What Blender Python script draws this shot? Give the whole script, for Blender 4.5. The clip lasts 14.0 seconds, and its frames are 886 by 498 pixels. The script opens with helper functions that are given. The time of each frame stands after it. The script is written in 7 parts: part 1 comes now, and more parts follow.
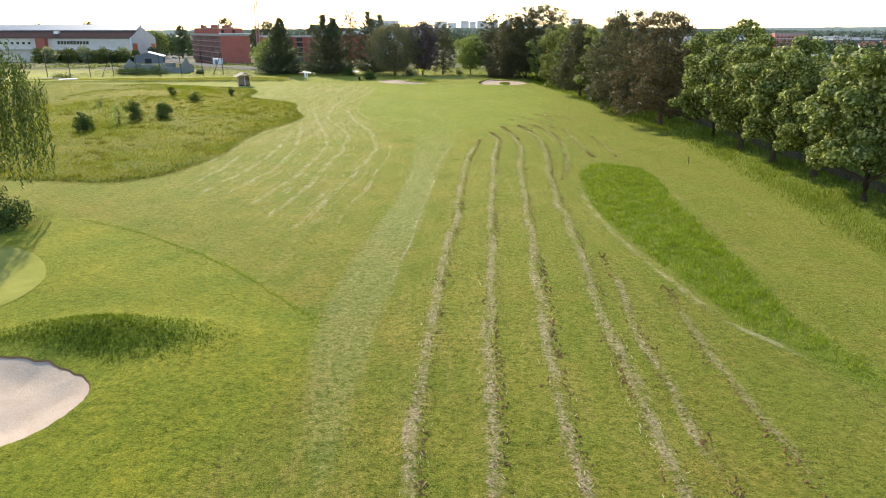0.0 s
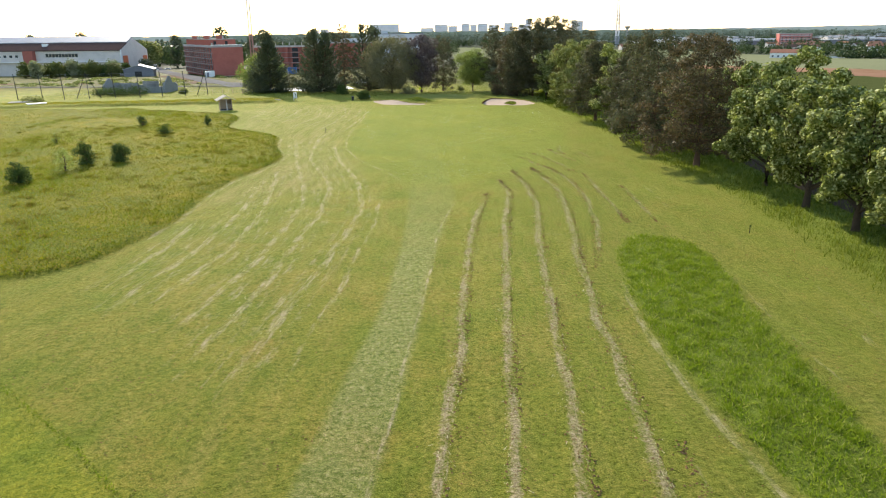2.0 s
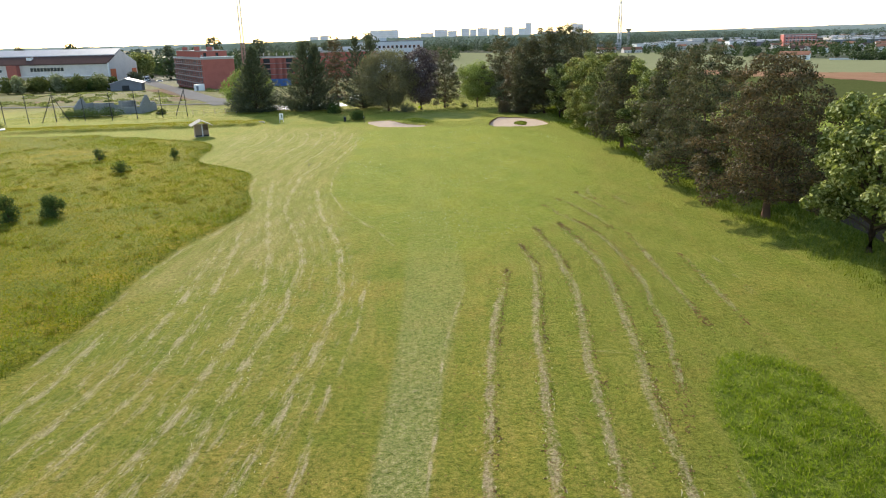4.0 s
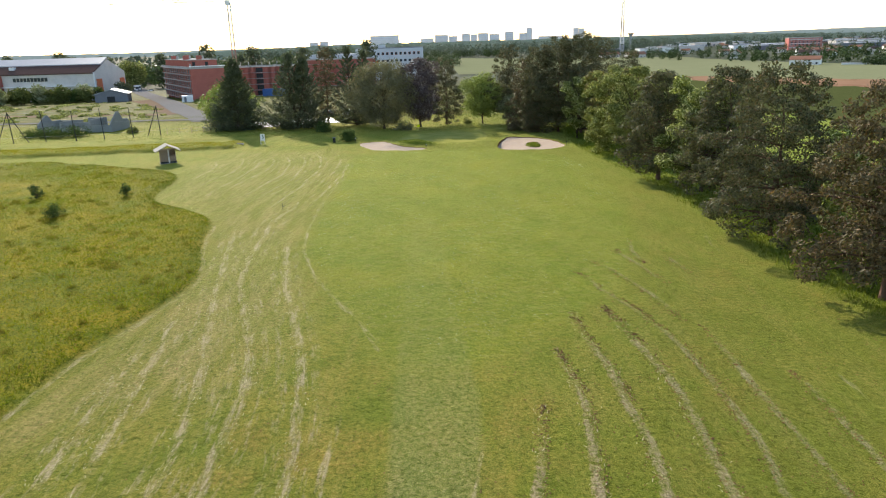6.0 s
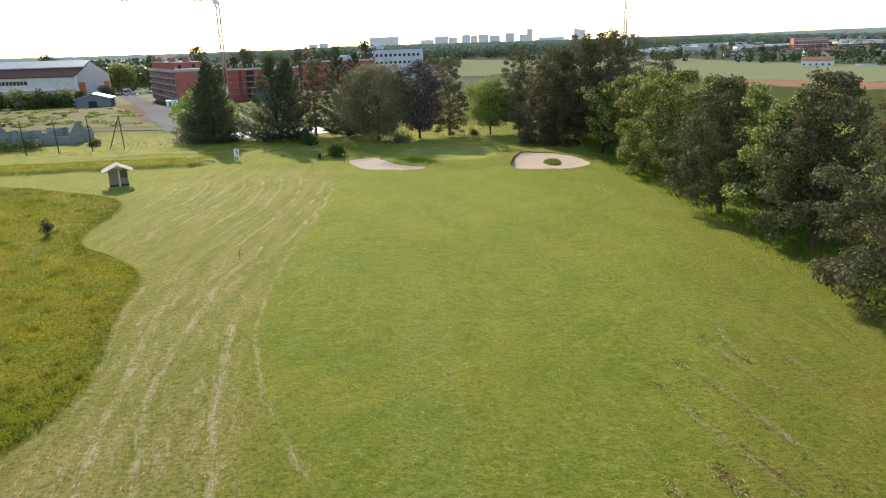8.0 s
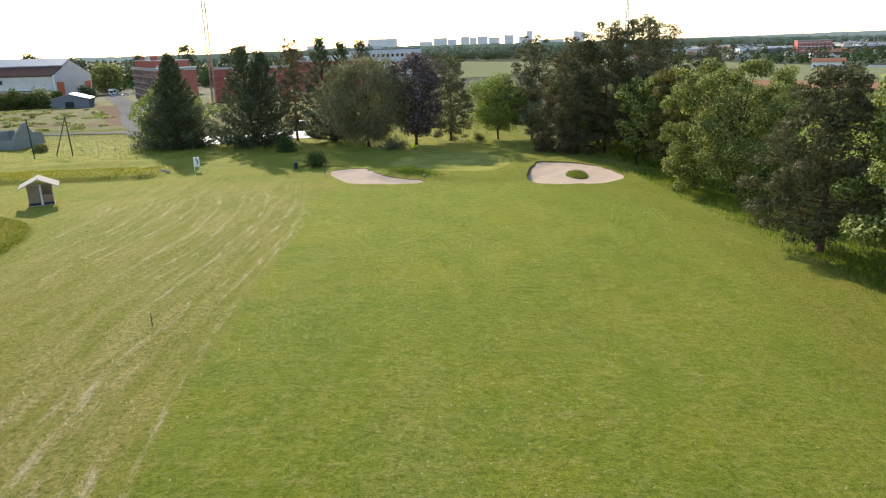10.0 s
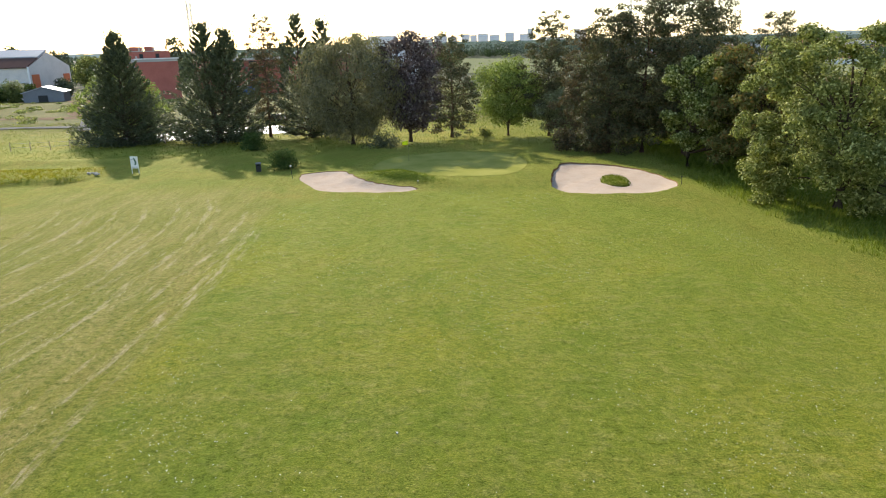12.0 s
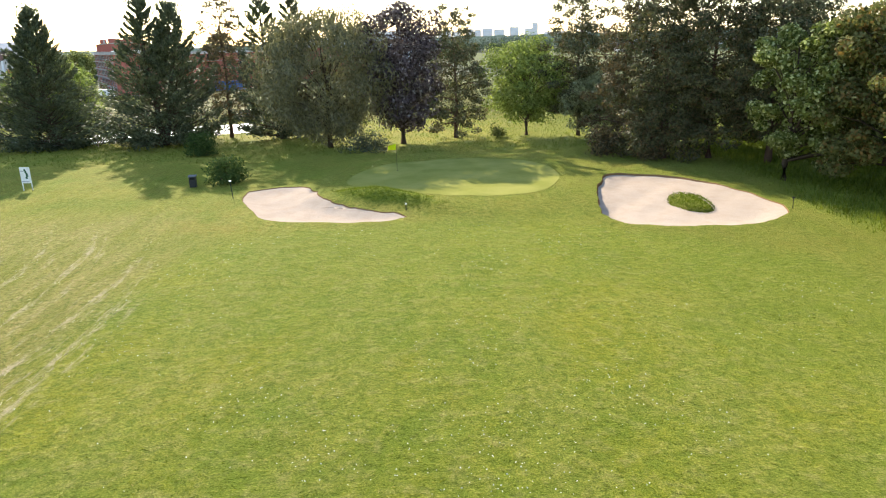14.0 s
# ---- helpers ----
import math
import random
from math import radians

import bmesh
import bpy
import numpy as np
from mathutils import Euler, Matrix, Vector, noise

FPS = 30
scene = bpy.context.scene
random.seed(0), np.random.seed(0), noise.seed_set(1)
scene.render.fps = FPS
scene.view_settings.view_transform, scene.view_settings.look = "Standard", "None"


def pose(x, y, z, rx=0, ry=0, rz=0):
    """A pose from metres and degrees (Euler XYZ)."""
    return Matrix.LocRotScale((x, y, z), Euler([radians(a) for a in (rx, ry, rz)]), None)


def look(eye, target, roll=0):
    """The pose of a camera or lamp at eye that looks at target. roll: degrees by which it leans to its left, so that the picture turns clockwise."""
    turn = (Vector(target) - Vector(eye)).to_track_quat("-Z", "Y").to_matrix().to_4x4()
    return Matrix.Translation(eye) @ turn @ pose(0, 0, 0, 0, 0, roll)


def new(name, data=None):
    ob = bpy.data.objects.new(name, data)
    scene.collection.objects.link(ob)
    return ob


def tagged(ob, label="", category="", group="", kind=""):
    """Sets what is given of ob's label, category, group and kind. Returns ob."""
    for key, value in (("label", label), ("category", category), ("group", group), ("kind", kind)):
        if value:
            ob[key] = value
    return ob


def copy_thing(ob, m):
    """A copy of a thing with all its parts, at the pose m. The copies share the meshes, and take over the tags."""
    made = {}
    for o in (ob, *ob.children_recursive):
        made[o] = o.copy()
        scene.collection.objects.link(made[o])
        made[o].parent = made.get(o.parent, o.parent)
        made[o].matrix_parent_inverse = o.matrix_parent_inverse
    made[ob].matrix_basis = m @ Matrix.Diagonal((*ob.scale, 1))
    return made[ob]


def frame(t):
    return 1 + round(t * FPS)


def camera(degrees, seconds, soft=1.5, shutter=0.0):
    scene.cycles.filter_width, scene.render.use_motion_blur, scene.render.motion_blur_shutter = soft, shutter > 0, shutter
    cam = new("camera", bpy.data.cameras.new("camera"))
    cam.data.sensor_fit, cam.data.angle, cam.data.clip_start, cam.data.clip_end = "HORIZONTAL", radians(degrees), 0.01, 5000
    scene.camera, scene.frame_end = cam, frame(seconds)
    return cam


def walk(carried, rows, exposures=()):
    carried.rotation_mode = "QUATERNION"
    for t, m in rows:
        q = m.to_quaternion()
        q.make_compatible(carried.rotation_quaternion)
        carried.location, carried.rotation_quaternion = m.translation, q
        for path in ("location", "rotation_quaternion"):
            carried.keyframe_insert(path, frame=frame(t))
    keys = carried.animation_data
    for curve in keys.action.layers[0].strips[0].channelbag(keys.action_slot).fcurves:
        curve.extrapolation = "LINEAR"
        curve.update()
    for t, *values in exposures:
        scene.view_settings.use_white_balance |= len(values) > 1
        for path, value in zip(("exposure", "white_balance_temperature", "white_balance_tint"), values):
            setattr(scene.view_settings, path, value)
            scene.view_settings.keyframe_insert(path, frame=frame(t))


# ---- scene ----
# camera: t, x, y, z, yaw, pitch, roll
EXPOSURE = 1.0
cam = camera(64.0, 14.0, soft=1.1)
ROWS = [
    (0.0, -0.052, 0.805, 13.183, -0.429, -17.303, -0.022),
    (0.5, 0.219, 4.574, 14.178, -0.363, -17.167, -0.126),
    (1.0, 0.351, 8.481, 14.934, -0.300, -17.119, -0.284),
    (1.5, 0.384, 12.574, 15.525, -0.237, -17.111, -0.481),
    (2.0, 0.359, 16.899, 16.025, -0.176, -17.099, -0.703),
    (2.5, 0.308, 21.436, 16.476, -0.116, -17.058, -0.933),
    (3.0, 0.256, 26.095, 16.892, -0.061, -16.987, -1.155),
    (3.5, 0.226, 30.785, 17.283, -0.012, -16.885, -1.349),
    (4.0, 0.233, 35.441, 17.656, 0.028, -16.757, -1.503),
    (4.5, 0.259, 40.089, 17.994, 0.061, -16.622, -1.618),
    (5.0, 0.278, 44.781, 18.273, 0.089, -16.503, -1.701),
    (5.5, 0.265, 49.569, 18.471, 0.115, -16.423, -1.757),
    (6.0, 0.212, 54.464, 18.580, 0.137, -16.384, -1.796),
    (6.5, 0.130, 59.443, 18.607, 0.154, -16.366, -1.825),
    (7.0, 0.033, 64.479, 18.558, 0.164, -16.347, -1.852),
    (7.5, -0.068, 69.546, 18.436, 0.164, -16.312, -1.882),
    (8.0, -0.166, 74.617, 18.227, 0.154, -16.262, -1.907),
    (8.5, -0.251, 79.664, 17.913, 0.133, -16.207, -1.915),
    (9.0, -0.317, 84.661, 17.476, 0.103, -16.154, -1.894),
    (9.5, -0.361, 89.610, 16.923, 0.064, -16.111, -1.844),
    (10.0, -0.386, 94.543, 16.280, 0.025, -16.085, -1.778),
    (10.5, -0.393, 99.492, 15.577, -0.009, -16.083, -1.708),
    (11.0, -0.385, 104.485, 14.845, -0.030, -16.110, -1.646),
    (11.5, -0.351, 109.532, 14.117, -0.035, -16.162, -1.604),
    (12.0, -0.281, 114.639, 13.428, -0.017, -16.234, -1.592),
    (12.5, -0.165, 119.812, 12.809, 0.028, -16.318, -1.621),
    (13.0, -0.020, 125.078, 12.259, 0.107, -16.407, -1.690),
    (13.5, 0.112, 130.484, 11.738, 0.227, -16.488, -1.785),
    (14.0, 0.187, 136.080, 11.205, 0.396, -16.553, -1.890),
]
walk(cam, [(t, pose(x, y, z, 0, 0, yaw) @ pose(0, 0, 0, 90 + pitch) @ pose(0, 0, 0, 0, 0, roll)) for t, x, y, z, yaw, pitch, roll in ROWS], [(t, EXPOSURE + e) for t, e in ((0.0, 0.15), (3.0, 0.1), (6.5, 0.0), (8.0, 0.0), (11.0, 0.0), (12.5, 0.22), (14.0, 0.5))])

# ---- light: low afternoon sun ahead and to the left, bright hazy sky ----
SUN_AZ, SUN_EL = radians(-21.0), radians(27.0)
to_sun = Vector((math.sin(SUN_AZ) * math.cos(SUN_EL), math.cos(SUN_AZ) * math.cos(SUN_EL), math.sin(SUN_EL)))
world = bpy.data.worlds.new("world")
scene.world = world
world.use_nodes = True
wn = world.node_tree.nodes
sky = wn.new("ShaderNodeTexSky")
sky.sky_type = "NISHITA"
sky.sun_disc = False
sky.sun_elevation, sky.sun_rotation = SUN_EL, SUN_AZ
sky.air_density, sky.dust_density, sky.ozone_density = 1.0, 0.6, 1.0
wn["Background"].inputs["Strength"].default_value = 0.15
world.node_tree.links.new(sky.outputs["Color"], wn["Background"].inputs["Color"])
sun_data = bpy.data.lights.new("sun", "SUN")
sun_data.energy, sun_data.angle, sun_data.color = 4.2, radians(0.6), (1.0, 0.90, 0.74)
sun = new("sun", sun_data)
sun.matrix_world = look(to_sun * 100, (0, 0, 0))

# ---- mesh helpers ----
def thing(name, x, y, z, label, category, group="", kind="", turn=0.0):
    ob = new(name)
    ob.matrix_world = pose(x, y, z, 0, 0, turn)
    ob.empty_display_size = 0.3
    return tagged(ob, label, category, group, kind)


def fast_mesh(name, verts, faces, material=None, smooth=False):
    """A mesh from an (n, 3) array of vertices and an (m, k) array of faces."""
    me = bpy.data.meshes.new(name)
    verts, faces = np.asarray(verts, dtype=np.float32), np.asarray(faces, dtype=np.int32)
    m, k = faces.shape
    me.vertices.add(len(verts))
    me.vertices.foreach_set("co", verts.ravel())
    me.loops.add(m * k)
    me.loops.foreach_set("vertex_index", faces.ravel())
    me.polygons.add(m)
    me.polygons.foreach_set("loop_start", np.arange(0, m * k, k, dtype=np.int32))
    me.polygons.foreach_set("use_smooth", np.full(m, smooth))
    me.update(calc_edges=True)
    me.validate()
    if material:
        me.materials.append(material)
    return me


def part(name, bm, material, parent=None, label=""):
    """Links a bmesh (or a ready mesh) as one object under parent."""
    if isinstance(bm, bmesh.types.BMesh):
        me = bpy.data.meshes.new(name)
        bmesh.ops.recalc_face_normals(bm, faces=bm.faces)
        bm.to_mesh(me)
        bm.free()
        me.materials.append(material)
    else:
        me = bm
        if material and not me.materials:
            me.materials.append(material)
    ob = new(name, me)
    if parent:
        ob.parent = parent
    if label:
        ob["label"] = label
    return ob


def box(bm, x0, x1, y0, y1, z0, z1, m=None, bevel=0.0):
    geom = bmesh.ops.create_cube(bm, size=1.0)["verts"]
    bmesh.ops.scale(bm, vec=(x1 - x0, y1 - y0, z1 - z0), verts=geom)
    bmesh.ops.translate(bm, vec=((x0 + x1) / 2, (y0 + y1) / 2, (z0 + z1) / 2), verts=geom)
    if bevel:
        edges = list({e for v in geom for e in v.link_edges})
        out = bmesh.ops.bevel(bm, geom=edges, offset=bevel, segments=1, affect="EDGES")
        geom = list({v for f in out["faces"] for v in f.verts} | {v for v in geom if v.is_valid})
    if m is not None:
        bmesh.ops.transform(bm, matrix=m, verts=[v for v in geom if v.is_valid])
    return bm


def boxes(*list_of):
    bm = bmesh.new()
    for b in list_of:
        box(bm, *b)
    return bm


def rod(bm, a, b, r0, r1=None, sides=6):
    """A tapered rod from a to b."""
    a, b = Vector(a), Vector(b)
    r1 = r0 if r1 is None else r1
    q = (b - a).to_track_quat("Z", "Y").to_matrix()
    rings = []
    for c, r in ((a, r0), (b, r1)):
        rings.append([bm.verts.new(c + q @ Vector((r * math.cos(i * math.tau / sides), r * math.sin(i * math.tau / sides), 0))) for i in range(sides)])
    for i in range(sides):
        j = (i + 1) % sides
        bm.faces.new((rings[0][i], rings[0][j], rings[1][j], rings[1][i]))
    bm.faces.new(rings[0][::-1])
    bm.faces.new(rings[1])
    return bm


def tube_rows(points, radii, sides=7):
    """Vertices and quads of a bent, tapered tube."""
    pts = [Vector(p) for p in points]
    vs, fs = [], []
    for i, p in enumerate(pts):
        d = (pts[min(i + 1, len(pts) - 1)] - pts[max(i - 1, 0)]).normalized()
        q = d.to_track_quat("Z", "Y").to_matrix()
        for k in range(sides):
            a = k * math.tau / sides
            vs.append(p + q @ Vector((radii[i] * math.cos(a), radii[i] * math.sin(a), 0)))
    for i in range(len(pts) - 1):
        for k in range(sides):
            n = (k + 1) % sides
            fs.append((i * sides + k, i * sides + n, (i + 1) * sides + n, (i + 1) * sides + k))
    return vs, fs


def cards(rng, centres, normals, length, width, droop=0.0, jitter=0.6):
    """Leaf-shaped quads at the centres, roughly facing the normals."""
    n = len(centres)
    nrm = normals + rng.normal(0, jitter, (n, 3))
    nrm /= np.linalg.norm(nrm, axis=1, keepdims=True) + 1e-9
    along = rng.normal(0, 1, (n, 3))
    along[:, 2] -= droop
    along -= (along * nrm).sum(1, keepdims=True) * nrm
    along /= np.linalg.norm(along, axis=1, keepdims=True) + 1e-9
    across = np.cross(nrm, along)
    s = rng.uniform(0.65, 1.3, (n, 1))
    a, c = along * length * s * 0.5, across * width * s * 0.5
    v = np.stack([centres - a, centres + c - a * 0.1, centres + a, centres - c - a * 0.1], 1).reshape(-1, 3)
    return v, np.arange(n * 4).reshape(-1, 4)


# ---- materials ----
def nodes_of(name):
    m = bpy.data.materials.new(name)
    m.use_nodes = True
    nt = m.node_tree
    return m, nt, nt.nodes["Principled BSDF"]


def node(nt, kind, **values):
    n = nt.nodes.new(kind)
    for key, value in values.items():
        n.inputs[key.replace("_", " ")].default_value = value
    return n


def noise_tex(nt, scale, detail=3.0, rough=0.6, coords=None):
    n = node(nt, "ShaderNodeTexNoise", Scale=scale, Detail=detail, Roughness=rough)
    if coords is not None:
        nt.links.new(coords, n.inputs["Vector"])
    return n.outputs["Fac"]


def ramp(nt, fac, lo, hi, a=0.0, b=1.0):
    n = node(nt, "ShaderNodeMapRange", From_Min=lo, From_Max=hi, To_Min=a, To_Max=b)
    nt.links.new(fac, n.inputs["Value"])
    return n.outputs["Result"]


def calc(nt, op, a, b=None, clamp=False):
    n = nt.nodes.new("ShaderNodeMath")
    n.operation, n.use_clamp = op, clamp
    for i, v in enumerate((a, b)):
        if v is None:
            continue
        if isinstance(v, (int, float)):
            n.inputs[i].default_value = v
        else:
            nt.links.new(v, n.inputs[i])
    return n.outputs[0]


def blend(nt, fac, a, b, mode="MIX"):
    n = nt.nodes.new("ShaderNodeMix")
    n.data_type, n.blend_type = "RGBA", mode
    for key, v in ((0, fac), (6, a), (7, b)):
        if isinstance(v, (int, float)):
            n.inputs[key].default_value = v
        elif isinstance(v, tuple):
            n.inputs[key].default_value = (*v, 1.0)
        else:
            nt.links.new(v, n.inputs[key])
    return n.outputs[2]


def bump(nt, shader, height, strength=0.4, distance=0.05):
    n = node(nt, "ShaderNodeBump", Strength=strength, Distance=distance)
    nt.links.new(height, n.inputs["Height"])
    nt.links.new(n.outputs["Normal"], shader.inputs["Normal"])


def position(nt):
    return nt.nodes.new("ShaderNodeNewGeometry").outputs["Position"]


def plain(name, colour, rough=0.8, metal=0.0, vary=0.25, scale=2.0, relief=0.2, dirt=None, depth=0.02):
    """A surface with grain and stains at two scales."""
    m, nt, sh = nodes_of(name)
    co = position(nt)
    fine, wide = noise_tex(nt, scale * 8, 4, 0.7, co), noise_tex(nt, scale * 0.7, 4, 0.6, co)
    dark = tuple(c * (1 - vary) for c in colour)
    lite = tuple(min(1.0, c * (1 + vary * 0.6)) for c in colour)
    c = blend(nt, ramp(nt, fine, 0.3, 0.7), dark, lite)
    c = blend(nt, ramp(nt, wide, 0.45, 0.75, 0.0, 0.6), c, dirt or tuple(x * 0.75 for x in colour))
    nt.links.new(c, sh.inputs["Base Color"])
    sh.inputs["Roughness"].default_value, sh.inputs["Metallic"].default_value = rough, metal
    sh.inputs["Specular IOR Level"].default_value = 0.0 if rough > 0.75 else 0.3
    if relief:
        bump(nt, sh, fine, relief, depth)
    return m


def foliage(name, dark, light, see_through=0.35, rough=0.55, dead_or_glint=None, odd_share=0.05, side=0.0):
    """Leaves: each leaf has its own tint, and lets some light through."""
    m, nt, sh = nodes_of(name)
    geo = nt.nodes.new("ShaderNodeNewGeometry")
    c = blend(nt, geo.outputs["Random Per Island"], dark, light)
    wide = noise_tex(nt, 0.35, 3, 0.6, geo.outputs["Position"])
    c = blend(nt, ramp(nt, wide, 0.4, 0.7, 0.0, 0.55), c, tuple(a * 0.6 + b * 0.4 for a, b in zip(dark, light)))
    # a share of leaves takes a second tint: dead, or a painted highlight
    if dead_or_glint:
        pick = calc(nt, "FRACT", calc(nt, "MULTIPLY", geo.outputs["Random Per Island"], 37.7))
        c = blend(nt, calc(nt, "LESS_THAN", pick, odd_share), c, dead_or_glint)
    nt.links.new(c, sh.inputs["Base Color"])
    sh.inputs["Roughness"].default_value = rough
    sh.inputs["Specular IOR Level"].default_value = 0.006 if rough > 0.6 else 0.04
    tr = nt.nodes.new("ShaderNodeBsdfTranslucent")
    nt.links.new(blend(nt, 0.5, c, (0.9, 1.0, 0.25), "MULTIPLY"), tr.inputs["Color"])
    mix = nt.nodes.new("ShaderNodeMixShader")
    mix.inputs[0].default_value = see_through
    nt.links.new(sh.outputs[0], mix.inputs[1])
    nt.links.new(tr.outputs[0], mix.inputs[2])
    nt.links.new(mix.outputs[0], nt.nodes["Material Output"].inputs["Surface"])
    return m


BARK = plain("bark", (0.09, 0.065, 0.045), 0.95, vary=0.45, scale=3.0, relief=0.8)
BARK_PINE = plain("bark_pine", (0.12, 0.075, 0.055), 0.95, vary=0.45, scale=3.0, relief=0.8)
# the pale fifth of the chestnut leaves is glossy highlight put into colour
LEAF_CHESTNUT = foliage("leaf_chestnut", (0.050, 0.074, 0.015), (0.310, 0.335, 0.098), 0.36, dead_or_glint=(0.50, 0.51, 0.24), odd_share=0.2)
LEAF_RUSTY = foliage("leaf_chestnut_rusty", (0.055, 0.068, 0.018), (0.27, 0.255, 0.10), dead_or_glint=(0.22, 0.14, 0.05), odd_share=0.18)
# here the second tint paints yellowish sunlit highlights
LEAF_LIGHT = foliage("leaf_light", (0.060, 0.080, 0.018), (0.33, 0.34, 0.11), 0.34, dead_or_glint=(0.48, 0.48, 0.20), odd_share=0.14)
LEAF_YOUNG = foliage("leaf_young", (0.095, 0.135, 0.030), (0.37, 0.42, 0.13), 0.42)
LEAF_GREY = foliage("leaf_grey", (0.15, 0.160, 0.075), (0.42, 0.430, 0.25), 0.35)
LEAF_PINE = foliage("needles_pine", (0.036, 0.041, 0.022), (0.172, 0.167, 0.088), 0.26, dead_or_glint=(0.16, 0.12, 0.065), odd_share=0.16)
LEAF_RUSTPINE = foliage("needles_pine_rusty", (0.040, 0.035, 0.020), (0.180, 0.146, 0.080), 0.24, dead_or_glint=(0.18, 0.118, 0.06), odd_share=0.22)
LEAF_CEDAR = foliage("needles_cypress", (0.050, 0.062, 0.038), (0.165, 0.180, 0.105), 0.25)
LEAF_OLIVE = foliage("leaf_olive", (0.115, 0.108, 0.062), (0.300, 0.270, 0.155), 0.32, dead_or_glint=(0.28, 0.24, 0.11), odd_share=0.15)
LEAF_PURPLE = foliage("leaf_purple", (0.040, 0.028, 0.030), (0.215, 0.160, 0.165), 0.25, rough=0.5, dead_or_glint=(0.30, 0.26, 0.26), odd_share=0.08)
LEAF_WILLOW = foliage("leaf_willow", (0.038, 0.062, 0.015), (0.120, 0.150, 0.040), 0.36)
LEAF_BUSH = foliage("leaf_bush", (0.032, 0.060, 0.018), (0.11, 0.15, 0.045), 0.25, 0.7)
LEAF_HEDGE = foliage("leaf_hedge", (0.07, 0.085, 0.02), (0.20, 0.21, 0.065), 0.3)
SAND = plain("bunker_sand", (0.455, 0.365, 0.285), 0.95, vary=0.16, scale=1.6, relief=0.6, dirt=(0.37, 0.28, 0.205), depth=0.05)
SOIL = plain("bare_soil", (0.25, 0.150, 0.075), 0.95, vary=0.4, scale=2.0, relief=0.6)
ASPHALT = plain("asphalt", (0.19, 0.182, 0.172), 0.9, vary=0.2, scale=0.6, relief=0.2)
GRAVEL = plain("gravel", (0.205, 0.150, 0.105), 0.95, vary=0.25, scale=0.5, relief=0.4)
PLASTER = plain("plaster", (0.62, 0.56, 0.51), 0.9, vary=0.1, scale=0.4)
WHITE = plain("white_paint", (0.78, 0.77, 0.75), 0.6, vary=0.06, scale=0.5)
GREY_WALL = plain("grey_render", (0.20, 0.205, 0.225), 0.9, vary=0.12, scale=0.4)
BLOCKWORK = plain("concrete_block", (0.25, 0.255, 0.245), 0.95, vary=0.2, scale=0.8, relief=0.4)
CONCRETE = plain("concrete", (0.40, 0.38, 0.35), 0.9, vary=0.2, scale=0.5)
RED_BRICK = plain("red_clay_block", (0.40, 0.135, 0.105), 0.9, vary=0.18, scale=0.5, relief=0.3)
ORANGE = plain("orange_panel", (0.55, 0.14, 0.05), 0.7, vary=0.1, scale=0.4)
ROOF_GREY = plain("roof_sheet", (0.36, 0.36, 0.38), 0.5, vary=0.15, scale=0.3)
ROOF_BROWN = plain("roof_brown", (0.12, 0.075, 0.062), 0.8, vary=0.2, scale=0.4)
ROOF_TILE = plain("roof_tile", (0.34, 0.17, 0.11), 0.85, vary=0.25, scale=0.5)
TIMBER = plain("weathered_timber", (0.42, 0.33, 0.24), 0.85, vary=0.25, scale=3.0, relief=0.4)
TIMBER_DARK = plain("creosoted_timber", (0.26, 0.19, 0.13), 0.9, vary=0.3, scale=3.0, relief=0.4)
OFFICE_WHITE = plain("office_cladding", (0.60, 0.61, 0.63), 0.8, vary=0.06, scale=0.1)
MAST_GREY = plain("mast_grey", (0.72, 0.70, 0.70), 0.8, vary=0.15, scale=0.2)
CRANE_GREY = plain("crane_grey", (0.36, 0.36, 0.38), 0.8, vary=0.15, scale=1.0)
SHINGLE = plain("weathered_shingle", (0.50, 0.45, 0.38), 0.9, vary=0.3, scale=3.0, relief=0.5)
DARK_METAL = plain("dark_metal", (0.035, 0.035, 0.035), 0.6, 0.3, vary=0.3, scale=4.0)
STEEL = plain("galvanised_steel", (0.45, 0.45, 0.46), 0.5, 0.6, vary=0.15, scale=3.0)
CRANE_PAINT = plain("crane_paint", (0.42, 0.25, 0.20), 0.9, vary=0.15, scale=1.0)
YELLOW = foliage("flag_cloth", (0.78, 0.80, 0.03), (0.86, 0.90, 0.05), 0.5, 0.9)
GREEN_SIGN = plain("sign_green", (0.03, 0.10, 0.05), 0.6, vary=0.1)
BLUE_PAINT = plain("blue_paint", (0.05, 0.12, 0.30), 0.6, vary=0.1)
RUBBER = plain("rubber", (0.02, 0.02, 0.02), 0.85, vary=0.2)
CANVAS = plain("white_canvas", (0.82, 0.80, 0.77), 0.7, vary=0.05, scale=1.0)
STRAW = foliage("mown_straw", (0.36, 0.32, 0.17), (0.60, 0.54, 0.36), 0.45, 0.9, dead_or_glint=(0.18, 0.15, 0.06), odd_share=0.2)
CLOD = plain("soil_clod", (0.25, 0.150, 0.064), 0.95, vary=0.4, scale=3.0, relief=0.5)
BLADE_LUSH = foliage("grass_lush", (0.105, 0.165, 0.010), (0.250, 0.310, 0.028), 0.48, 0.7, dead_or_glint=(0.32, 0.33, 0.10), odd_share=0.12)
BLADE_MEADOW = foliage("grass_meadow", (0.145, 0.166, 0.008), (0.268, 0.236, 0.014), 0.48, 0.9, dead_or_glint=(0.30, 0.21, 0.06), odd_share=0.14)
BLADE_BANK = foliage("grass_bank", (0.066, 0.104, 0.010), (0.175, 0.205, 0.024), 0.4, 0.8)
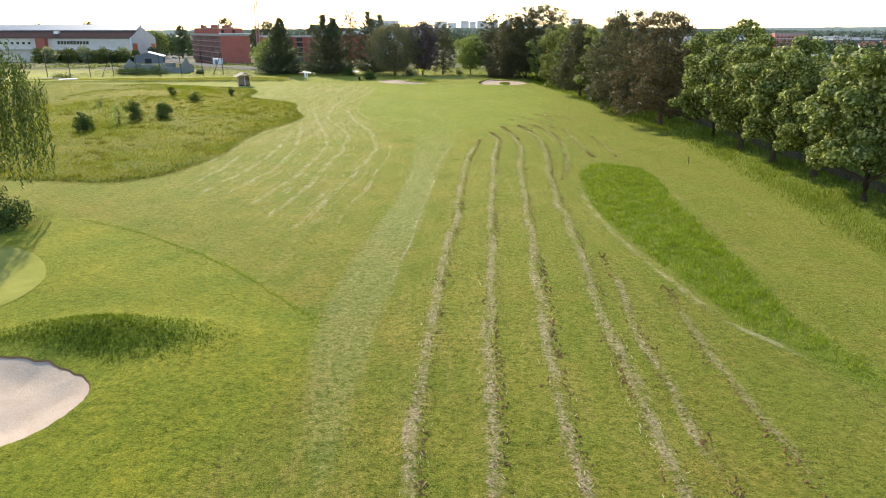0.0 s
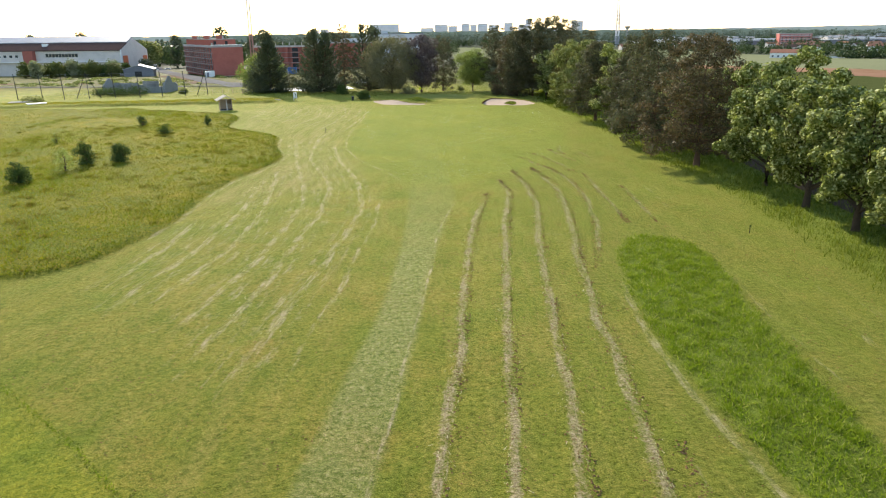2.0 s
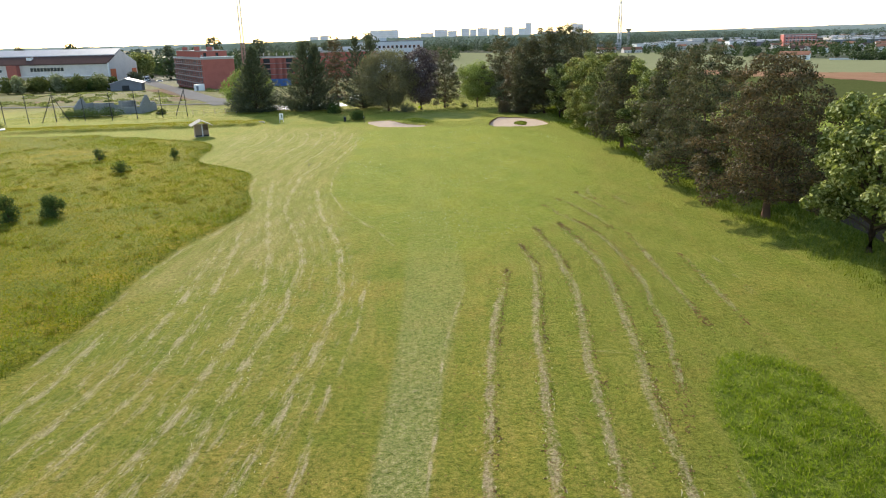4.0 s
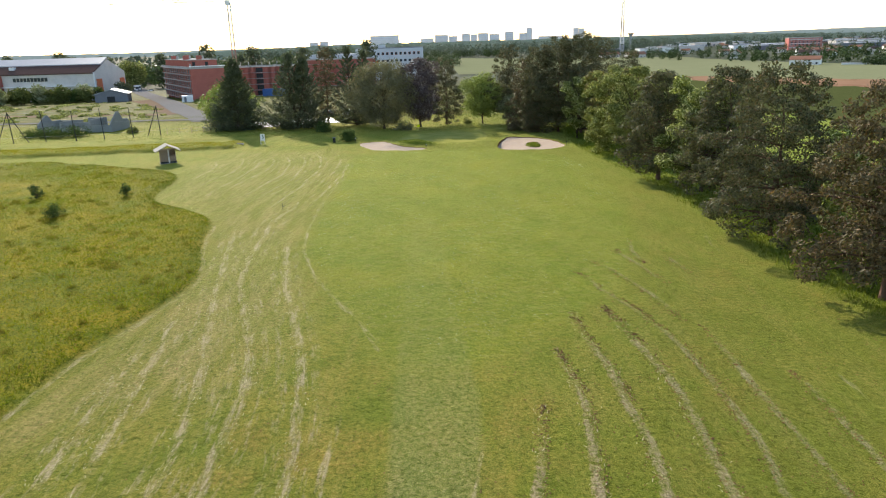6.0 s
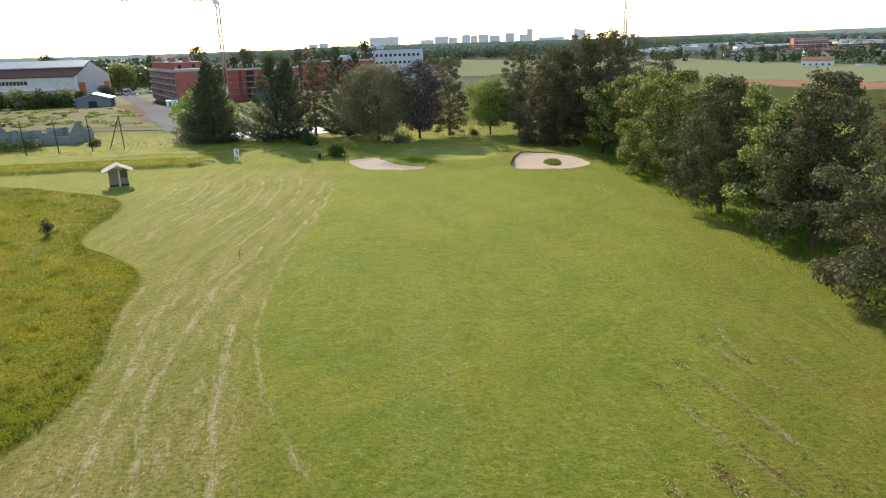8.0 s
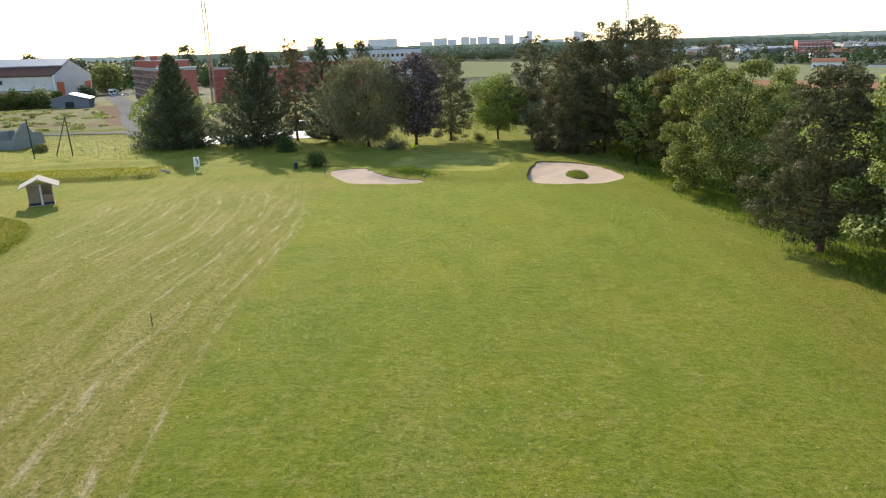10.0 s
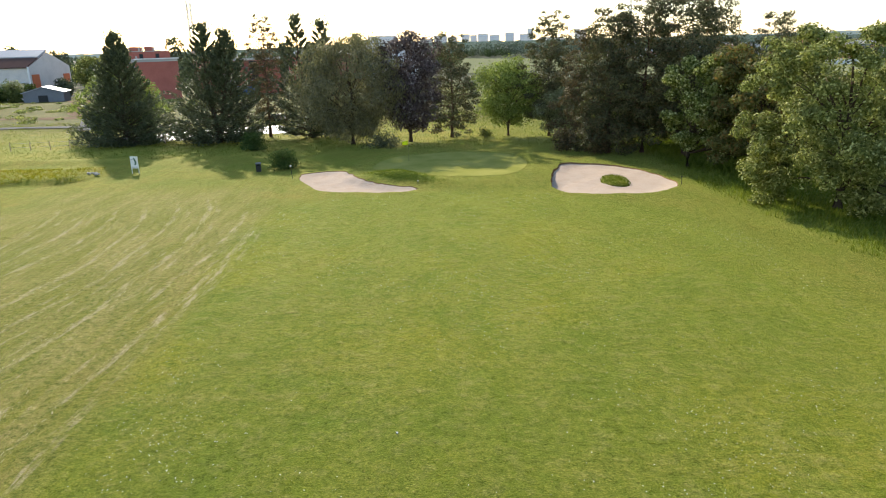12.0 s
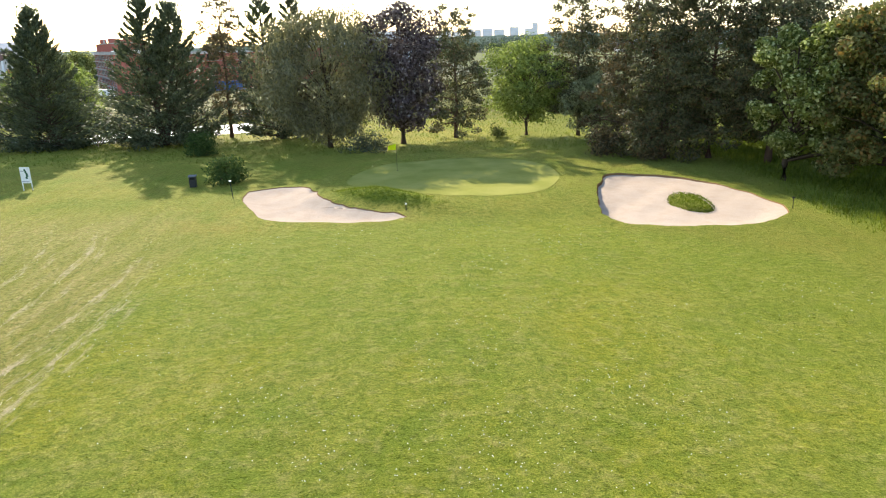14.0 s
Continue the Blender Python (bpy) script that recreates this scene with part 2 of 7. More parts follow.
BLADE_TUSSOCK = foliage("grass_tussock", (0.085, 0.105, 0.010), (0.210, 0.185, 0.030), 0.42, 0.9, dead_or_glint=(0.22, 0.16, 0.05), odd_share=0.2)
BLADE_SWEEP = foliage("grass_sweep", (0.118, 0.172, 0.007), (0.232, 0.244, 0.014), 0.48, 0.9)
BLADE_RIM = foliage("grass_rim", (0.052, 0.088, 0.008), (0.135, 0.17, 0.016), 0.35, 0.8)
PATH_SOIL = plain("path_soil", (0.11, 0.082, 0.055), 0.95, vary=0.35, scale=1.0, relief=0.4)
DAISY = foliage("daisy_petals", (0.72, 0.72, 0.68), (0.85, 0.85, 0.82), 0.3, 0.9)
BLADE_VERGE = foliage("grass_verge", (0.08, 0.12, 0.014), (0.215, 0.235, 0.035), 0.4, 0.7)
m, nt, sh = nodes_of("window_glass")
sh.inputs["Base Color"].default_value = (0.03, 0.04, 0.05, 1)
sh.inputs["Roughness"].default_value = 0.08
GLASS = m

# ---- the ground: one sheet with zones by distance to their edges ----
MEADOW = [(-400, 60), (-60, 66), (-40, 64.8), (-33, 63.3), (-28.2, 62.8), (-25.4, 66.8), (-24.3, 71), (-23.2, 76), (-23.3, 82), (-23.9, 90), (-23.0, 98), (-21.2, 105), (-20.3, 110), (-21.4, 115), (-23.7, 121), (-24.6, 128), (-26.3, 133), (-31, 138), (-36.3, 142), (-38.2, 148), (-38.6, 158), (-42, 165), (-49, 169), (-62, 176), (-75, 181), (-400, 186)]
PATCH = [(15.2, 71.4), (17.2, 72.4), (19.7, 71), (20.2, 66), (19.4, 60), (18.6, 54.3), (18.1, 45), (17.5, 37), (16.7, 31.5), (17.5, 28.1), (18, 25), (16.2, 24.7), (15.5, 27.3), (14.4, 30.2), (13.5, 36), (12.6, 44.4), (12.1, 52), (12.5, 60), (13.4, 67)]
VERGE = [(26.5, 20), (27.4, 42), (28.7, 56.9), (30.0, 72), (30.6, 85), (29.6, 95), (28.3, 112), (28.6, 130), (27.6, 150), (25.5, 170), (24.2, 178), (25, 190), (26, 215), (120, 230), (120, 20)]
FAIRWAY = [(-2.6, 91), (-5.7, 99.7), (-7.7, 104.2), (-10.9, 111.9), (-13.4, 119), (-13.8, 128), (-13.9, 140), (-14.2, 150), (-15.0, 160), (-15.6, 171), (-13.5, 177), (-6, 179), (4, 181), (16, 174), (22, 165), (22, 140), (19, 118), (14, 106), (8, 99), (3, 93)]
STRIPE = [(-3.9, 19), (-5.2, 26), (-5.7, 32), (-5.4, 37.1), (-4.6, 46), (-3.4, 55.3), (-2.9, 64), (-2.6, 76), (-2.8, 92), (-3.0, 112), (-3.0, 130), (-0.4, 130), (0.4, 112), (1.4, 95), (1.9, 89), (1.6, 83), (0.2, 72), (-0.5, 63), (-1.1, 52), (-2.4, 38), (-3.1, 27.5), (-3.5, 18)]
FRINGE = [(-60, 62), (-29, 53), (-25.5, 50.3), (-21.3, 48), (-17.3, 44.6), (-12.4, 40), (-8, 34.6), (-5.5, 31.3), (-6, 24), (-9, 16), (-60, 10)]
GREEN_NEAR = [(-27.2, 43), (-25.2, 42.2), (-23.1, 40.3), (-21.7, 38.1), (-21.0, 36.3), (-20.9, 34.5), (-21.3, 32.6), (-23.5, 30.8), (-28, 30.0), (-33, 32), (-36, 36), (-35, 41), (-31, 43.4)]
GREEN_FAR = [(-8.0, 191.3), (-7.1, 197.0), (-3.3, 200.8), (1.9, 201.9), (7.0, 200.4), (9.4, 196), (9.3, 190.8), (7.5, 186.2), (3.7, 184.6), (-0.2, 185.7), (-4.1, 188.4), (-6.5, 189.6)]
BUNKER_NEAR = [(-24, 26.5), (-21, 27.8), (-18.2, 27.6), (-16.7, 27.3), (-15.3, 26.8), (-13.9, 25.9), (-13.1, 24.8), (-13.0, 23.9), (-13.4, 22.7), (-14.0, 21.6), (-15.5, 20.4), (-19, 19.6), (-23, 20.5), (-25, 23.5)]
BUNKER_LEFT = [(-15.5, 189.6), (-15.2, 191.6), (-13.1, 192.6), (-10.8, 191.8), (-9.6, 188.6), (-8.7, 186.2), (-6.8, 184.2), (-4.6, 182.7), (-2.8, 181.8), (-2.5, 180.8), (-4.3, 180.2), (-8.2, 180.4), (-10.8, 180.7), (-12.7, 182.8), (-14.4, 186.2)]
BUNKER_RIGHT = [(10.2, 182), (11.4, 187.5), (12.8, 192.5), (14.8, 194.2), (18.1, 192.9), (20.4, 189.2), (22.0, 184.7), (22.5, 180.7), (20.5, 178.0), (17.1, 176.7), (13.8, 176.7), (11.2, 177.7), (10.2, 179.5)]
DRY = [(-23, 84), (-12, 92), (-10, 104), (-14, 118), (-14.5, 130), (-14.5, 172), (-20, 184), (-37, 184), (-41, 168), (-37, 146), (-27, 134), (-22, 118)]
ISLAND = [(14.9, 183.6), (15.6, 186.2), (17.2, 187.2), (18.6, 185.9), (18.8, 182.2), (17.6, 180.3), (15.7, 180.8)]


def rounded(poly, times=3):
    p = [Vector(q) for q in poly]
    for _ in range(times):
        p = [q for a, b in zip(p, p[1:] + p[:1]) for q in (a * 0.75 + b * 0.25, a * 0.25 + b * 0.75)]
    return [(q.x, q.y) for q in p]


def inside_by(poly, x, y):
    """Metres inside the outline (negative outside), for arrays of places."""
    x, y = np.asarray(x, dtype=float), np.asarray(y, dtype=float)
    best, odd = np.full(x.shape, 1e9), np.zeros(x.shape, dtype=bool)
    for (ax, ay), (bx, by) in zip(poly, poly[1:] + poly[:1]):
        dx, dy = bx - ax, by - ay
        k = np.clip(((x - ax) * dx + (y - ay) * dy) / (dx * dx + dy * dy + 1e-12), 0, 1)
        best = np.minimum(best, np.hypot(x - ax - k * dx, y - ay - k * dy))
        if ay != by:
            odd ^= ((ay > y) != (by > y)) & (x < (bx - ax) * (y - ay) / (by - ay) + ax)
    return np.where(odd, best, -best)


MEADOW_R, PATCH_R, FAIRWAY_R, STRIPE_R = rounded(MEADOW, 2), rounded(PATCH, 1), rounded(FAIRWAY), rounded(STRIPE, 1)
GREEN_NEAR_R, GREEN_FAR_R = rounded(GREEN_NEAR), rounded(GREEN_FAR)


def ragged(outline, amount, seed):
    """The outline with a worn, uneven edge."""
    r = np.random.default_rng(seed)
    p = np.array(outline)
    d = np.roll(p, -1, 0) - np.roll(p, 1, 0)
    nrm = np.column_stack([d[:, 1], -d[:, 0]]) / (np.linalg.norm(d, axis=1, keepdims=True) + 1e-9)
    k = r.normal(0, 1, len(p))
    k = (k + np.roll(k, 1) + np.roll(k, -1)) / 2
    return [tuple(q) for q in p + nrm * (k * amount)[:, None]]


SAND_OUTLINES = [ragged(rounded(BUNKER_NEAR, 3), 0.05, 1), ragged(rounded(BUNKER_LEFT, 3), 0.08, 2), ragged(rounded(BUNKER_RIGHT, 3), 0.08, 3)]
ISLAND_R = rounded(ISLAND, 2)


def step(v, lo, hi):
    k = np.clip((v - lo) / (hi - lo), 0, 1)
    return k * k * (3 - 2 * k)


def waves(x, y):
    return 0.05 * np.sin(x * 0.31 + 1.0) * np.cos(y * 0.23) + 0.035 * np.sin(x * 0.83 + y * 0.47) + 0.02 * np.sin(x * 1.9 - y * 1.3)


def land(x, y):
    """Height of the turf, without the bunkers' hollows."""
    x, y = np.asarray(x, dtype=float), np.asarray(y, dtype=float)
    near = step(-np.hypot(x, y - 110), -260, -150)
    d = np.maximum(0, np.maximum(y - 238, np.maximum(x - 60, -x - 130)))
    z = waves(x, y) * near - 20 * (1 - np.exp(-0.0019 * d)) * np.minimum(1, d / 60)
    z = z + 0.45 * step(inside_by(GREEN_FAR_R, x, y), -7, 0) + 0.35 * step(inside_by(GREEN_NEAR_R, x, y), -5, 0.5)
    # grass banks beside the bunkers
    z = z + 0.95 * np.exp(-(((x + 15.0) / 4.6) ** 2 + ((y - 29.6) / 2.0) ** 2)) + 0.4 * np.exp(-(((x + 10) / 3.5) ** 2 + ((y - 26) / 4) ** 2))
    z = z + 0.9 * np.exp(-(((x + 4.6) / 4.0) ** 2 + ((y - 185.3 + 0.45 * (x + 4.6)) / 1.5) ** 2))
    z = z + 0.35 * np.exp(-(((x - 9.6) / 1.0) ** 2 + ((y - 184) / 5) ** 2))
    # long low bank across the far left
    up = y - 187.9 - 0.10 * (x + 51) + 0.35 * np.sin(x * 0.55) + 0.2 * np.sin(x * 1.3)
    z = z + 0.6 * step(up, -0.3, 1.7) * (1 - step(up, 6, 13)) * step(-x, 37, 41) * step(x, -125, -100)
    z = z + 0.7 * np.exp(-(((x + 53) / 9) ** 2 + ((y - 203) / 3) ** 2))
    # raised edge of the uncut meadow
    z = z + 0.22 * step(inside_by(MEADOW_R, x, y), -0.2, 0.6) * step(-inside_by(MEADOW_R, x, y), -40, -20)
    return z


def lip(x, y):
    """Height of the earth edge round the sand: a hand's width, more at the left of the right-hand bunker."""
    return 0.035 + 0.34 * np.exp(-((x - 10.6) / 1.3) ** 2) * step(y, 176.5, 180) + 0.08 * step(y, 187, 192) * step(x, 8, 11)


def sand_depth(x, y):
    d = np.full(np.shape(x), -99.0)
    for o in SAND_OUTLINES:
        d = np.maximum(d, inside_by(o, x, y))
    return np.minimum(d, -inside_by(ISLAND_R, x, y) + 0.1)


def grade(x, y):
    """Height of the ground sheet."""
    d = sand_depth(x, y)
    return land(x, y) - 1.1 * step(d, -0.62, 0.25)


def spread(*stretches):
    out = []
    for a, b, s in stretches:
        n = max(1, round((b - a) / s))
        out += [a + (b - a) * i / n for i in range(n)]
    return out


far = [230, 260, 300, 360, 440, 560, 720, 950, 1300, 1800, 2600, 3600, 4900]
XS = np.array([-v for v in far[::-1]] + spread((-200, -110, 6), (-110, -45, 1.3), (-45, 42, 0.55), (42, 130, 4), (130, 200, 10)) + [200.0] + far)
YS = np.array([-900, -300, -100, -30] + spread((-10, 14, 3), (14, 235, 0.6), (235, 330, 5), (330, 600, 20)) + [600, 700, 850, 1050, 1350, 1800, 2500, 3500, 4900.0])
GX, GY = np.meshgrid(XS, YS)
GX, GY = GX.ravel(), GY.ravel()
GZ = grade(GX, GY)
nx, ny = len(XS), len(YS)
ii = (np.arange(ny - 1)[:, None] * nx + np.arange(nx - 1)[None, :]).ravel()
ground_mesh = fast_mesh("ground", np.stack([GX, GY, GZ], 1), np.stack([ii, ii + 1, ii + nx + 1, ii + nx], 1), smooth=True)


def zones_on(me, x, y):
    for key, zone_ in (("meadow", MEADOW_R), ("patch", PATCH_R), ("verge", VERGE), ("fairway", FAIRWAY_R), ("stripe", STRIPE_R), ("fringe", FRINGE), ("dry", DRY)):
        a = me.attributes.new(key, "FLOAT", "POINT")
        a.data.foreach_set("value", np.clip(inside_by(zone_, x, y), -20, 20).astype(np.float32))
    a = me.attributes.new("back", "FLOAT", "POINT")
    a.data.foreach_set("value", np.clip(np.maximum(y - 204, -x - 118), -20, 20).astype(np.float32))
    b = np.exp(-(((x + 14.8) / 4.8) ** 2 + ((y - 28.9 - 0.06 * (x + 15)) / 2.1) ** 2)) + np.exp(-(((x + 4.6) / 4.0) ** 2 + ((y - 185.3 + 0.45 * (x + 4.6)) / 1.6) ** 2))
    a = me.attributes.new("bank", "FLOAT", "POINT")
    a.data.foreach_set("value", b.astype(np.float32))


zones_on(ground_mesh, GX, GY)
ground = tagged(new("ground", ground_mesh), "mown and unmown grass of a golf hole with fields beyond", "ground", kind="structure")

m, nt, sh = nodes_of("turf")
co = position(nt)


def attr(name):
    n = nt.nodes.new("ShaderNodeAttribute")
    n.attribute_name = name
    return n.outputs["Fac"]


n_wide, n_mid, n_small = noise_tex(nt, 0.035, 4, 0.6, co), noise_tex(nt, 0.22, 5, 0.65, co), noise_tex(nt, 1.3, 5, 0.7, co)
stretch = node(nt, "ShaderNodeMapping")
stretch.inputs["Scale"].default_value = (1.0, 0.12, 1.0)
nt.links.new(co, stretch.inputs["Vector"])
n_row = noise_tex(nt, 0.9, 4, 0.6, stretch.outputs["Vector"])
wob = calc(nt, "MULTIPLY", calc(nt, "SUBTRACT", n_small, 0.5), 1.6)


def zone(name, soft, wobble=1.0):
    return ramp(nt, calc(nt, "ADD", attr(name), calc(nt, "MULTIPLY", wob, wobble)), -soft, soft)


def stretched(scale, x, y, detail=4, rough=0.65):
    """Noise drawn out along the mower's way."""
    s_ = node(nt, "ShaderNodeMapping")
    s_.inputs["Scale"].default_value = (x, y, 1.0)
    nt.links.new(co, s_.inputs["Vector"])
    return noise_tex(nt, scale, detail, rough, s_.outputs["Vector"])


n_swath = stretched(0.42, 1.0, 0.05, 3, 0.55)
n_cross = stretched(0.5, 0.12, 1.0, 4, 0.6)
n_tuft = noise_tex(nt, 3.4, 6, 0.82, co)
n_blade = noise_tex(nt, 15.0, 3, 0.75, co)
semi = blend(nt, ramp(nt, n_mid, 0.36, 0.66), (0.088, 0.128, 0.010), (0.168, 0.166, 0.022))
semi = blend(nt, ramp(nt, n_row, 0.46, 0.66, 0, 0.45), semi, (0.215, 0.190, 0.044))
semi = blend(nt, ramp(nt, n_small, 0.52, 0.68, 0, 0.55), semi, (0.068, 0.106, 0.009))
semi = blend(nt, ramp(nt, noise_tex(nt, 0.16, 5, 0.7, co), 0.53, 0.66, 0, 0.6), semi, (0.190, 0.150, 0.026))
semi = blend(nt, calc(nt, "MULTIPLY", zone("dry", 3.0, 2.0), 0.72), semi, blend(nt, ramp(nt, n_row, 0.36, 0.62), (0.120, 0.126, 0.020), (0.225, 0.200, 0.070)))
n_sward = noise_tex(nt, 0.085, 5, 0.62, co)
fair = blend(nt, ramp(nt, n_mid, 0.34, 0.66), (0.068, 0.124, 0.007), (0.134, 0.168, 0.012))
fair = blend(nt, ramp(nt, n_sward, 0.50, 0.62, 0, 0.55), fair, (0.172, 0.184, 0.010))
fair = blend(nt, ramp(nt, n_sward, 0.46, 0.36, 0, 0.5), fair, (0.070, 0.118, 0.006))
fair = blend(nt, ramp(nt, n_swath, 0.42, 0.62, 0, 0.5), fair, (0.140, 0.172, 0.024))
fair = blend(nt, ramp(nt, n_cross, 0.50, 0.68, 0, 0.5), fair, (0.158, 0.172, 0.024))
fair = blend(nt, ramp(nt, n_small, 0.50, 0.66, 0, 0.6), fair, (0.192, 0.200, 0.052))
fair = blend(nt, ramp(nt, n_small, 0.48, 0.36, 0, 0.5), fair, (0.060, 0.116, 0.007))
fring = blend(nt, ramp(nt, n_mid, 0.35, 0.65), (0.100, 0.150, 0.008), (0.180, 0.195, 0.012))
tall = blend(nt, ramp(nt, n_mid, 0.34, 0.62), (0.092, 0.136, 0.005), (0.205, 0.184, 0.008))
tall = blend(nt, ramp(nt, n_small, 0.52, 0.75, 0, 0.4), tall, (0.185, 0.140, 0.026))
tall = blend(nt, ramp(nt, n_wide, 0.44, 0.58, 0, 0.65), tall, (0.082, 0.118, 0.006))
lush = blend(nt, ramp(nt, n_small, 0.35, 0.65), (0.058, 0.108, 0.008), (0.120, 0.172, 0.014))
col = blend(nt, zone("fairway", 1.0, 1.0), semi, fair)
col = blend(nt, zone("fringe", 1.0, 1.0), col, fring)
col = blend(nt, ramp(nt, n_wide, 0.44, 0.62, 0.0, 0.35), col, (0.090, 0.132, 0.010))
pale = blend(nt, ramp(nt, n_tuft, 0.38, 0.62), (0.125, 0.168, 0.044), (0.205, 0.228, 0.085))
split = nt.nodes.new("ShaderNodeSeparateXYZ")
nt.links.new(co, split.inputs[0])
worn = calc(nt, "MULTIPLY", zone("stripe", 0.22, 0.3), ramp(nt, split.outputs["Y"], 66.0, 100.0, 0.72, 0.12))
worn = calc(nt, "MULTIPLY", worn, ramp(nt, split.outputs["Y"], 18.0, 52.0, 0.35, 1.0))
col = blend(nt, worn, col, pale)
# rear grass has the shade between its missing blades put into the colour
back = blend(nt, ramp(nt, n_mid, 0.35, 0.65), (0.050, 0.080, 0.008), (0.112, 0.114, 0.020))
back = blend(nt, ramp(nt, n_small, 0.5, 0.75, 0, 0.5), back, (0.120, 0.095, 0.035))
back = blend(nt, ramp(nt, split.outputs["Y"], 236.0, 258.0), blend(nt, ramp(nt, n_mid, 0.35, 0.65), (0.105, 0.140, 0.014), (0.200, 0.190, 0.030)), back)
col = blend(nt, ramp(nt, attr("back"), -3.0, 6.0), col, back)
away = blend(nt, ramp(nt, n_wide, 0.4, 0.6), (0.055, 0.075, 0.035), (0.12, 0.13, 0.07))
col = blend(nt, ramp(nt, split.outputs["Y"], 430.0, 620.0), col, away)
col = blend(nt, zone("verge", 1.2, 2.0), col, lush)
col = blend(nt, zone("patch", 0.35, 0.5), col, lush)
col = blend(nt, zone("meadow", 0.35, 0.4), col, tall)
col = blend(nt, ramp(nt, attr("bank"), 0.25, 0.6), col, lush)
fine_share = ramp(nt, attr("fairway"), -2.0, 2.0, 1.0, 0.8)
col = blend(nt, calc(nt, "MULTIPLY", ramp(nt, n_tuft, 0.49, 0.41), calc(nt, "MULTIPLY", fine_share, 0.9)), col, blend(nt, 1.0, col, (0.36, 0.49, 0.34), "MULTIPLY"))
col = blend(nt, calc(nt, "MULTIPLY", ramp(nt, n_tuft, 0.52, 0.61), calc(nt, "MULTIPLY", fine_share, 0.7)), col, blend(nt, 1.0, col, (1.65, 1.42, 1.9), "MULTIPLY"))
col = blend(nt, ramp(nt, n_blade, 0.53, 0.66, 0.0, 0.8), col, blend(nt, 1.0, col, (1.95, 1.82, 2.3), "MULTIPLY"))
col = blend(nt, ramp(nt, n_blade, 0.47, 0.36, 0.0, 0.8), col, blend(nt, 1.0, col, (0.42, 0.48, 0.42), "MULTIPLY"))
# straw and soil left along the mown rows
line = nt.nodes.new("ShaderNodeCombineXYZ")
for i, (key, k) in enumerate((("run", 0.55), ("across", 7.0), ("run", 0.0))):
    nt.links.new(calc(nt, "MULTIPLY", attr(key), k), line.inputs[i])
fibre = noise_tex(nt, 1.0, 5, 0.72, line.outputs[0])
slow = nt.nodes.new("ShaderNodeCombineXYZ")
nt.links.new(calc(nt, "MULTIPLY", attr("run"), 0.33), slow.inputs[0])
nt.links.new(calc(nt, "MULTIPLY", attr("across"), 1.1), slow.inputs[1])
gaps = noise_tex(nt, 1.0, 3, 0.7, slow.outputs[0])
cover = calc(nt, "ADD", calc(nt, "ADD", calc(nt, "MULTIPLY", fibre, 0.52), calc(nt, "MULTIPLY", gaps, 0.42)), calc(nt, "MULTIPLY", n_tuft, 0.26))
lie = calc(nt, "MULTIPLY", calc(nt, "SUBTRACT", calc(nt, "ADD", cover, calc(nt, "MULTIPLY", attr("straw"), 0.22)), 0.70), 6.0, True)
lie = calc(nt, "MULTIPLY", calc(nt, "MULTIPLY", lie, ramp(nt, gaps, 0.36, 0.58, 0.12, 1.0)), ramp(nt, attr("straw"), 0.0, 0.30, 0.0, 0.9))
col = blend(nt, lie, col, blend(nt, ramp(nt, n_blade, 0.36, 0.62), (0.170, 0.155, 0.056), (0.470, 0.425, 0.270)))
crumb = calc(nt, "ADD", calc(nt, "MULTIPLY", n_tuft, 0.75), calc(nt, "MULTIPLY", gaps, 0.32))
bare = calc(nt, "MULTIPLY", calc(nt, "SUBTRACT", calc(nt, "ADD", crumb, calc(nt, "MULTIPLY", attr("soil"), 0.24)), 0.66), 7.0, True)
bare = calc(nt, "MULTIPLY", bare, ramp(nt, attr("soil"), 0.0, 0.4, 0.0, 0.95))
col = blend(nt, bare, col, blend(nt, ramp(nt, noise_tex(nt, 9.0, 4, 0.75, co), 0.40, 0.60), (0.075, 0.057, 0.030), (0.400, 0.350, 0.205)))
# turf towards the right darkened in its colour, for its dimmer backlight
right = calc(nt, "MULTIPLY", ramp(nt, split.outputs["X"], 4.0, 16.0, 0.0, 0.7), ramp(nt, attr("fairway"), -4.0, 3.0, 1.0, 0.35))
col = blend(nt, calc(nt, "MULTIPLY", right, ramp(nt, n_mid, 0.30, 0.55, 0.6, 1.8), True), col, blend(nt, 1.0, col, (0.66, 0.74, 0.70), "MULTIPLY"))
col = blend(nt, 1.0, col, (0.97, 0.84, 0.98), "MULTIPLY")
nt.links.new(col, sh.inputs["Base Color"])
sh.inputs["Roughness"].default_value = 0.8
sh.inputs["Specular IOR Level"].default_value = 0.012
nt.links.new(calc(nt, "MULTIPLY", ramp(nt, split.outputs["Y"], 195.0, 250.0, 0.255, 0.0), ramp(nt, attr("meadow"), -0.5, 0.5, 1.0, 0.25)), sh.inputs["Sheen Weight"])
sh.inputs["Sheen Roughness"].default_value = 0.45
sh.inputs["Sheen Tint"].default_value = (0.95, 1.0, 0.22, 1.0)
height = calc(nt, "ADD", calc(nt, "ADD", calc(nt, "MULTIPLY", n_tuft, 0.9), calc(nt, "MULTIPLY", n_blade, 0.45)), n_small)
bump(nt, sh, height, 0.8, 0.12)
for link in nt.nodes:
    if link.bl_idname == "ShaderNodeBump":
        nt.links.new(ramp(nt, attr("back"), -2.0, 15.0, 0.8, 0.0), link.inputs["Strength"])
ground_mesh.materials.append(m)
TURF_MAT = m


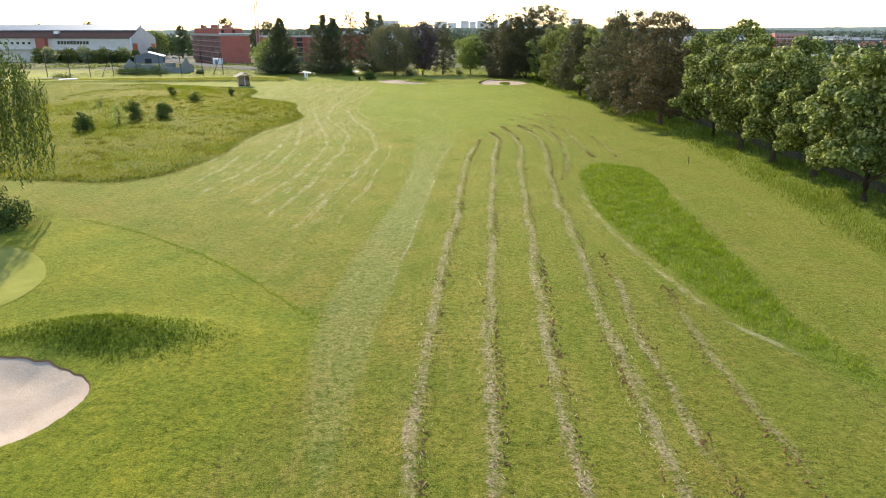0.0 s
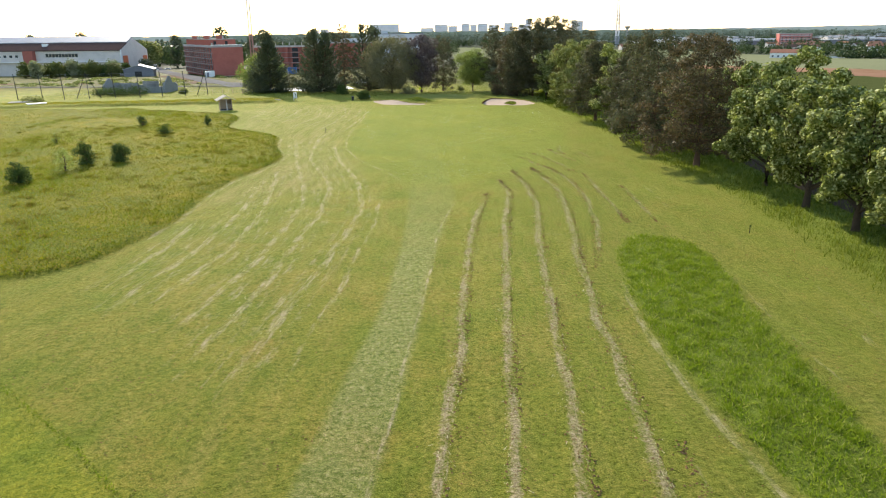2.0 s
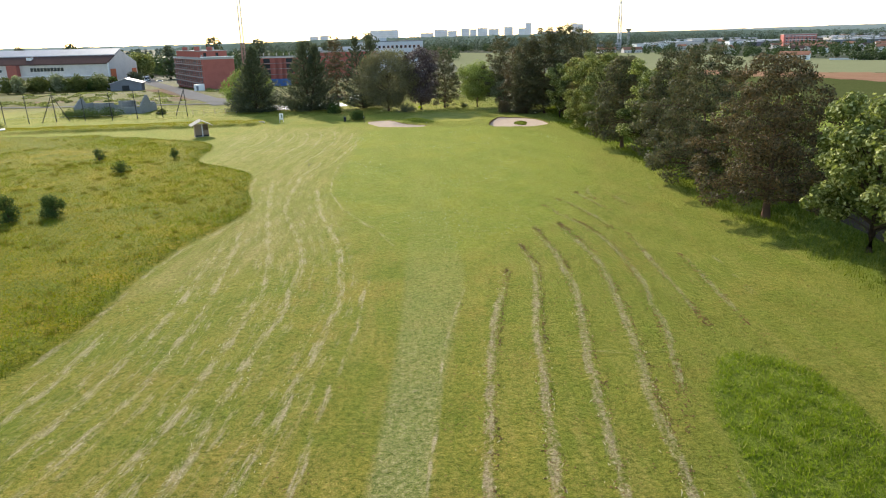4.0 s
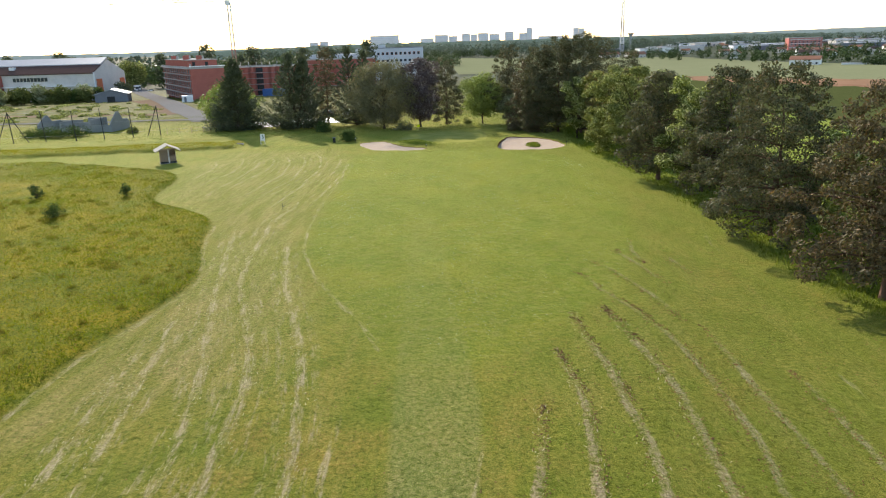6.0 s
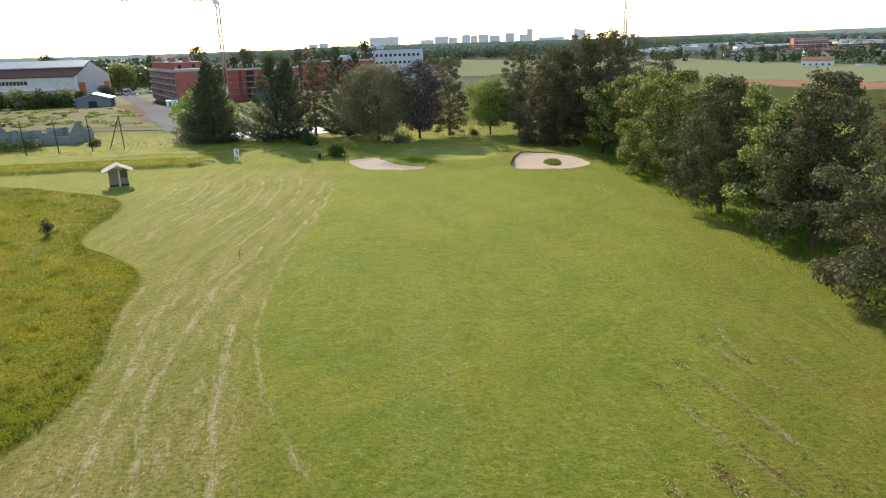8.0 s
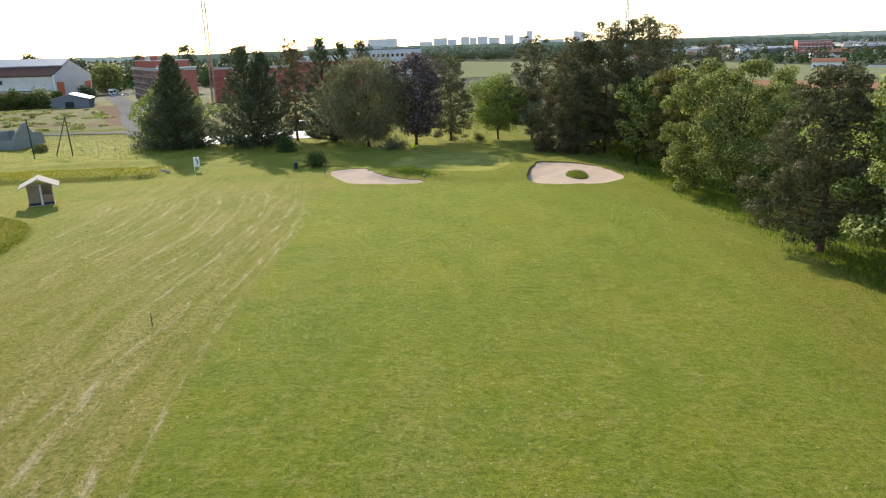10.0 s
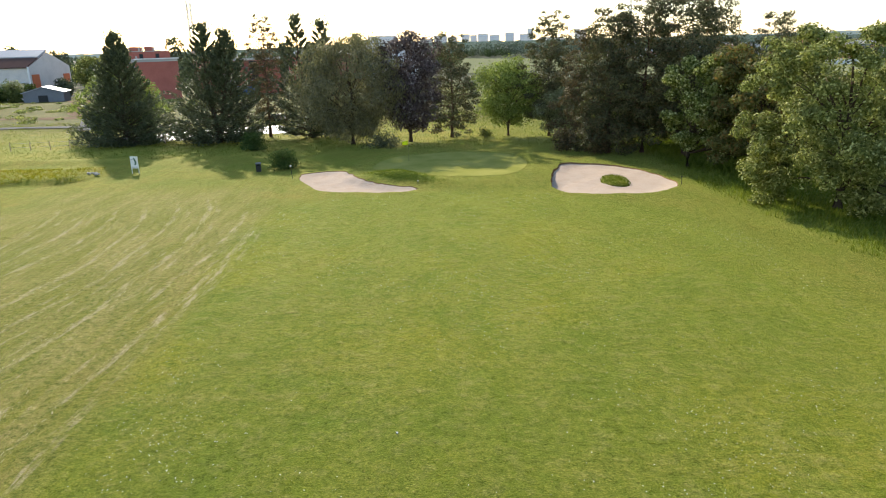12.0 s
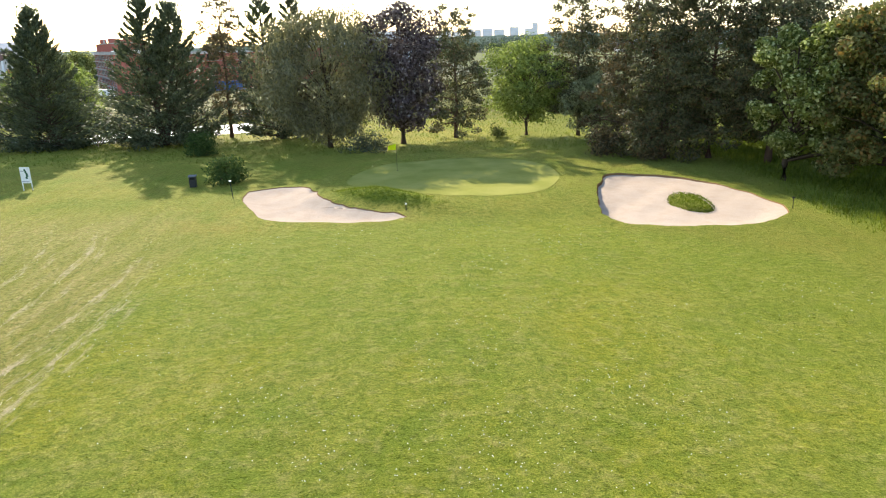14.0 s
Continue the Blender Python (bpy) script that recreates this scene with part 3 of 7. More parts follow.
def sheet(name, outline, material, lift, depth, label, category, rings=14):
    """A sheet that fills an outline, laid on the ground; depth is how far it dishes."""
    pts = [Vector(p) for p in outline]
    cx, cy = sum(p.x for p in pts) / len(pts), sum(p.y for p in pts) / len(pts)
    n = len(pts)
    ks = [(i + 1) / rings for i in range(rings)]
    x = np.concatenate([[cx]] + [[cx + (p.x - cx) * k for p in pts] for k in ks])
    y = np.concatenate([[cy]] + [[cy + (p.y - cy) * k for p in pts] for k in ks])
    z = land(x, y) + lift
    if depth:
        d = inside_by(outline, x, y)
        z = z - lip(x, y) - depth * 0.6 * step(d, -0.05, 1.4) + 0.012 * np.sin(x * 2.1) * np.sin(y * 1.7) * step(d, 0.3, 1.5)
    vs = np.stack([x, y, z], 1)
    fs = [(0, 1 + i, 1 + (i + 1) % n) for i in range(n)]
    for r in range(rings - 1):
        for i in range(n):
            a, b = 1 + r * n + i, 1 + r * n + (i + 1) % n
            fs += [(a, a + n, b + n), (a, b + n, b)]
    me = fast_mesh(name, vs, fs, material, True)
    return tagged(new(name, me), label, category, kind="structure")


m, nt, sh = nodes_of("putting_turf")
co = position(nt)
c = blend(nt, ramp(nt, noise_tex(nt, 0.35, 4, 0.6, co), 0.35, 0.65), (0.240, 0.240, 0.058), (0.330, 0.312, 0.090))
c = blend(nt, ramp(nt, noise_tex(nt, 14.0, 3, 0.7, co), 0.3, 0.7, 0, 0.35), c, (0.115, 0.14, 0.02))
nt.links.new(c, sh.inputs["Base Color"])
sh.inputs["Roughness"].default_value = 0.9
sh.inputs["Specular IOR Level"].default_value = 0.0
PUTTING = m
for nm, o, lab in (("bunker_near", SAND_OUTLINES[0], "pale raked sand bunker below a grass bank"), ("bunker_left", SAND_OUTLINES[1], "pale sand bunker before the putting green"), ("bunker_right", SAND_OUTLINES[2], "large sand bunker with a grass island")):
    sheet(nm, o, SAND, 0.02, 0.32, lab, "bunker")
sheet("putting_green_near", GREEN_NEAR_R, PUTTING, 0.02, 0, "smooth close-mown putting green", "putting green")
sheet("putting_green_far", GREEN_FAR_R, PUTTING, 0.02, 0, "smooth yellow-green putting green with a flag", "putting green")


def lip_ring(name, outline, label):
    """Turf shoulder round a bunker, and the bare earth face below it."""
    p = np.array(outline)
    d = np.roll(p, -1, 0) - np.roll(p, 1, 0)
    nrm = np.column_stack([d[:, 1], -d[:, 0]]) / (np.linalg.norm(d, axis=1, keepdims=True) + 1e-9)
    if inside_by(outline, p[:1, 0] + nrm[:1, 0] * 0.3, p[:1, 1] + nrm[:1, 1] * 0.3)[0] > 0:
        nrm = -nrm
    n = len(p)

    def loop(out, lift, below=0.0):
        q = p + nrm * out
        return np.column_stack([q, land(q[:, 0], q[:, 1]) + lift - below * lip(q[:, 0], q[:, 1])])

    i, j = np.arange(n), (np.arange(n) + 1) % n
    top = np.concatenate([loop(1.5, -0.03), loop(0.9, 0.02), loop(0.35, 0.05), loop(0.02, 0.04)])
    quads = np.concatenate([np.stack([k * n + i, k * n + j, (k + 1) * n + j, (k + 1) * n + i], 1) for k in range(3)])
    me = fast_mesh(name, top, quads, TURF_MAT, True)
    zones_on(me, top[:, 0], top[:, 1])
    ob = tagged(new(name, me), label, "turf edge", kind="structure")
    face = np.concatenate([loop(0.02, 0.04), loop(-0.04, 0.0, 0.6), loop(-0.10, -0.12, 1.0)])
    part("earth_face", fast_mesh("earth_face", face, quads[:2 * n], SOIL, True), None, ob, "bare dark earth face")


for nm, o in (("bunker_edge_near", SAND_OUTLINES[0]), ("bunker_edge_left", SAND_OUTLINES[1]), ("bunker_edge_right", SAND_OUTLINES[2])):
    lip_ring(nm, o, "turf edge of a sand bunker")

# ---- blades of grass and mown rows ----
def blades(rng, x, y, lo, hi, w_lo, w_hi, lean=0.35, base=None):
    """One bent triangle for each blade."""
    n = len(x)
    z = grade(x, y) if base is None else base
    h, w, a = rng.uniform(lo, hi, n), rng.uniform(w_lo, w_hi, n), rng.uniform(0, math.tau, n)
    ca, sa = np.cos(a) * w / 2, np.sin(a) * w / 2
    dx, dy = rng.normal(0, lean, n) * h, rng.normal(0, lean, n) * h
    v = np.stack([np.stack([x - ca, y - sa, z - 0.01], 1), np.stack([x + ca, y + sa, z - 0.01], 1), np.stack([x + dx, y + dy, z + h], 1)], 1)
    return v.reshape(-1, 3), np.arange(n * 3).reshape(-1, 3)


def scatter(rng, n, x0, x1, y0, y1, keep):
    x, y = rng.uniform(x0, x1, n), rng.uniform(y0, y1, n)
    k = keep(x, y)
    return x[k], y[k]


def lumpy(x, y, s=1.0):
    """0 to 1: where the grass stands thick."""
    return 0.5 + 0.25 * np.sin(x * 0.9 * s + 1.3 * np.sin(y * 0.37 * s)) + 0.25 * np.sin(y * 0.71 * s + 1.7 * np.cos(x * 0.53 * s))


def stuff(name, v, f, material, label, category):
    return tagged(new(name, fast_mesh(name, v, f, material)), label, category, kind="stuff")


rng = np.random.default_rng(5)
x, y = scatter(rng, 260000, -112, -19, 61, 186, lambda x, y: (inside_by(MEADOW_R, x, y) > rng.uniform(-0.25, 0.5, len(x))) & (rng.random(len(x)) < np.where(x > -55, 1.0, 0.45) * (0.35 + 0.65 * lumpy(x, y))))
v, f = blades(rng, x, y, 0.08, 0.22, 0.04, 0.09, 0.8)
stuff("meadow_grass", v, f, BLADE_MEADOW, "tall uncut meadow grass, yellow-green with brown seed heads", "tall grass")
# greener sweeps and tussocks in it
def sweep(x, y):
    return 0.5 + 0.3 * np.sin(0.19 * x + 1.9 * np.sin(0.11 * y + 0.6)) + 0.3 * np.sin(0.23 * y + 2.1 * np.sin(0.13 * x)) * np.cos(0.07 * (x - y))


x, y = scatter(rng, 200000, -75, -19, 61, 186, lambda x, y: (inside_by(MEADOW_R, x, y) > 0.3) & (rng.random(len(x)) < np.clip(sweep(x, y), 0, 1) ** 2))
v, f = blades(rng, x, y, 0.08, 0.24, 0.04, 0.08, 0.8)
stuff("meadow_green_grass", v, f, BLADE_SWEEP, "greener sweeps of grass in the meadow", "tall grass")
tx, ty = scatter(rng, 900, -75, -20, 62, 184, lambda x, y: (inside_by(MEADOW_R, x, y) > 0.8) & (rng.random(len(x)) < 0.2 + 0.8 * sweep(x, y)))
pick = rng.integers(0, len(tx), 22000)
spread_ = rng.normal(0, 0.32, (22000, 2)) * rng.uniform(0.5, 1.5, len(tx))[pick][:, None]
v, f = blades(rng, tx[pick] + spread_[:, 0], ty[pick] + spread_[:, 1], 0.12, 0.42, 0.03, 0.06, 0.6)
stuff("meadow_tussocks", v, f, BLADE_TUSSOCK, "darker tussocks standing out of the meadow", "tall grass")
# thick dark rim of the meadow
def rim_keep(x, y):
    d = inside_by(MEADOW_R, x, y)
    return (d > 0) & (rng.random(len(x)) < np.exp(-d / 1.3) * (0.3 + 0.7 * lumpy(x, y, 0.7)))


x, y = scatter(rng, 320000, -60, -19, 61, 184, rim_keep)
v, f = blades(rng, x, y, 0.08, 0.24, 0.03, 0.07, 0.7)
stuff("meadow_rim_grass", v, f, BLADE_RIM, "darker green grass along the edge of the meadow", "tall grass")
x, y = scatter(rng, 230000, 11, 21, 24, 73, lambda x, y: (inside_by(PATCH_R, x, y) > rng.uniform(-0.3, 0.3, len(x))) & (rng.random(len(x)) < (0.08 + 0.92 * (lumpy(x, y, 4.3) * lumpy(x + 5, y * 1.4, 2.9)) ** 0.9 * (0.35 + 0.65 * lumpy(x - 9, y, 0.9))) * step(y, 23, 34)))
v, f = blades(rng, x, y, 0.08, 0.28, 0.03, 0.07, 0.7)
stuff("long_grass", v, f, BLADE_LUSH, "island of long lush green grass left uncut", "tall grass")
x, y = scatter(rng, 130000, 24, 44, 30, 216, lambda x, y: (inside_by(VERGE, x, y) > rng.uniform(-1.4, 0.8, len(x))) & (rng.random(len(x)) < (0.3 + 0.7 * lumpy(x, y, 0.8)) * np.where(x > 37, 0.35, 1.0)))
v, f = blades(rng, x, y, 0.15, 0.5, 0.04, 0.09)
stuff("verge_grass", v, f, BLADE_VERGE, "rough green grass under the row of trees", "tall grass")
x, y = scatter(rng, 60000, -110, 70, 202, 262, lambda x, y: (y > 204 + 4 * lumpy(x, y) + 3 * (np.abs(x) < 15)) & ~((x < -56) & (np.abs(y - 251) < 2.5)))
v, f = blades(rng, x, y, 0.10, 0.30, 0.04, 0.09, 0.7)
stuff("rough_grass", v, f, BLADE_VERGE, "rough yellow-green grass behind the putting green", "tall grass")


x, y = scatter(rng, 36000, -104, -37, 186, 201, lambda x, y: (y > 188.4 + 0.10 * (x + 51)) & (y < 195 + 3 * lumpy(x, y)) & (rng.random(len(x)) < step(-x, 37, 42) * (0.4 + 0.6 * lumpy(x, y, 1.5))))
v, f = blades(rng, x, y, 0.10, 0.32, 0.04, 0.09, 0.7)
stuff("bank_top_grass", v, f, BLADE_MEADOW, "longer yellow-brown grass on the low bank", "tall grass")


def bank_keep(x, y):
    b = np.exp(-(((x + 14.8) / 4.8) ** 2 + ((y - 28.9 - 0.06 * (x + 15)) / 2.1) ** 2)) + np.exp(-(((x + 4.6) / 4.0) ** 2 + ((y - 185.3 + 0.45 * (x + 4.6)) / 1.6) ** 2))
    return (b > rng.uniform(0.15, 0.85, len(x))) & (sand_depth(x, y) < -0.05)


x1, y1 = scatter(rng, 42000, -25, -7, 23, 35, bank_keep)
x2, y2 = scatter(rng, 16000, -10, 1, 181, 192, bank_keep)
x3, y3 = scatter(rng, 2500, 15.5, 18.6, 179.8, 187, lambda x, y: inside_by(ISLAND_R, x, y) > 0.05)
v, f = blades(rng, np.concatenate([x1, x2, x3]), np.concatenate([y1, y2, y3]), 0.05, 0.17, 0.03, 0.07, 0.8)
stuff("bank_grass", v, f, BLADE_BANK, "thick green grass on the banks of the bunkers", "tall grass")


def turf_keep(x, y):
    k = (inside_by(MEADOW_R, x, y) < 0) & (inside_by(PATCH_R, x, y) < 0) & (sand_depth(x, y) < 0.02) & (inside_by(GREEN_NEAR_R, x, y) < 0) & (inside_by(GREEN_FAR_R, x, y) < 0)
    return k & (rng.random(len(x)) < 0.45 + 0.55 * lumpy(x, y, 2.3))


TURF = foliage("turf_blades", (0.10, 0.135, 0.012), (0.21, 0.205, 0.030), 0.6, 0.9, dead_or_glint=(0.36, 0.30, 0.12), odd_share=0.12)
x, y = scatter(rng, 230000, -34, 31, 16, 196, turf_keep)
v, f = blades(rng, x, y, 0.025, 0.07, 0.03, 0.06, 1.1)
stuff("mown_grass", v, f, TURF, "short mown grass of the fairway", "mown grass")

# dark clod rows, pale straw rows: each a line of places with its strength
CLOD_ROWS = [
    [(-0.8, 13), (-0.8, 18.8), (-0.9, 23.8), (-0.3, 32.3), (0.5, 44.5), (1.2, 49.4), (1.8, 60), (2.8, 73.2), (4.5, 84), (5.1, 88)],
    [(1.7, 13), (1.7, 18.8), (2.0, 24.6), (2.3, 32.3), (3.7, 48.7), (4.5, 59.9), (5.6, 73), (7.4, 87), (7.3, 92), (6.9, 95)],
    [(4.3, 13), (4.3, 18.8), (4.5, 25.5), (5.2, 33.7), (6.3, 49), (6.9, 55.6), (7.7, 66.7), (9.4, 81), (9.8, 90), (9.1, 96), (8.9, 101)],
    [(7.1, 13), (7.1, 18.8), (7.3, 25), (8.0, 35.2), (9.3, 49.4), (9.5, 55.5), (10.3, 64.8), (12.2, 80.7), (12.6, 90), (12.0, 97), (11.3, 102)],
]
THIN_CLOD_ROWS = [
    [(8.8, 17), (8.8, 28.6), (9.3, 32.8), (9.6, 36.5), (9.9, 42)],
    [(11.6, 17.5), (11.4, 20.5), (11.3, 23.5), (11.3, 26.5), (11.5, 29.5), (11.9, 33), (12.0, 36)],
    [(11.2, 63.9), (12.8, 70.3), (14.4, 80.5), (15.1, 92), (14.0, 99.5), (13.5, 102)],
    [(16.6, 76), (16.8, 85), (16.9, 92), (17.0, 98)],
    [(19.0, 76), (19.4, 83), (19.6, 91)],
]
CLOD_ROW_ENDS = [
    [(11.0, 110.0), (11.9, 108.3), (12.0, 105.8), (12.7, 104.2), (13.2, 102.2), (13.8, 100.0), (14.3, 96.8)],
    [(12.8, 112.4), (13.9, 110.5), (14.3, 108.6), (14.7, 106.8), (15.2, 104.9), (15.8, 102.0), (16.2, 98.5)],
    [(17.8, 119.0), (17.0, 116.0), (17.0, 113.8), (17.2, 111.5)],
    [(15.6, 116.0), (15.9, 113.5), (16.4, 111.2), (17.0, 107.8), (17.5, 106.0)],
    [(19.3, 113.5), (19.6, 111.0), (20.0, 108.5)],
]
STRAW_NEAR = [
    [(-22.3, 58.5), (-21.5, 65.0), (-21.2, 72.0), (-21.6, 82.0)],
    [(-20.3, 53.0), (-19.8, 60.0), (-18.6, 68.5), (-18.3, 76.0), (-18.3, 83.0), (-19.1, 90.0), (-20.3, 97.0)],
    [(-18.2, 55.0), (-17.2, 63.4), (-16.2, 68.4), (-15.8, 75.0), (-17.2, 88.0), (-18.6, 97.0), (-19.6, 106.0)],
    [(-15.1, 50.0), (-14.1, 59.4), (-13.2, 66.0), (-13.2, 74.0), (-12.8, 80.0), (-13.7, 89.7), (-17.0, 103.0), (-19.2, 113.0), (-20.6, 121.0), (-23.0, 131.0)],
    [(-12.8, 46.0), (-12.1, 55.0), (-11.3, 63.5), (-11.1, 74.0), (-10.8, 83.0), (-11.2, 92.0), (-14.2, 102.0), (-16.9, 110.0), (-18.0, 121.0), (-18.6, 131.0), (-17.2, 140.0)],
    [(-10.1, 44.0), (-9.4, 53.4), (-8.5, 62.0), (-7.4, 74.0), (-7.0, 84.0), (-9.4, 97.0), (-12.6, 109.0), (-14.8, 118.0), (-15.8, 127.0)],
]
STRAW_THIN = [
    [(-7.6, 45.0), (-6.8, 55.2), (-6.2, 64.0), (-5.5, 73.7), (-5.3, 85.3), (-6.0, 91.2)],
    [(-24.4, 68.0), (-23.2, 76.0), (-23.1, 83.0), (-23.6, 90.0), (-22.6, 98.0), (-20.9, 104.0), (-20.0, 109.0), (-21.4, 115.0), (-23.6, 122.0), (-24.6, 130.0), (-26.4, 135.0)],
    [(-9.5, 100.6), (-11.4, 105.0), (-13.3, 110.5), (-14.6, 115.0)],
    [(-2.9, 91.3), (-6.0, 100.8), (-7.6, 103.9), (-9.6, 108.4), (-11.7, 113.3), (-13.3, 119.5), (-14.3, 129.0), (-14.6, 143.0), (-14.1, 157.0), (-15.0, 173.0)],
    [(17.2, 24.0), (14.8, 29.2), (13.7, 31.2), (12.7, 35.0), (12.1, 41.0), (11.6, 48.7), (11.8, 57.0), (12.8, 64.7)],
]
STRAW_FAR = [
    [(-18.8, 129.0), (-17.9, 133.5), (-17.3, 137.0), (-18.0, 142.0)],
    [(-16.0, 134.0), (-15.4, 145.0), (-14.7, 157.0), (-14.6, 165.0), (-15.9, 174.0)],
    [(-17.2, 148.0), (-16.3, 159.0), (-16.0, 166.0), (-16.7, 172.0), (-17.9, 178.0)],
    [(-20.8, 134.0), (-19.8, 145.0), (-18.8, 156.0), (-18.8, 164.0), (-19.6, 171.0), (-21.2, 177.5), (-24.0, 183.0)],
    [(-24.2, 139.7), (-22.6, 148.0), (-21.3, 157.0), (-21.8, 167.0), (-23.3, 176.0), (-26.2, 182.0)],
    [(-26.2, 142.0), (-24.6, 151.0), (-23.8, 160.0), (-24.5, 170.0), (-26.3, 176.0), (-28.6, 180.0)],
]
STRAW_FARTHER = [
    [(-29.4, 146.0), (-28.4, 155.0), (-27.1, 163.0), (-27.2, 170.0), (-28.6, 175.0), (-30.8, 179.0)],
    [(-31.0, 143.0), (-30.4, 152.0), (-29.6, 162.0), (-29.9, 172.0), (-32.2, 178.0)],
    [(-34.6, 148.0), (-33.4, 157.0), (-31.9, 164.0), (-32.8, 173.0), (-36.0, 180.0)],
    [(-37.0, 156.0), (-36.1, 165.0), (-36.6, 170.0), (-38.5, 176.0)],
]
STRAW_FAINT = [
    [(2.4, 87.0), (1.7, 83.0), (0.5, 77.0), (-0.3, 68.0), (-1.0, 55.5), (-1.5, 49.0), (-2.4, 38.0), (-2.9, 30.0)],
    [(19.4, 44.0), (19.2, 50.6), (19.7, 59.6), (20.4, 68.0)],
    [(22.4, 46.0), (23.0, 51.6), (25.0, 62.7)],
    [(24.6, 42.0), (25.2, 51.6), (26.6, 61.0)],
    [(26.4, 124.5), (25.2, 119.2), (24.5, 115.4), (24.2, 112.0)],
    [(21.5, 78.0), (21.9, 86.0), (21.9, 94.0)],
    [(3.0, 72.6), (9.0, 72.9), (16.0, 72.4)],
    [(-19.5, 75.0), (-15.0, 73.6), (-11.5, 74.6)],
    [(-3.6, 66.0), (-2.0, 67.6), (-0.5, 69.4)],
]


def along(points, gap):
    """Even steps along a smoothed line."""
    p = [Vector(q) for q in points]
    for _ in range(2):
        p = [p[0]] + [q for a, b in zip(p, p[1:]) for q in (a * 0.75 + b * 0.25, a * 0.25 + b * 0.75)] + [p[-1]]
    a = np.array([(q.x, q.y) for q in p])
    s = np.concatenate([[0], np.hypot(*np.diff(a, axis=0).T).cumsum()])
    t = np.arange(0, s[-1], gap)
    return np.stack([np.interp(t, s, a[:, 0]), np.interp(t, s, a[:, 1])], 1)


def sheet_z(x, y):
    """Height of the ground sheet between its corners."""
    i, j = np.clip(np.searchsorted(XS, x) - 1, 0, nx - 2), np.clip(np.searchsorted(YS, y) - 1, 0, ny - 2)
    u, v_ = (x - XS[i]) / (XS[i + 1] - XS[i]), (y - YS[j]) / (YS[j + 1] - YS[j])
    g = GZ.reshape(ny, nx)
    return (g[j, i] * (1 - u) + g[j, i + 1] * u) * (1 - v_) + (g[j + 1, i] * (1 - u) + g[j + 1, i + 1] * u) * v_


def line_frame(points, gap):
    c = along(points, gap)
    d = np.gradient(c, axis=0)
    d /= np.linalg.norm(d, axis=1, keepdims=True) + 1e-9
    return c, d, np.column_stack([-d[:, 1], d[:, 0]])


def thatch(points, seed, width, straw, soil, name, label, relief=0.03):
    """A band of turf along a row that carries its straw or crumbled soil, a little raised."""
    rng = np.random.default_rng(seed)
    c, d, side = line_frame(points, 0.3)
    n, k = len(c), np.linspace(-1, 1, 9)
    run = np.arange(n) * 0.3 + seed * 61.7
    wander = np.interp(np.arange(n), np.arange(0, n + 14, 14), rng.normal(0, 0.10, len(np.arange(0, n + 14, 14))))
    off = k[None, :] * width + wander[:, None]
    xy = (c[:, None, :] + side[:, None, :] * off[:, :, None]).reshape(-1, 2)
    ends = np.minimum(1, np.minimum(np.arange(n), np.arange(n)[::-1]) / min(22, n / 5))[:, None]
    prof = np.exp(-(k / 0.62) ** 4)[None, :] * ends * (1 - (np.abs(k) > 0.99))[None, :]
    z = sheet_z(xy[:, 0], xy[:, 1]) + 0.008 + (relief * prof * rng.uniform(0.4, 1.3, (n, 9))).ravel()
    i = (np.arange(n - 1)[:, None] * 9 + np.arange(8)[None, :]).ravel()
    me = fast_mesh(name, np.column_stack([xy, z]), np.stack([i, i + 1, i + 10, i + 9], 1), TURF_MAT, True)
    zones_on(me, xy[:, 0], xy[:, 1])
    for key, v_ in (("straw", straw * prof), ("soil", soil * prof), ("run", np.repeat(run[:, None], 9, 1)), ("across", off)):
        me.attributes.new(key, "FLOAT", "POINT").data.foreach_set("value", np.asarray(v_, dtype=np.float32).ravel())
    ob = tagged(new(name, me), label, "clippings row", kind="stuff")
    ob["group"] = "rows of clippings"


def lumps(rng, xyz, size):
    """An uneven eight-sided clod at each place."""
    n = len(xyz)
    base = np.array([(1, 0, 0), (0, 1, 0), (-1, 0, 0), (0, -1, 0), (0, 0, 0.8), (0, 0, -0.6)])
    turn = rng.uniform(0, math.tau, n)
    s_ = size * rng.uniform(0.45, 1.35, n)
    b = base[None] * rng.uniform(0.6, 1.3, (n, 6, 3)) * s_[:, None, None]
    x, y = b[:, :, 0] * np.cos(turn)[:, None] - b[:, :, 1] * np.sin(turn)[:, None], b[:, :, 0] * np.sin(turn)[:, None] + b[:, :, 1] * np.cos(turn)[:, None]
    v_ = (np.stack([x, y, b[:, :, 2]], 2) + xyz[:, None, :]).reshape(-1, 3)
    f_ = np.array([(0, 1, 4), (1, 2, 4), (2, 3, 4), (3, 0, 4), (1, 0, 5), (2, 1, 5), (3, 2, 5), (0, 3, 5)])
    return v_, (np.arange(n)[:, None, None] * 6 + f_[None]).reshape(-1, 3)


def row_litter(points, seed, width, per_metre, patchy):
    """Places scattered along a row, thick and thin by turns."""
    rng = np.random.default_rng(seed)
    c, d, side = line_frame(points, 1.0 / per_metre)
    t = np.arange(len(c)) / per_metre
    knots = np.arange(0, t[-1] + 1.2, 0.8)
    thick = np.interp(t, knots, rng.random(len(knots)) ** 1.6)
    k = rng.random(len(c)) < 1 - patchy + patchy * 1.5 * thick
    c, side, d = c[k], side[k], d[k]
    xy = c + side * rng.normal(0, width, (len(c), 1)) + d * rng.normal(0, 0.1, (len(c), 1))
    return rng, xy, d


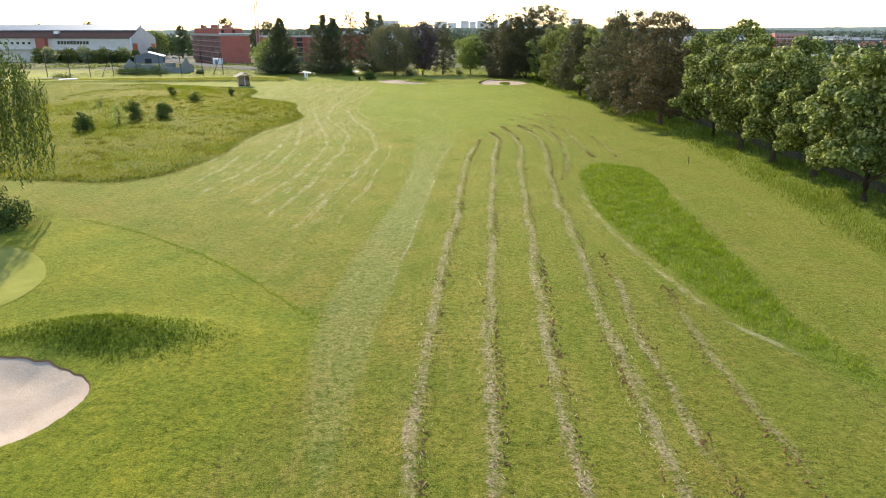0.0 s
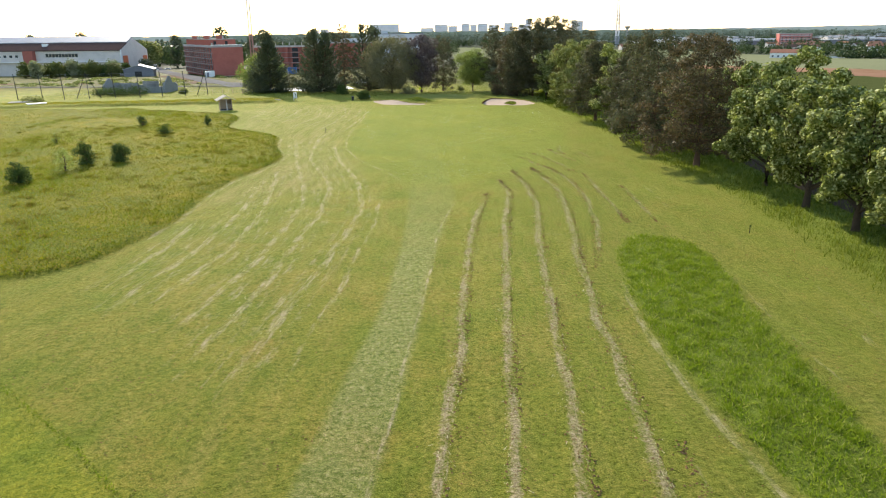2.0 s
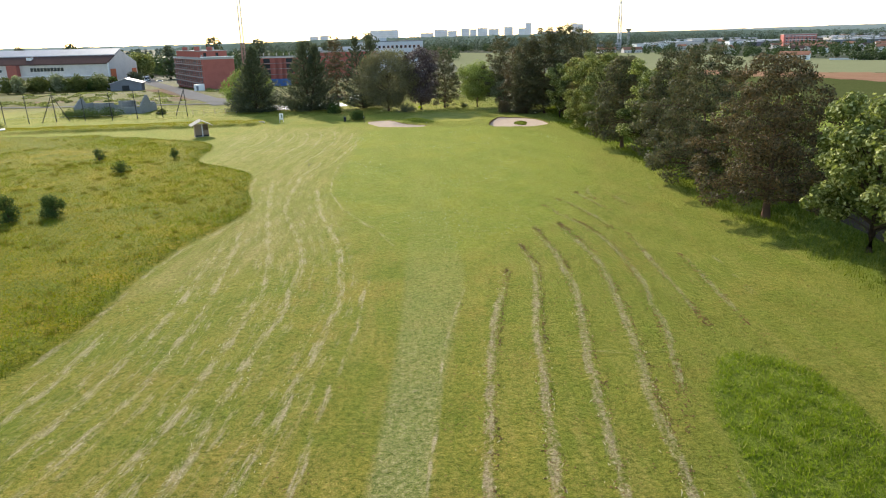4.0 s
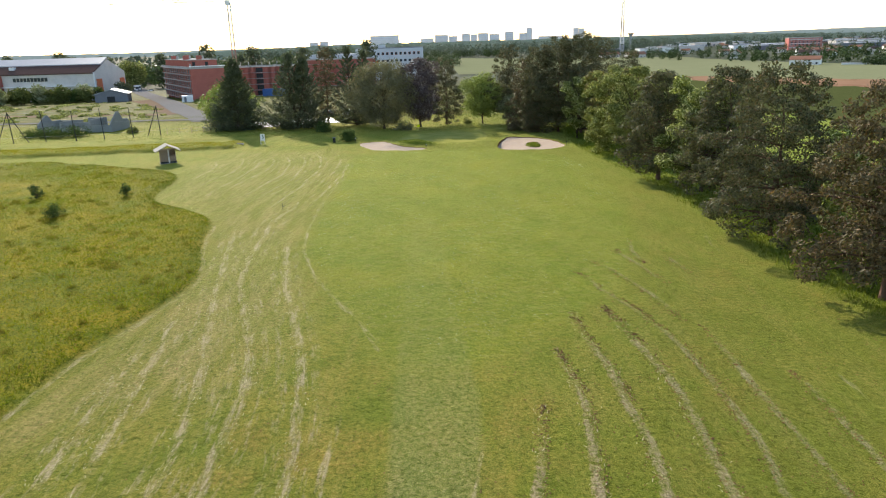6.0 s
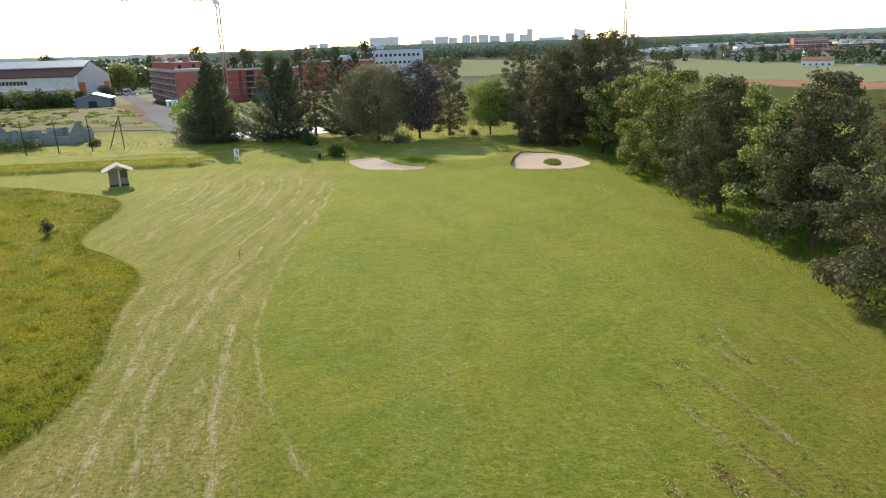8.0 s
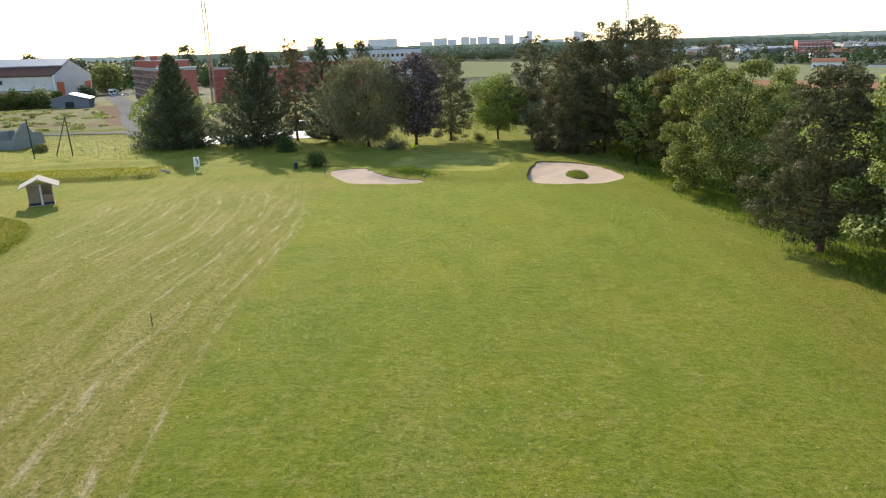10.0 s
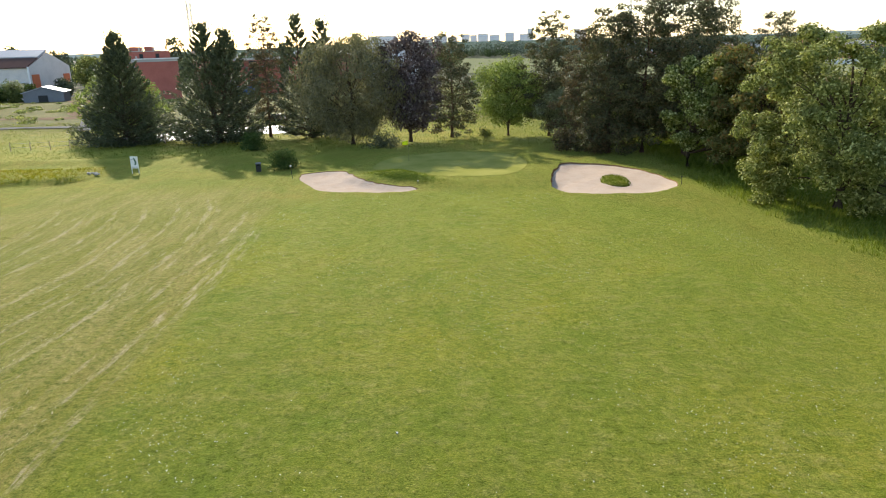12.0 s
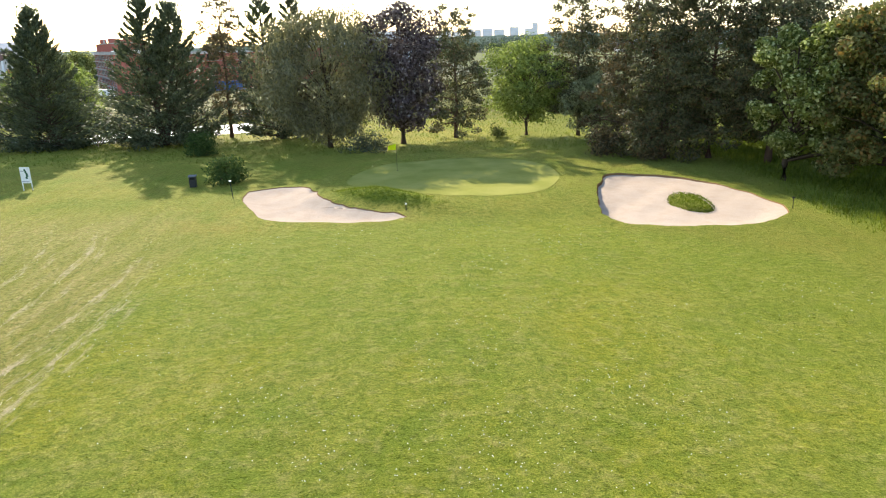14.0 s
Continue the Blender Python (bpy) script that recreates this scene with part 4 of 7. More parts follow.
def clods(points, seed, width, per_metre, size, patchy=0.7):
    rng, xy, d = row_litter(points, seed, width, per_metre, patchy)
    v_, f_ = lumps(rng, np.column_stack([xy, sheet_z(xy[:, 0], xy[:, 1]) + 0.02]), size)
    ob = stuff("soil_clods", v_, f_, CLOD, "dark crumbly soil clods along a mown row", "soil row")
    ob["group"] = "rows of clippings"


def straws(points, seed, width, per_metre, patchy=0.85):
    """Loose stalks, lying mostly along the row."""
    rng, xy, d = row_litter(points, seed + 700, width, per_metre, patchy)
    n = len(xy)
    a = np.column_stack([d, np.zeros(n)]) + rng.normal(0, 0.45, (n, 3)) * np.array([1, 1, 0.35])
    a *= (rng.uniform(0.05, 0.13, n) / np.linalg.norm(a, axis=1))[:, None]
    w = np.column_stack([-a[:, 1], a[:, 0], np.zeros(n)]) * 0.13
    p = np.column_stack([xy, sheet_z(xy[:, 0], xy[:, 1]) + rng.uniform(0.02, 0.06, n)])
    v_ = np.stack([p - a - w, p + a - w, p + a + w, p - a + w], 1).reshape(-1, 3)
    ob = stuff("straw_row", v_, np.arange(n * 4).reshape(-1, 4), STRAW, "pale dry stalks lying along a mown row", "clippings row")
    ob["group"] = "rows of clippings"


for i, points in enumerate(CLOD_ROWS):
    thatch(points, 11 + i, 0.54, 0.60, 0.82, "thatch_row", "low crumbly row of dry soil and thatch", 0.06)
    clods([(px + 0.08, py) for px, py in points], 111 + i, 0.19, 52, 0.060)
    straws(points, 131 + i, 0.24, 16, 0.6)
for i, points in enumerate(THIN_CLOD_ROWS):
    thatch(points, 21 + i, 0.44, 0.62, 0.78, "thatch_row", "low crumbly row of dry soil and thatch", 0.04)
    clods(points, 121 + i, 0.16, 30, 0.058, 0.8)
for i, points in enumerate(CLOD_ROW_ENDS):
    thatch(points, 181 + i, 0.38, 0.38, 0.72, "thatch_row", "low crumbly row of dry soil and thatch", 0.04)
    clods(points, 191 + i, 0.17, 26, 0.058, 0.85)
for i, points in enumerate(STRAW_NEAR):
    for j, (shift, wide, much) in enumerate(((0.0, 0.62, 0.80), (-1.0, 0.66, 0.50), (1.0, 0.6, 0.48))):
        thatch([(px + shift, py) for px, py in points], 31 + 3 * i + j, wide, much, 0.0, "thatch_row", "pale broken row of mown grass", 0.02)
    straws(points[1:], 141 + i, 0.3, 14)
for i, points in enumerate(STRAW_THIN):
    thatch(points, 61 + i, 0.42, 0.85 if i == 4 else 0.68, 0.0, "thatch_row", "thin pale line of mown grass", 0.015)
for i, points in enumerate(STRAW_FAR + STRAW_FARTHER):
    for j, (shift, wide, much) in enumerate(((0.0, 0.45, 0.78), (0.95, 0.42, 0.50), (-0.85, 0.36, 0.42))):
        thatch([(px + shift, py) for px, py in points], 71 + 3 * i + j, wide, much, 0.0, "thatch_row", "pale curved row of mown grass", 0.015)
    straws(points, 151 + i, 0.22, 7)
for i, points in enumerate(STRAW_FAINT):
    thatch(points, 111 + i, 0.2 if i == 0 else 0.42, 0.75 if i == 0 else 0.45, 0.0, "thatch_row", "faint pale line of mown grass", 0.01)
RUT = [(-25.5, 50.3), (-21.3, 48), (-17.3, 44.6), (-12.4, 40), (-8, 34.6), (-5.5, 31.3)]
rng = np.random.default_rng(77)
c = along(RUT, 0.035)
c = c + rng.normal(0, 0.09, c.shape)
v, f = blades(rng, c[:, 0], c[:, 1], 0.05, 0.13, 0.03, 0.07, 0.6)
stuff("rut_grass", v, f, BLADE_LUSH, "dark green line of longer grass along a wheel rut", "tall grass")
# daisies in the fairway
rng = np.random.default_rng(15)
x, y = scatter(rng, 40000, -15, 22, 88, 182, lambda x, y: (inside_by(FAIRWAY_R, x, y) > 0.5) & (rng.random(len(x)) < lumpy(x, y, 0.35) ** 2 * lumpy(x, y, 1.1)))
v, f = cards(rng, np.column_stack([x, y, grade(x, y) + 0.06]), np.tile([0, 0, 1.0], (len(x), 1)), 0.045, 0.038, 0, 0.5)
stuff("daisies", v, f, DAISY, "tiny white daisies scattered over the fairway", "flowers")
# loose clods between the soil rows
rng = np.random.default_rng(9)
x, y = scatter(rng, 23500, -22, 27, 16, 118, lambda x, y: (rng.random(len(x)) < lumpy(x, y, 1.9) ** 2) & (inside_by(MEADOW_R, x, y) < -0.3) & (inside_by(FRINGE, x, y) < 0) & (inside_by(STRIPE_R, x, y) < 0) & (inside_by(FAIRWAY_R, x, y) < 0) & (inside_by(PATCH_R, x, y) < -0.2))
v, f = lumps(rng, np.column_stack([x, y, sheet_z(x, y) + 0.01]), 0.042)
stuff("loose_clods", v, f, CLOD, "small loose soil clods scattered on the turf", "soil")

# ---- trees ----
def shell(rng, clumps, count, fill=0.55):
    """Places and outward directions in the outer part of many clumps (x, y, z, rx, ry, rz)."""
    cl = np.array(clumps)
    area = (cl[:, 3] * cl[:, 4] + cl[:, 5] * (cl[:, 3] + cl[:, 4])) ** 0.9
    which = rng.choice(len(cl), count, p=area / area.sum())
    d = rng.normal(0, 1, (count, 3))
    d /= np.linalg.norm(d, axis=1, keepdims=True)
    r = fill + (1.12 - fill) * rng.random((count, 1)) ** 0.7
    lump = 1 + 0.16 * np.sin(d[:, :1] * 7 + which[:, None]) * np.cos(d[:, 1:2] * 6 + which[:, None] * 1.7)
    return cl[which, :3] + d * cl[which, 3:] * r * lump, d / cl[which, 3:]


def wood(rng, h, r, clumps, lean=0.0, share=0.55, bare=False):
    """Trunk and limbs as one mesh: a bent trunk, and a limb to each of the larger clumps."""
    vs, fs = [], []

    def add(points, radii, sides=6):
        v, f = tube_rows(points, radii, sides)
        o = len(vs)
        vs.extend(v)
        fs.extend([tuple(i + o for i in q) for q in f])

    bend = [(rng.uniform(-0.25, 0.25), rng.uniform(-0.25, 0.25)) for _ in range(6)]
    top = h * 0.86
    spine = [(lean * k + bend[i][0] * k * 2, bend[i][1] * k * 2, top * k) for i, k in enumerate((0, 0.12, 0.3, 0.5, 0.75, 1.0))]
    spine[0] = (0, 0, -0.15)
    add(spine, [r * 1.45, r, r * 0.85, r * 0.65, r * 0.35, r * 0.08], 8)
    sp = np.array(spine)
    for c in sorted(clumps, key=lambda q: -q[3])[:46]:
        z0 = max(h * 0.12, min(c[2] * share, top * 0.95))
        base = np.array([np.interp(z0, sp[:, 2], sp[:, i]) for i in range(3)])
        end = np.array(c[:3])
        mid = base * 0.45 + end * 0.55 + np.array([0, 0, -0.1 * np.linalg.norm(end - base) if bare else 0.08 * np.linalg.norm(end - base)])
        rr = r * 0.33 * (1 - z0 / h) + 0.02
        add([base, mid, end], [rr, rr * 0.6, 0.015], 5)
    return vs, fs


def tree(name, x, y, label, bark, leaf, h, r, clumps, count, length, width, seed, droop=0.0, fill=0.55, jitter=0.6, lean=0.0, share=0.55, group="trees lining the hole", category="tree", up=0.3, z=None):
    rng = np.random.default_rng(seed)
    root = thing(name, x, y, float(grade(x, y)) - 0.02 if z is None else z, label, category, group)
    vs, fs = wood(rng, h, r, clumps, lean, share=share)
    part("trunk", fast_mesh("trunk", [tuple(v) for v in vs], fs, bark, True), None, root)
    c, d = shell(rng, clumps, count, fill)
    keep = c[:, 2] > 0.15
    c, d = c[keep], d[keep]
    d = d / np.linalg.norm(d, axis=1, keepdims=True)
    d[:, 2] += up
    v, f = cards(rng, c, d, length, width, droop, jitter)
    part("crown", fast_mesh("crown", v, f, leaf), None, root)
    return root


def round_clumps(seed, h, low, rx, ry, n, size, cx=0.0, cy=0.0, power=0.8):
    """Clumps over an egg-shaped crown between low and h."""
    rng = np.random.default_rng(seed)
    out = []
    rx, ry = max(rx - 0.5 * size, rx * 0.6), max(ry - 0.5 * size, ry * 0.6)
    zc, rz = (h + low) / 2, (h - low) / 2 - 0.45 * size
    out.append((cx, cy, zc, rx * 0.62, ry * 0.62, rz * 0.66))
    for i in range(n):
        t = (i + 0.5) / n * 2 - 1
        a = i * 2.399963 + rng.uniform(-0.5, 0.5)
        w = math.sqrt(max(0.0, 1 - abs(t) ** 2.4)) * rng.uniform(0.5, 1.08)
        s = size * rng.uniform(0.5, 1.4)
        out.append((cx + rx * w * math.cos(a), cy + ry * w * math.sin(a), zc + rz * t * 0.86 + rng.uniform(-0.4, 0.4), s, s, s * rng.uniform(0.7, 0.95)))
    return out


def lobed_clumps(seed, h, low, rx, ry, n, size, cx=0.0, cy=0.0):
    """A crown of a dozen uneven lobes, each of many small clumps, with dark gaps between them."""
    rng = np.random.default_rng(seed)
    lobes = 24
    per = max(4, n // lobes)
    zc, rz = (h + low) / 2, (h - low) / 2
    out = [(cx, cy, zc, rx * 0.6, ry * 0.6, rz * 0.66)]
    for i in range(lobes):
        t = ((i + 0.5) / lobes * 2 - 1) * 0.78
        a = i * 2.399963 + rng.uniform(-0.4, 0.4)
        w = math.sqrt(max(0.05, 1 - abs(t) ** 2.2)) * rng.uniform(0.60, 0.86)
        lx, ly, lz = cx + rx * w * math.cos(a), cy + ry * w * math.sin(a), zc + rz * t + rng.uniform(-0.5, 0.5)
        lr = 0.27 * (rx + ry) / 2 * rng.uniform(0.75, 1.25)
        for j in range(per):
            d = rng.normal(0, 1, 3)
            d /= np.linalg.norm(d)
            q = lr * rng.uniform(0.5, 0.95)
            s = size * rng.uniform(0.4, 0.85)
            out.append((lx + d[0] * q, ly + d[1] * q, max(low + 0.3, lz + d[2] * q * 0.8), s, s, s * 0.7))
    return out


def broadleaf(name, x, y, label, leaf, h, low, rx, ry, seed, count=12000, length=0.42, width=0.26, cx=0.0, cy=0.0, n=44, size=1.5, r=0.28, **more):
    more = {"fill": 0.64, "jitter": 0.55, **more}
    crown = lobed_clumps if n >= 60 and leaf not in (LEAF_OLIVE, LEAF_PURPLE) else round_clumps
    return tree(name, x, y, label, BARK, leaf, h, r, crown(seed, h, low, rx, ry, n, size, cx, cy), count, length, width, seed, **more)


def sprays(rng, h, low, reach, n, per, rise, tips=((0, 0),), tuft=0.7):
    """Branches round one or more leaders: places, directions and limbs."""
    cs, ax, limbs = [], [], []
    for j, (tx, ty) in enumerate(tips):
        hj = h * (1 - 0.05 * j)
        m_ = n // len(tips)
        for i in range(m_):
            k = ((i + 0.5) / m_) ** (1.2 if rise[0] < 0.3 else 0.9)
            a = i * 2.399963 + rng.uniform(-0.5, 0.5)
            long = reach(k) * (rng.uniform(0.72, 1.0) + 0.3 * rng.random() ** 3) * (1 + 0.10 * math.sin(2 * a + 5 * k))
            up = rise[0] + (rise[1] - rise[0]) * k
            z1 = low + (hj - low) * k
            z0 = max(0.25, z1 - up * long)
            f = min(1.0, k * 1.8)
            base = np.array([tx * f, ty * f, z0])
            d = np.array([math.cos(a), math.sin(a), 0.0])
            side = np.array([-d[1], d[0], 0.0])
            t = 0.22 + 0.83 * rng.random(per) ** tuft
            wide = (0.08 + 0.20 * (1.05 - t)) * long + 0.16
            rise_here = (z1 - z0) * t ** 1.35
            p = base + d * (long * t)[:, None] + side * (rng.normal(0, 0.6, per) * wide)[:, None]
            p[:, 2] += rise_here + rng.normal(0, 0.34, per) * wide
            cs.append(p)
            lead = d * long + np.array([0, 0, (z1 - z0) * 1.2])
            lead = lead / (np.linalg.norm(lead) + 1e-9)
            ax.append(lead + rng.normal(0, 0.38, (per, 3)))
            if i % 2 == 0:
                limbs.append([base, base + d * long * 0.55 + np.array([0, 0, (z1 - z0) * 0.42]), base + d * long * 0.92 + np.array([0, 0, (z1 - z0) * 0.9])])
        q = rng.normal(0, 1, (per * 2, 3)) * np.array([0.16, 0.16, 0.55] if rise[0] > 0.5 else [0.6, 0.6, 0.4]) + np.array([tx, ty, hj - 0.35])
        cs.append(q)
        ax.append(np.tile([0, 0, 1.0], (per * 2, 1)) + rng.normal(0, 0.4, (per * 2, 3)))
    return np.concatenate(cs), np.concatenate(ax), limbs


def conifer(name, x, y, label, bark, leaf, h, low, reach, n, per, rise, seed, tips, length, width, r, tuft=0.7):
    rng = np.random.default_rng(seed)
    root = thing(name, x, y, float(grade(x, y)) - 0.02, label, "tree", "trees lining the hole")
    c, axis, limbs = sprays(rng, h, low, reach, n, per, rise, tips, tuft)
    vs, fs = [], []
    for tx, ty in tips:
        limbs.append([np.array([0, 0, -0.2]), np.array([tx * 0.5, ty * 0.5, h * 0.3]), np.array([tx, ty, h * 0.62]), np.array([tx, ty, h * 0.97])])
    for line in limbs:
        big = len(line) == 4
        v, f = tube_rows(line, [r * 1.3, r * 0.85, r * 0.5, 0.03] if big else [0.3 * r, 0.18 * r, 0.012], 7 if big else 4)
        o = len(vs)
        vs.extend(v)
        fs.extend([tuple(q + o for q in face) for face in f])
    part("trunk", fast_mesh("trunk", [tuple(v) for v in vs], fs, bark, True), None, root)
    keep = c[:, 2] > 0.12
    c, axis = c[keep], axis[keep]
    axis /= np.linalg.norm(axis, axis=1, keepdims=True) + 1e-9
    nrm = rng.normal(0, 0.55, c.shape) + np.array([0, 0, 0.8])
    nrm -= (nrm * axis).sum(1, keepdims=True) * axis
    nrm /= np.linalg.norm(nrm, axis=1, keepdims=True) + 1e-9
    s = rng.uniform(0.6, 1.35, (len(c), 1))
    da, dc = axis * length * s * 0.5, np.cross(nrm, axis) * width * s * 0.5
    v = np.stack([c - da, c + dc - da * 0.1, c + da, c - dc - da * 0.1], 1).reshape(-1, 3)
    part("crown", fast_mesh("crown", v, np.arange(len(v)).reshape(-1, 4), leaf), None, root)
    return root


def pine(x, y, h, low, rx, seed, leaf=None, count=11000, n=46, size=1.3, label="dark green pine with a bare lower trunk", top=0.45, r=0.26):
    """Uneven pads of needles at the ends of the branches, round a dark heart."""
    rng = np.random.default_rng(seed + 40)
    n = int(n * 1.7)
    clumps = [(0, 0, low + (h - low) * q, rx * w, rx * w, (h - low) * 0.2) for q, w in ((0.2, 0.62), (0.45, 0.62), (0.7, 0.40))]
    for i in range(n):
        k = ((i + 0.5) / n) ** 0.92
        a = i * 2.399963 + rng.uniform(-0.6, 0.6)
        env = rx * (0.78 + 0.22 * math.sin(min(1.0, k / 0.3) * math.pi / 2)) * (1 - (max(0.0, k - 0.3) / 0.7) ** 1.8 * (0.92 - top * 0.42))
        env *= 1 + 0.16 * math.sin(2 * a + seed) + 0.12 * math.sin(3 * a + 9 * k + seed)
        w = env * rng.uniform(0.25, 1.0) ** 0.5
        s_ = size * rng.uniform(0.42, 0.80) * (1 - 0.3 * k)
        clumps.append((w * math.cos(a), w * math.sin(a), low + (h - low - 0.4 * s_) * k - 0.12 * w + rng.uniform(-0.3, 0.3), s_, s_, s_ * 0.55))
    return tree("pine_tree", x, y, label, BARK_PINE, leaf or LEAF_PINE, h, r, clumps, int(count * 1.02), 0.365, 0.128, seed, fill=0.56, jitter=0.7, share=0.94, up=0.35)


def cypress(x, y, h, low, rx, seed, tips=((0, 0),), count=13000, n=80, size=1.6, leaf=None, label="dark spreading cypress with branches near the ground"):
    def reach(k):
        return 1.16 * rx * min(1.0, (k + 0.14) / 0.26) ** 0.6 * (1 - k) ** 0.80 + 0.22

    return conifer("cypress_tree", x, y, label, BARK, leaf or LEAF_CEDAR, h, low, reach, int(n * 1.5), int(count * 1.15) // int(n * 1.5), (0.22, 0.95), seed, tips, 0.47, 0.168, 0.32, 0.6)


# row behind the far green
cypress(-46.9, 221.4, 16.0, 0.2, 6.3, 11, n=150, count=25000)
cypress(-33.0, 220.8, 16.8, 0.6, 6.5, 12, tips=((-1.0, 0), (2.0, 0.6)), count=30000, n=180, label="dark twin-topped cypress with branches near the ground")
broadleaf("broadleaf_tree", -51.0, 230.5, "bright green bushy tree behind a dark cypress", LEAF_YOUNG, 10.6, 0.3, 7.0, 4.4, 13, 16000, 0.4, 0.24, n=58, size=1.6)
pine(-26.6, 226.0, 18.2, 2.6, 3.6, 14, LEAF_RUSTPINE, 9500, 54, 1.15, "thin sparse pine with reddish twigs", 0.5, 0.2)
cypress(-19.4, 223.0, 17.8, 1.0, 5.2, 15, tips=((-1.4, 0), (2.2, 0)), count=17000, n=110, size=1.2, label="narrow dark cypress with two tops")
broadleaf("broadleaf_tree", -12.4, 214.6, "dense olive-brown tree with foliage to the ground", LEAF_OLIVE, 15.3, 0.1, 8.3, 6.6, 16, 42000, 0.38, 0.143, n=150, size=1.6, droop=2.2, fill=0.62)
broadleaf("copper_beech", -4.4, 216.0, "dark purple copper beech with hanging branches", LEAF_PURPLE, 15.9, 0.7, 5.2, 4.8, 17, 19000, 0.36, 0.22, n=96, size=1.15, droop=0.9, fill=0.6)
pine(1.6, 219.2, 14.8, 1.2, 4.4, 18, LEAF_PINE, 13000, 66, 1.25, "dark open pine with a slim trunk", 0.75)
broadleaf("broadleaf_tree", 9.9, 220.2, "young light green tree with an uneven crown", LEAF_YOUNG, 11.4, 1.2, 5.3, 5.0, 19, 15000, 0.34, 0.2, n=58, size=1.35, r=0.2, fill=0.5)
pine(15.6, 218.0, 17.4, 2.8, 4.0, 20, LEAF_PINE, 15000, 56, 1.35, "tall thin pine with open layered branches", 0.8, 0.2)
broadleaf("broadleaf_tree", 17.2, 216.4, "small silvery-green leafy tree under the pines", LEAF_GREY, 7.8, 0.3, 4.0, 3.4, 21, 9000, 0.34, 0.2, n=34, size=1.1, r=0.14)
# pines beside the right bunker
pine(20.3, 201.4, 17.4, 0.8, 4.8, 22, LEAF_PINE, 24000, 84, 1.7)
pine(24.2, 200.4, 19.0, 2.2, 5.2, 23, LEAF_PINE, 26000, 84, 1.7)
pine(28.2, 197.2, 19.4, 2.6, 5.4, 24, LEAF_PINE, 26000, 84, 1.7)
pine(33.0, 203.0, 18.6, 1.6, 5.6, 25, LEAF_PINE, 18000, 66, 1.7)
pine(18.4, 206.0, 15.0, 1.0, 4.2, 41, LEAF_RUSTPINE, 12000, 56, 1.4)
pine(36.5, 194.0, 16.0, 1.0, 4.8, 42, LEAF_PINE, 12000, 56, 1.6)
broadleaf("broadleaf_tree", 25.5, 210.5, "dark leafy tree behind the pines", LEAF_CHESTNUT, 9.0, 0.2, 4.4, 3.4, 43, 9000, 0.34, 0.2, n=40, size=1.3)
broadleaf("broadleaf_tree", 33.5, 212.5, "dark leafy tree behind the pines", LEAF_CHESTNUT, 9.4, 0.2, 4.6, 3.6, 44, 9000, 0.34, 0.2, n=40, size=1.3)
broadleaf("broadleaf_tree", 42.0, 208.0, "dark leafy tree behind the path", LEAF_CHESTNUT, 10.0, 0.2, 4.8, 4.6, 45, 9000, 0.34, 0.2, n=40, size=1.4)
broadleaf("broadleaf_tree", 44.0, 190.0, "dark leafy tree behind the path", LEAF_CHESTNUT, 9.0, 0.2, 4.2, 5.4, 46, 9000, 0.34, 0.2, n=40, size=1.4)
# right-hand row, from the far end to the near end
broadleaf("chestnut_tree", 26.0, 189.4, "horse chestnut with dense dark green leaves", LEAF_CHESTNUT, 12.4, 0.5, 4.6, 4.6, 26, 23400, 0.33, 0.2, cx=1.8, n=75, size=1.20, r=0.24)
broadleaf("chestnut_tree", 31.5, 184.0, "horse chestnut with rust-tinged leaves", LEAF_RUSTY, 14.2, 0.4, 5.6, 5.4, 27, 26000, 0.33, 0.2, n=78, size=1.36)
broadleaf("broadleaf_tree", 31.2, 169.5, "broad light green tree with hanging foliage", LEAF_LIGHT, 14.9, -1.2, 7.4, 8.0, 28, 62000, 0.29, 0.156, cx=-0.5, n=230, size=1.25, r=0.32, droop=0.5, fill=0.5)
pine(28.8, 147.2, 14.2, 1.9, 5.0, 29, LEAF_PINE, 24000, 90, 1.5, "dark dense pine standing at the edge of the turf", 0.4)
broadleaf("chestnut_tree", 31.8, 139.5, "leafy green chestnut among pines", LEAF_CHESTNUT, 14.2, 0.6, 5.2, 5.6, 30, 23400, 0.33, 0.2, n=75, size=1.28)
pine(32.2, 134.2, 15.4, 1.6, 5.4, 31, LEAF_PINE, 22000, 80, 1.6)
pine(31.0, 119.0, 16.0, 1.4, 6.4, 32, LEAF_PINE, 28000, 100, 1.65, "large dark pine with wide branches", 0.6, 0.32)
broadleaf("chestnut_tree", 35.5, 110.0, "leafy green chestnut behind the pines", LEAF_CHESTNUT, 11.5, 1.0, 4.4, 4.4, 33, 15600, 0.33, 0.2, n=60, size=1.20)
pine(31.4, 101.6, 15.6, 1.9, 6.4, 34, LEAF_RUSTPINE, 28000, 100, 1.6, "large rust-tinged pine with wide branches", 0.6, 0.32)
broadleaf("chestnut_tree", 34.6, 90.0, "tall horse chestnut with pale highlights painted on some leaves", LEAF_CHESTNUT, 14.4, 0.9, 5.6, 5.4, 35, 26000, 0.36, 0.22, n=87, size=1.28)
broadleaf("chestnut_tree", 34.4, 81.0, "tall horse chestnut with dense green leaves", LEAF_CHESTNUT, 13.2, 0.9, 5.0, 5.0, 36, 26000, 0.36, 0.22, n=84, size=1.20)
broadleaf("chestnut_tree", 34.2, 72.4, "round horse chestnut with dense green leaves", LEAF_CHESTNUT, 12.4, 1.0, 4.8, 4.6, 37, 26000, 0.36, 0.22, n=84, size=1.16)
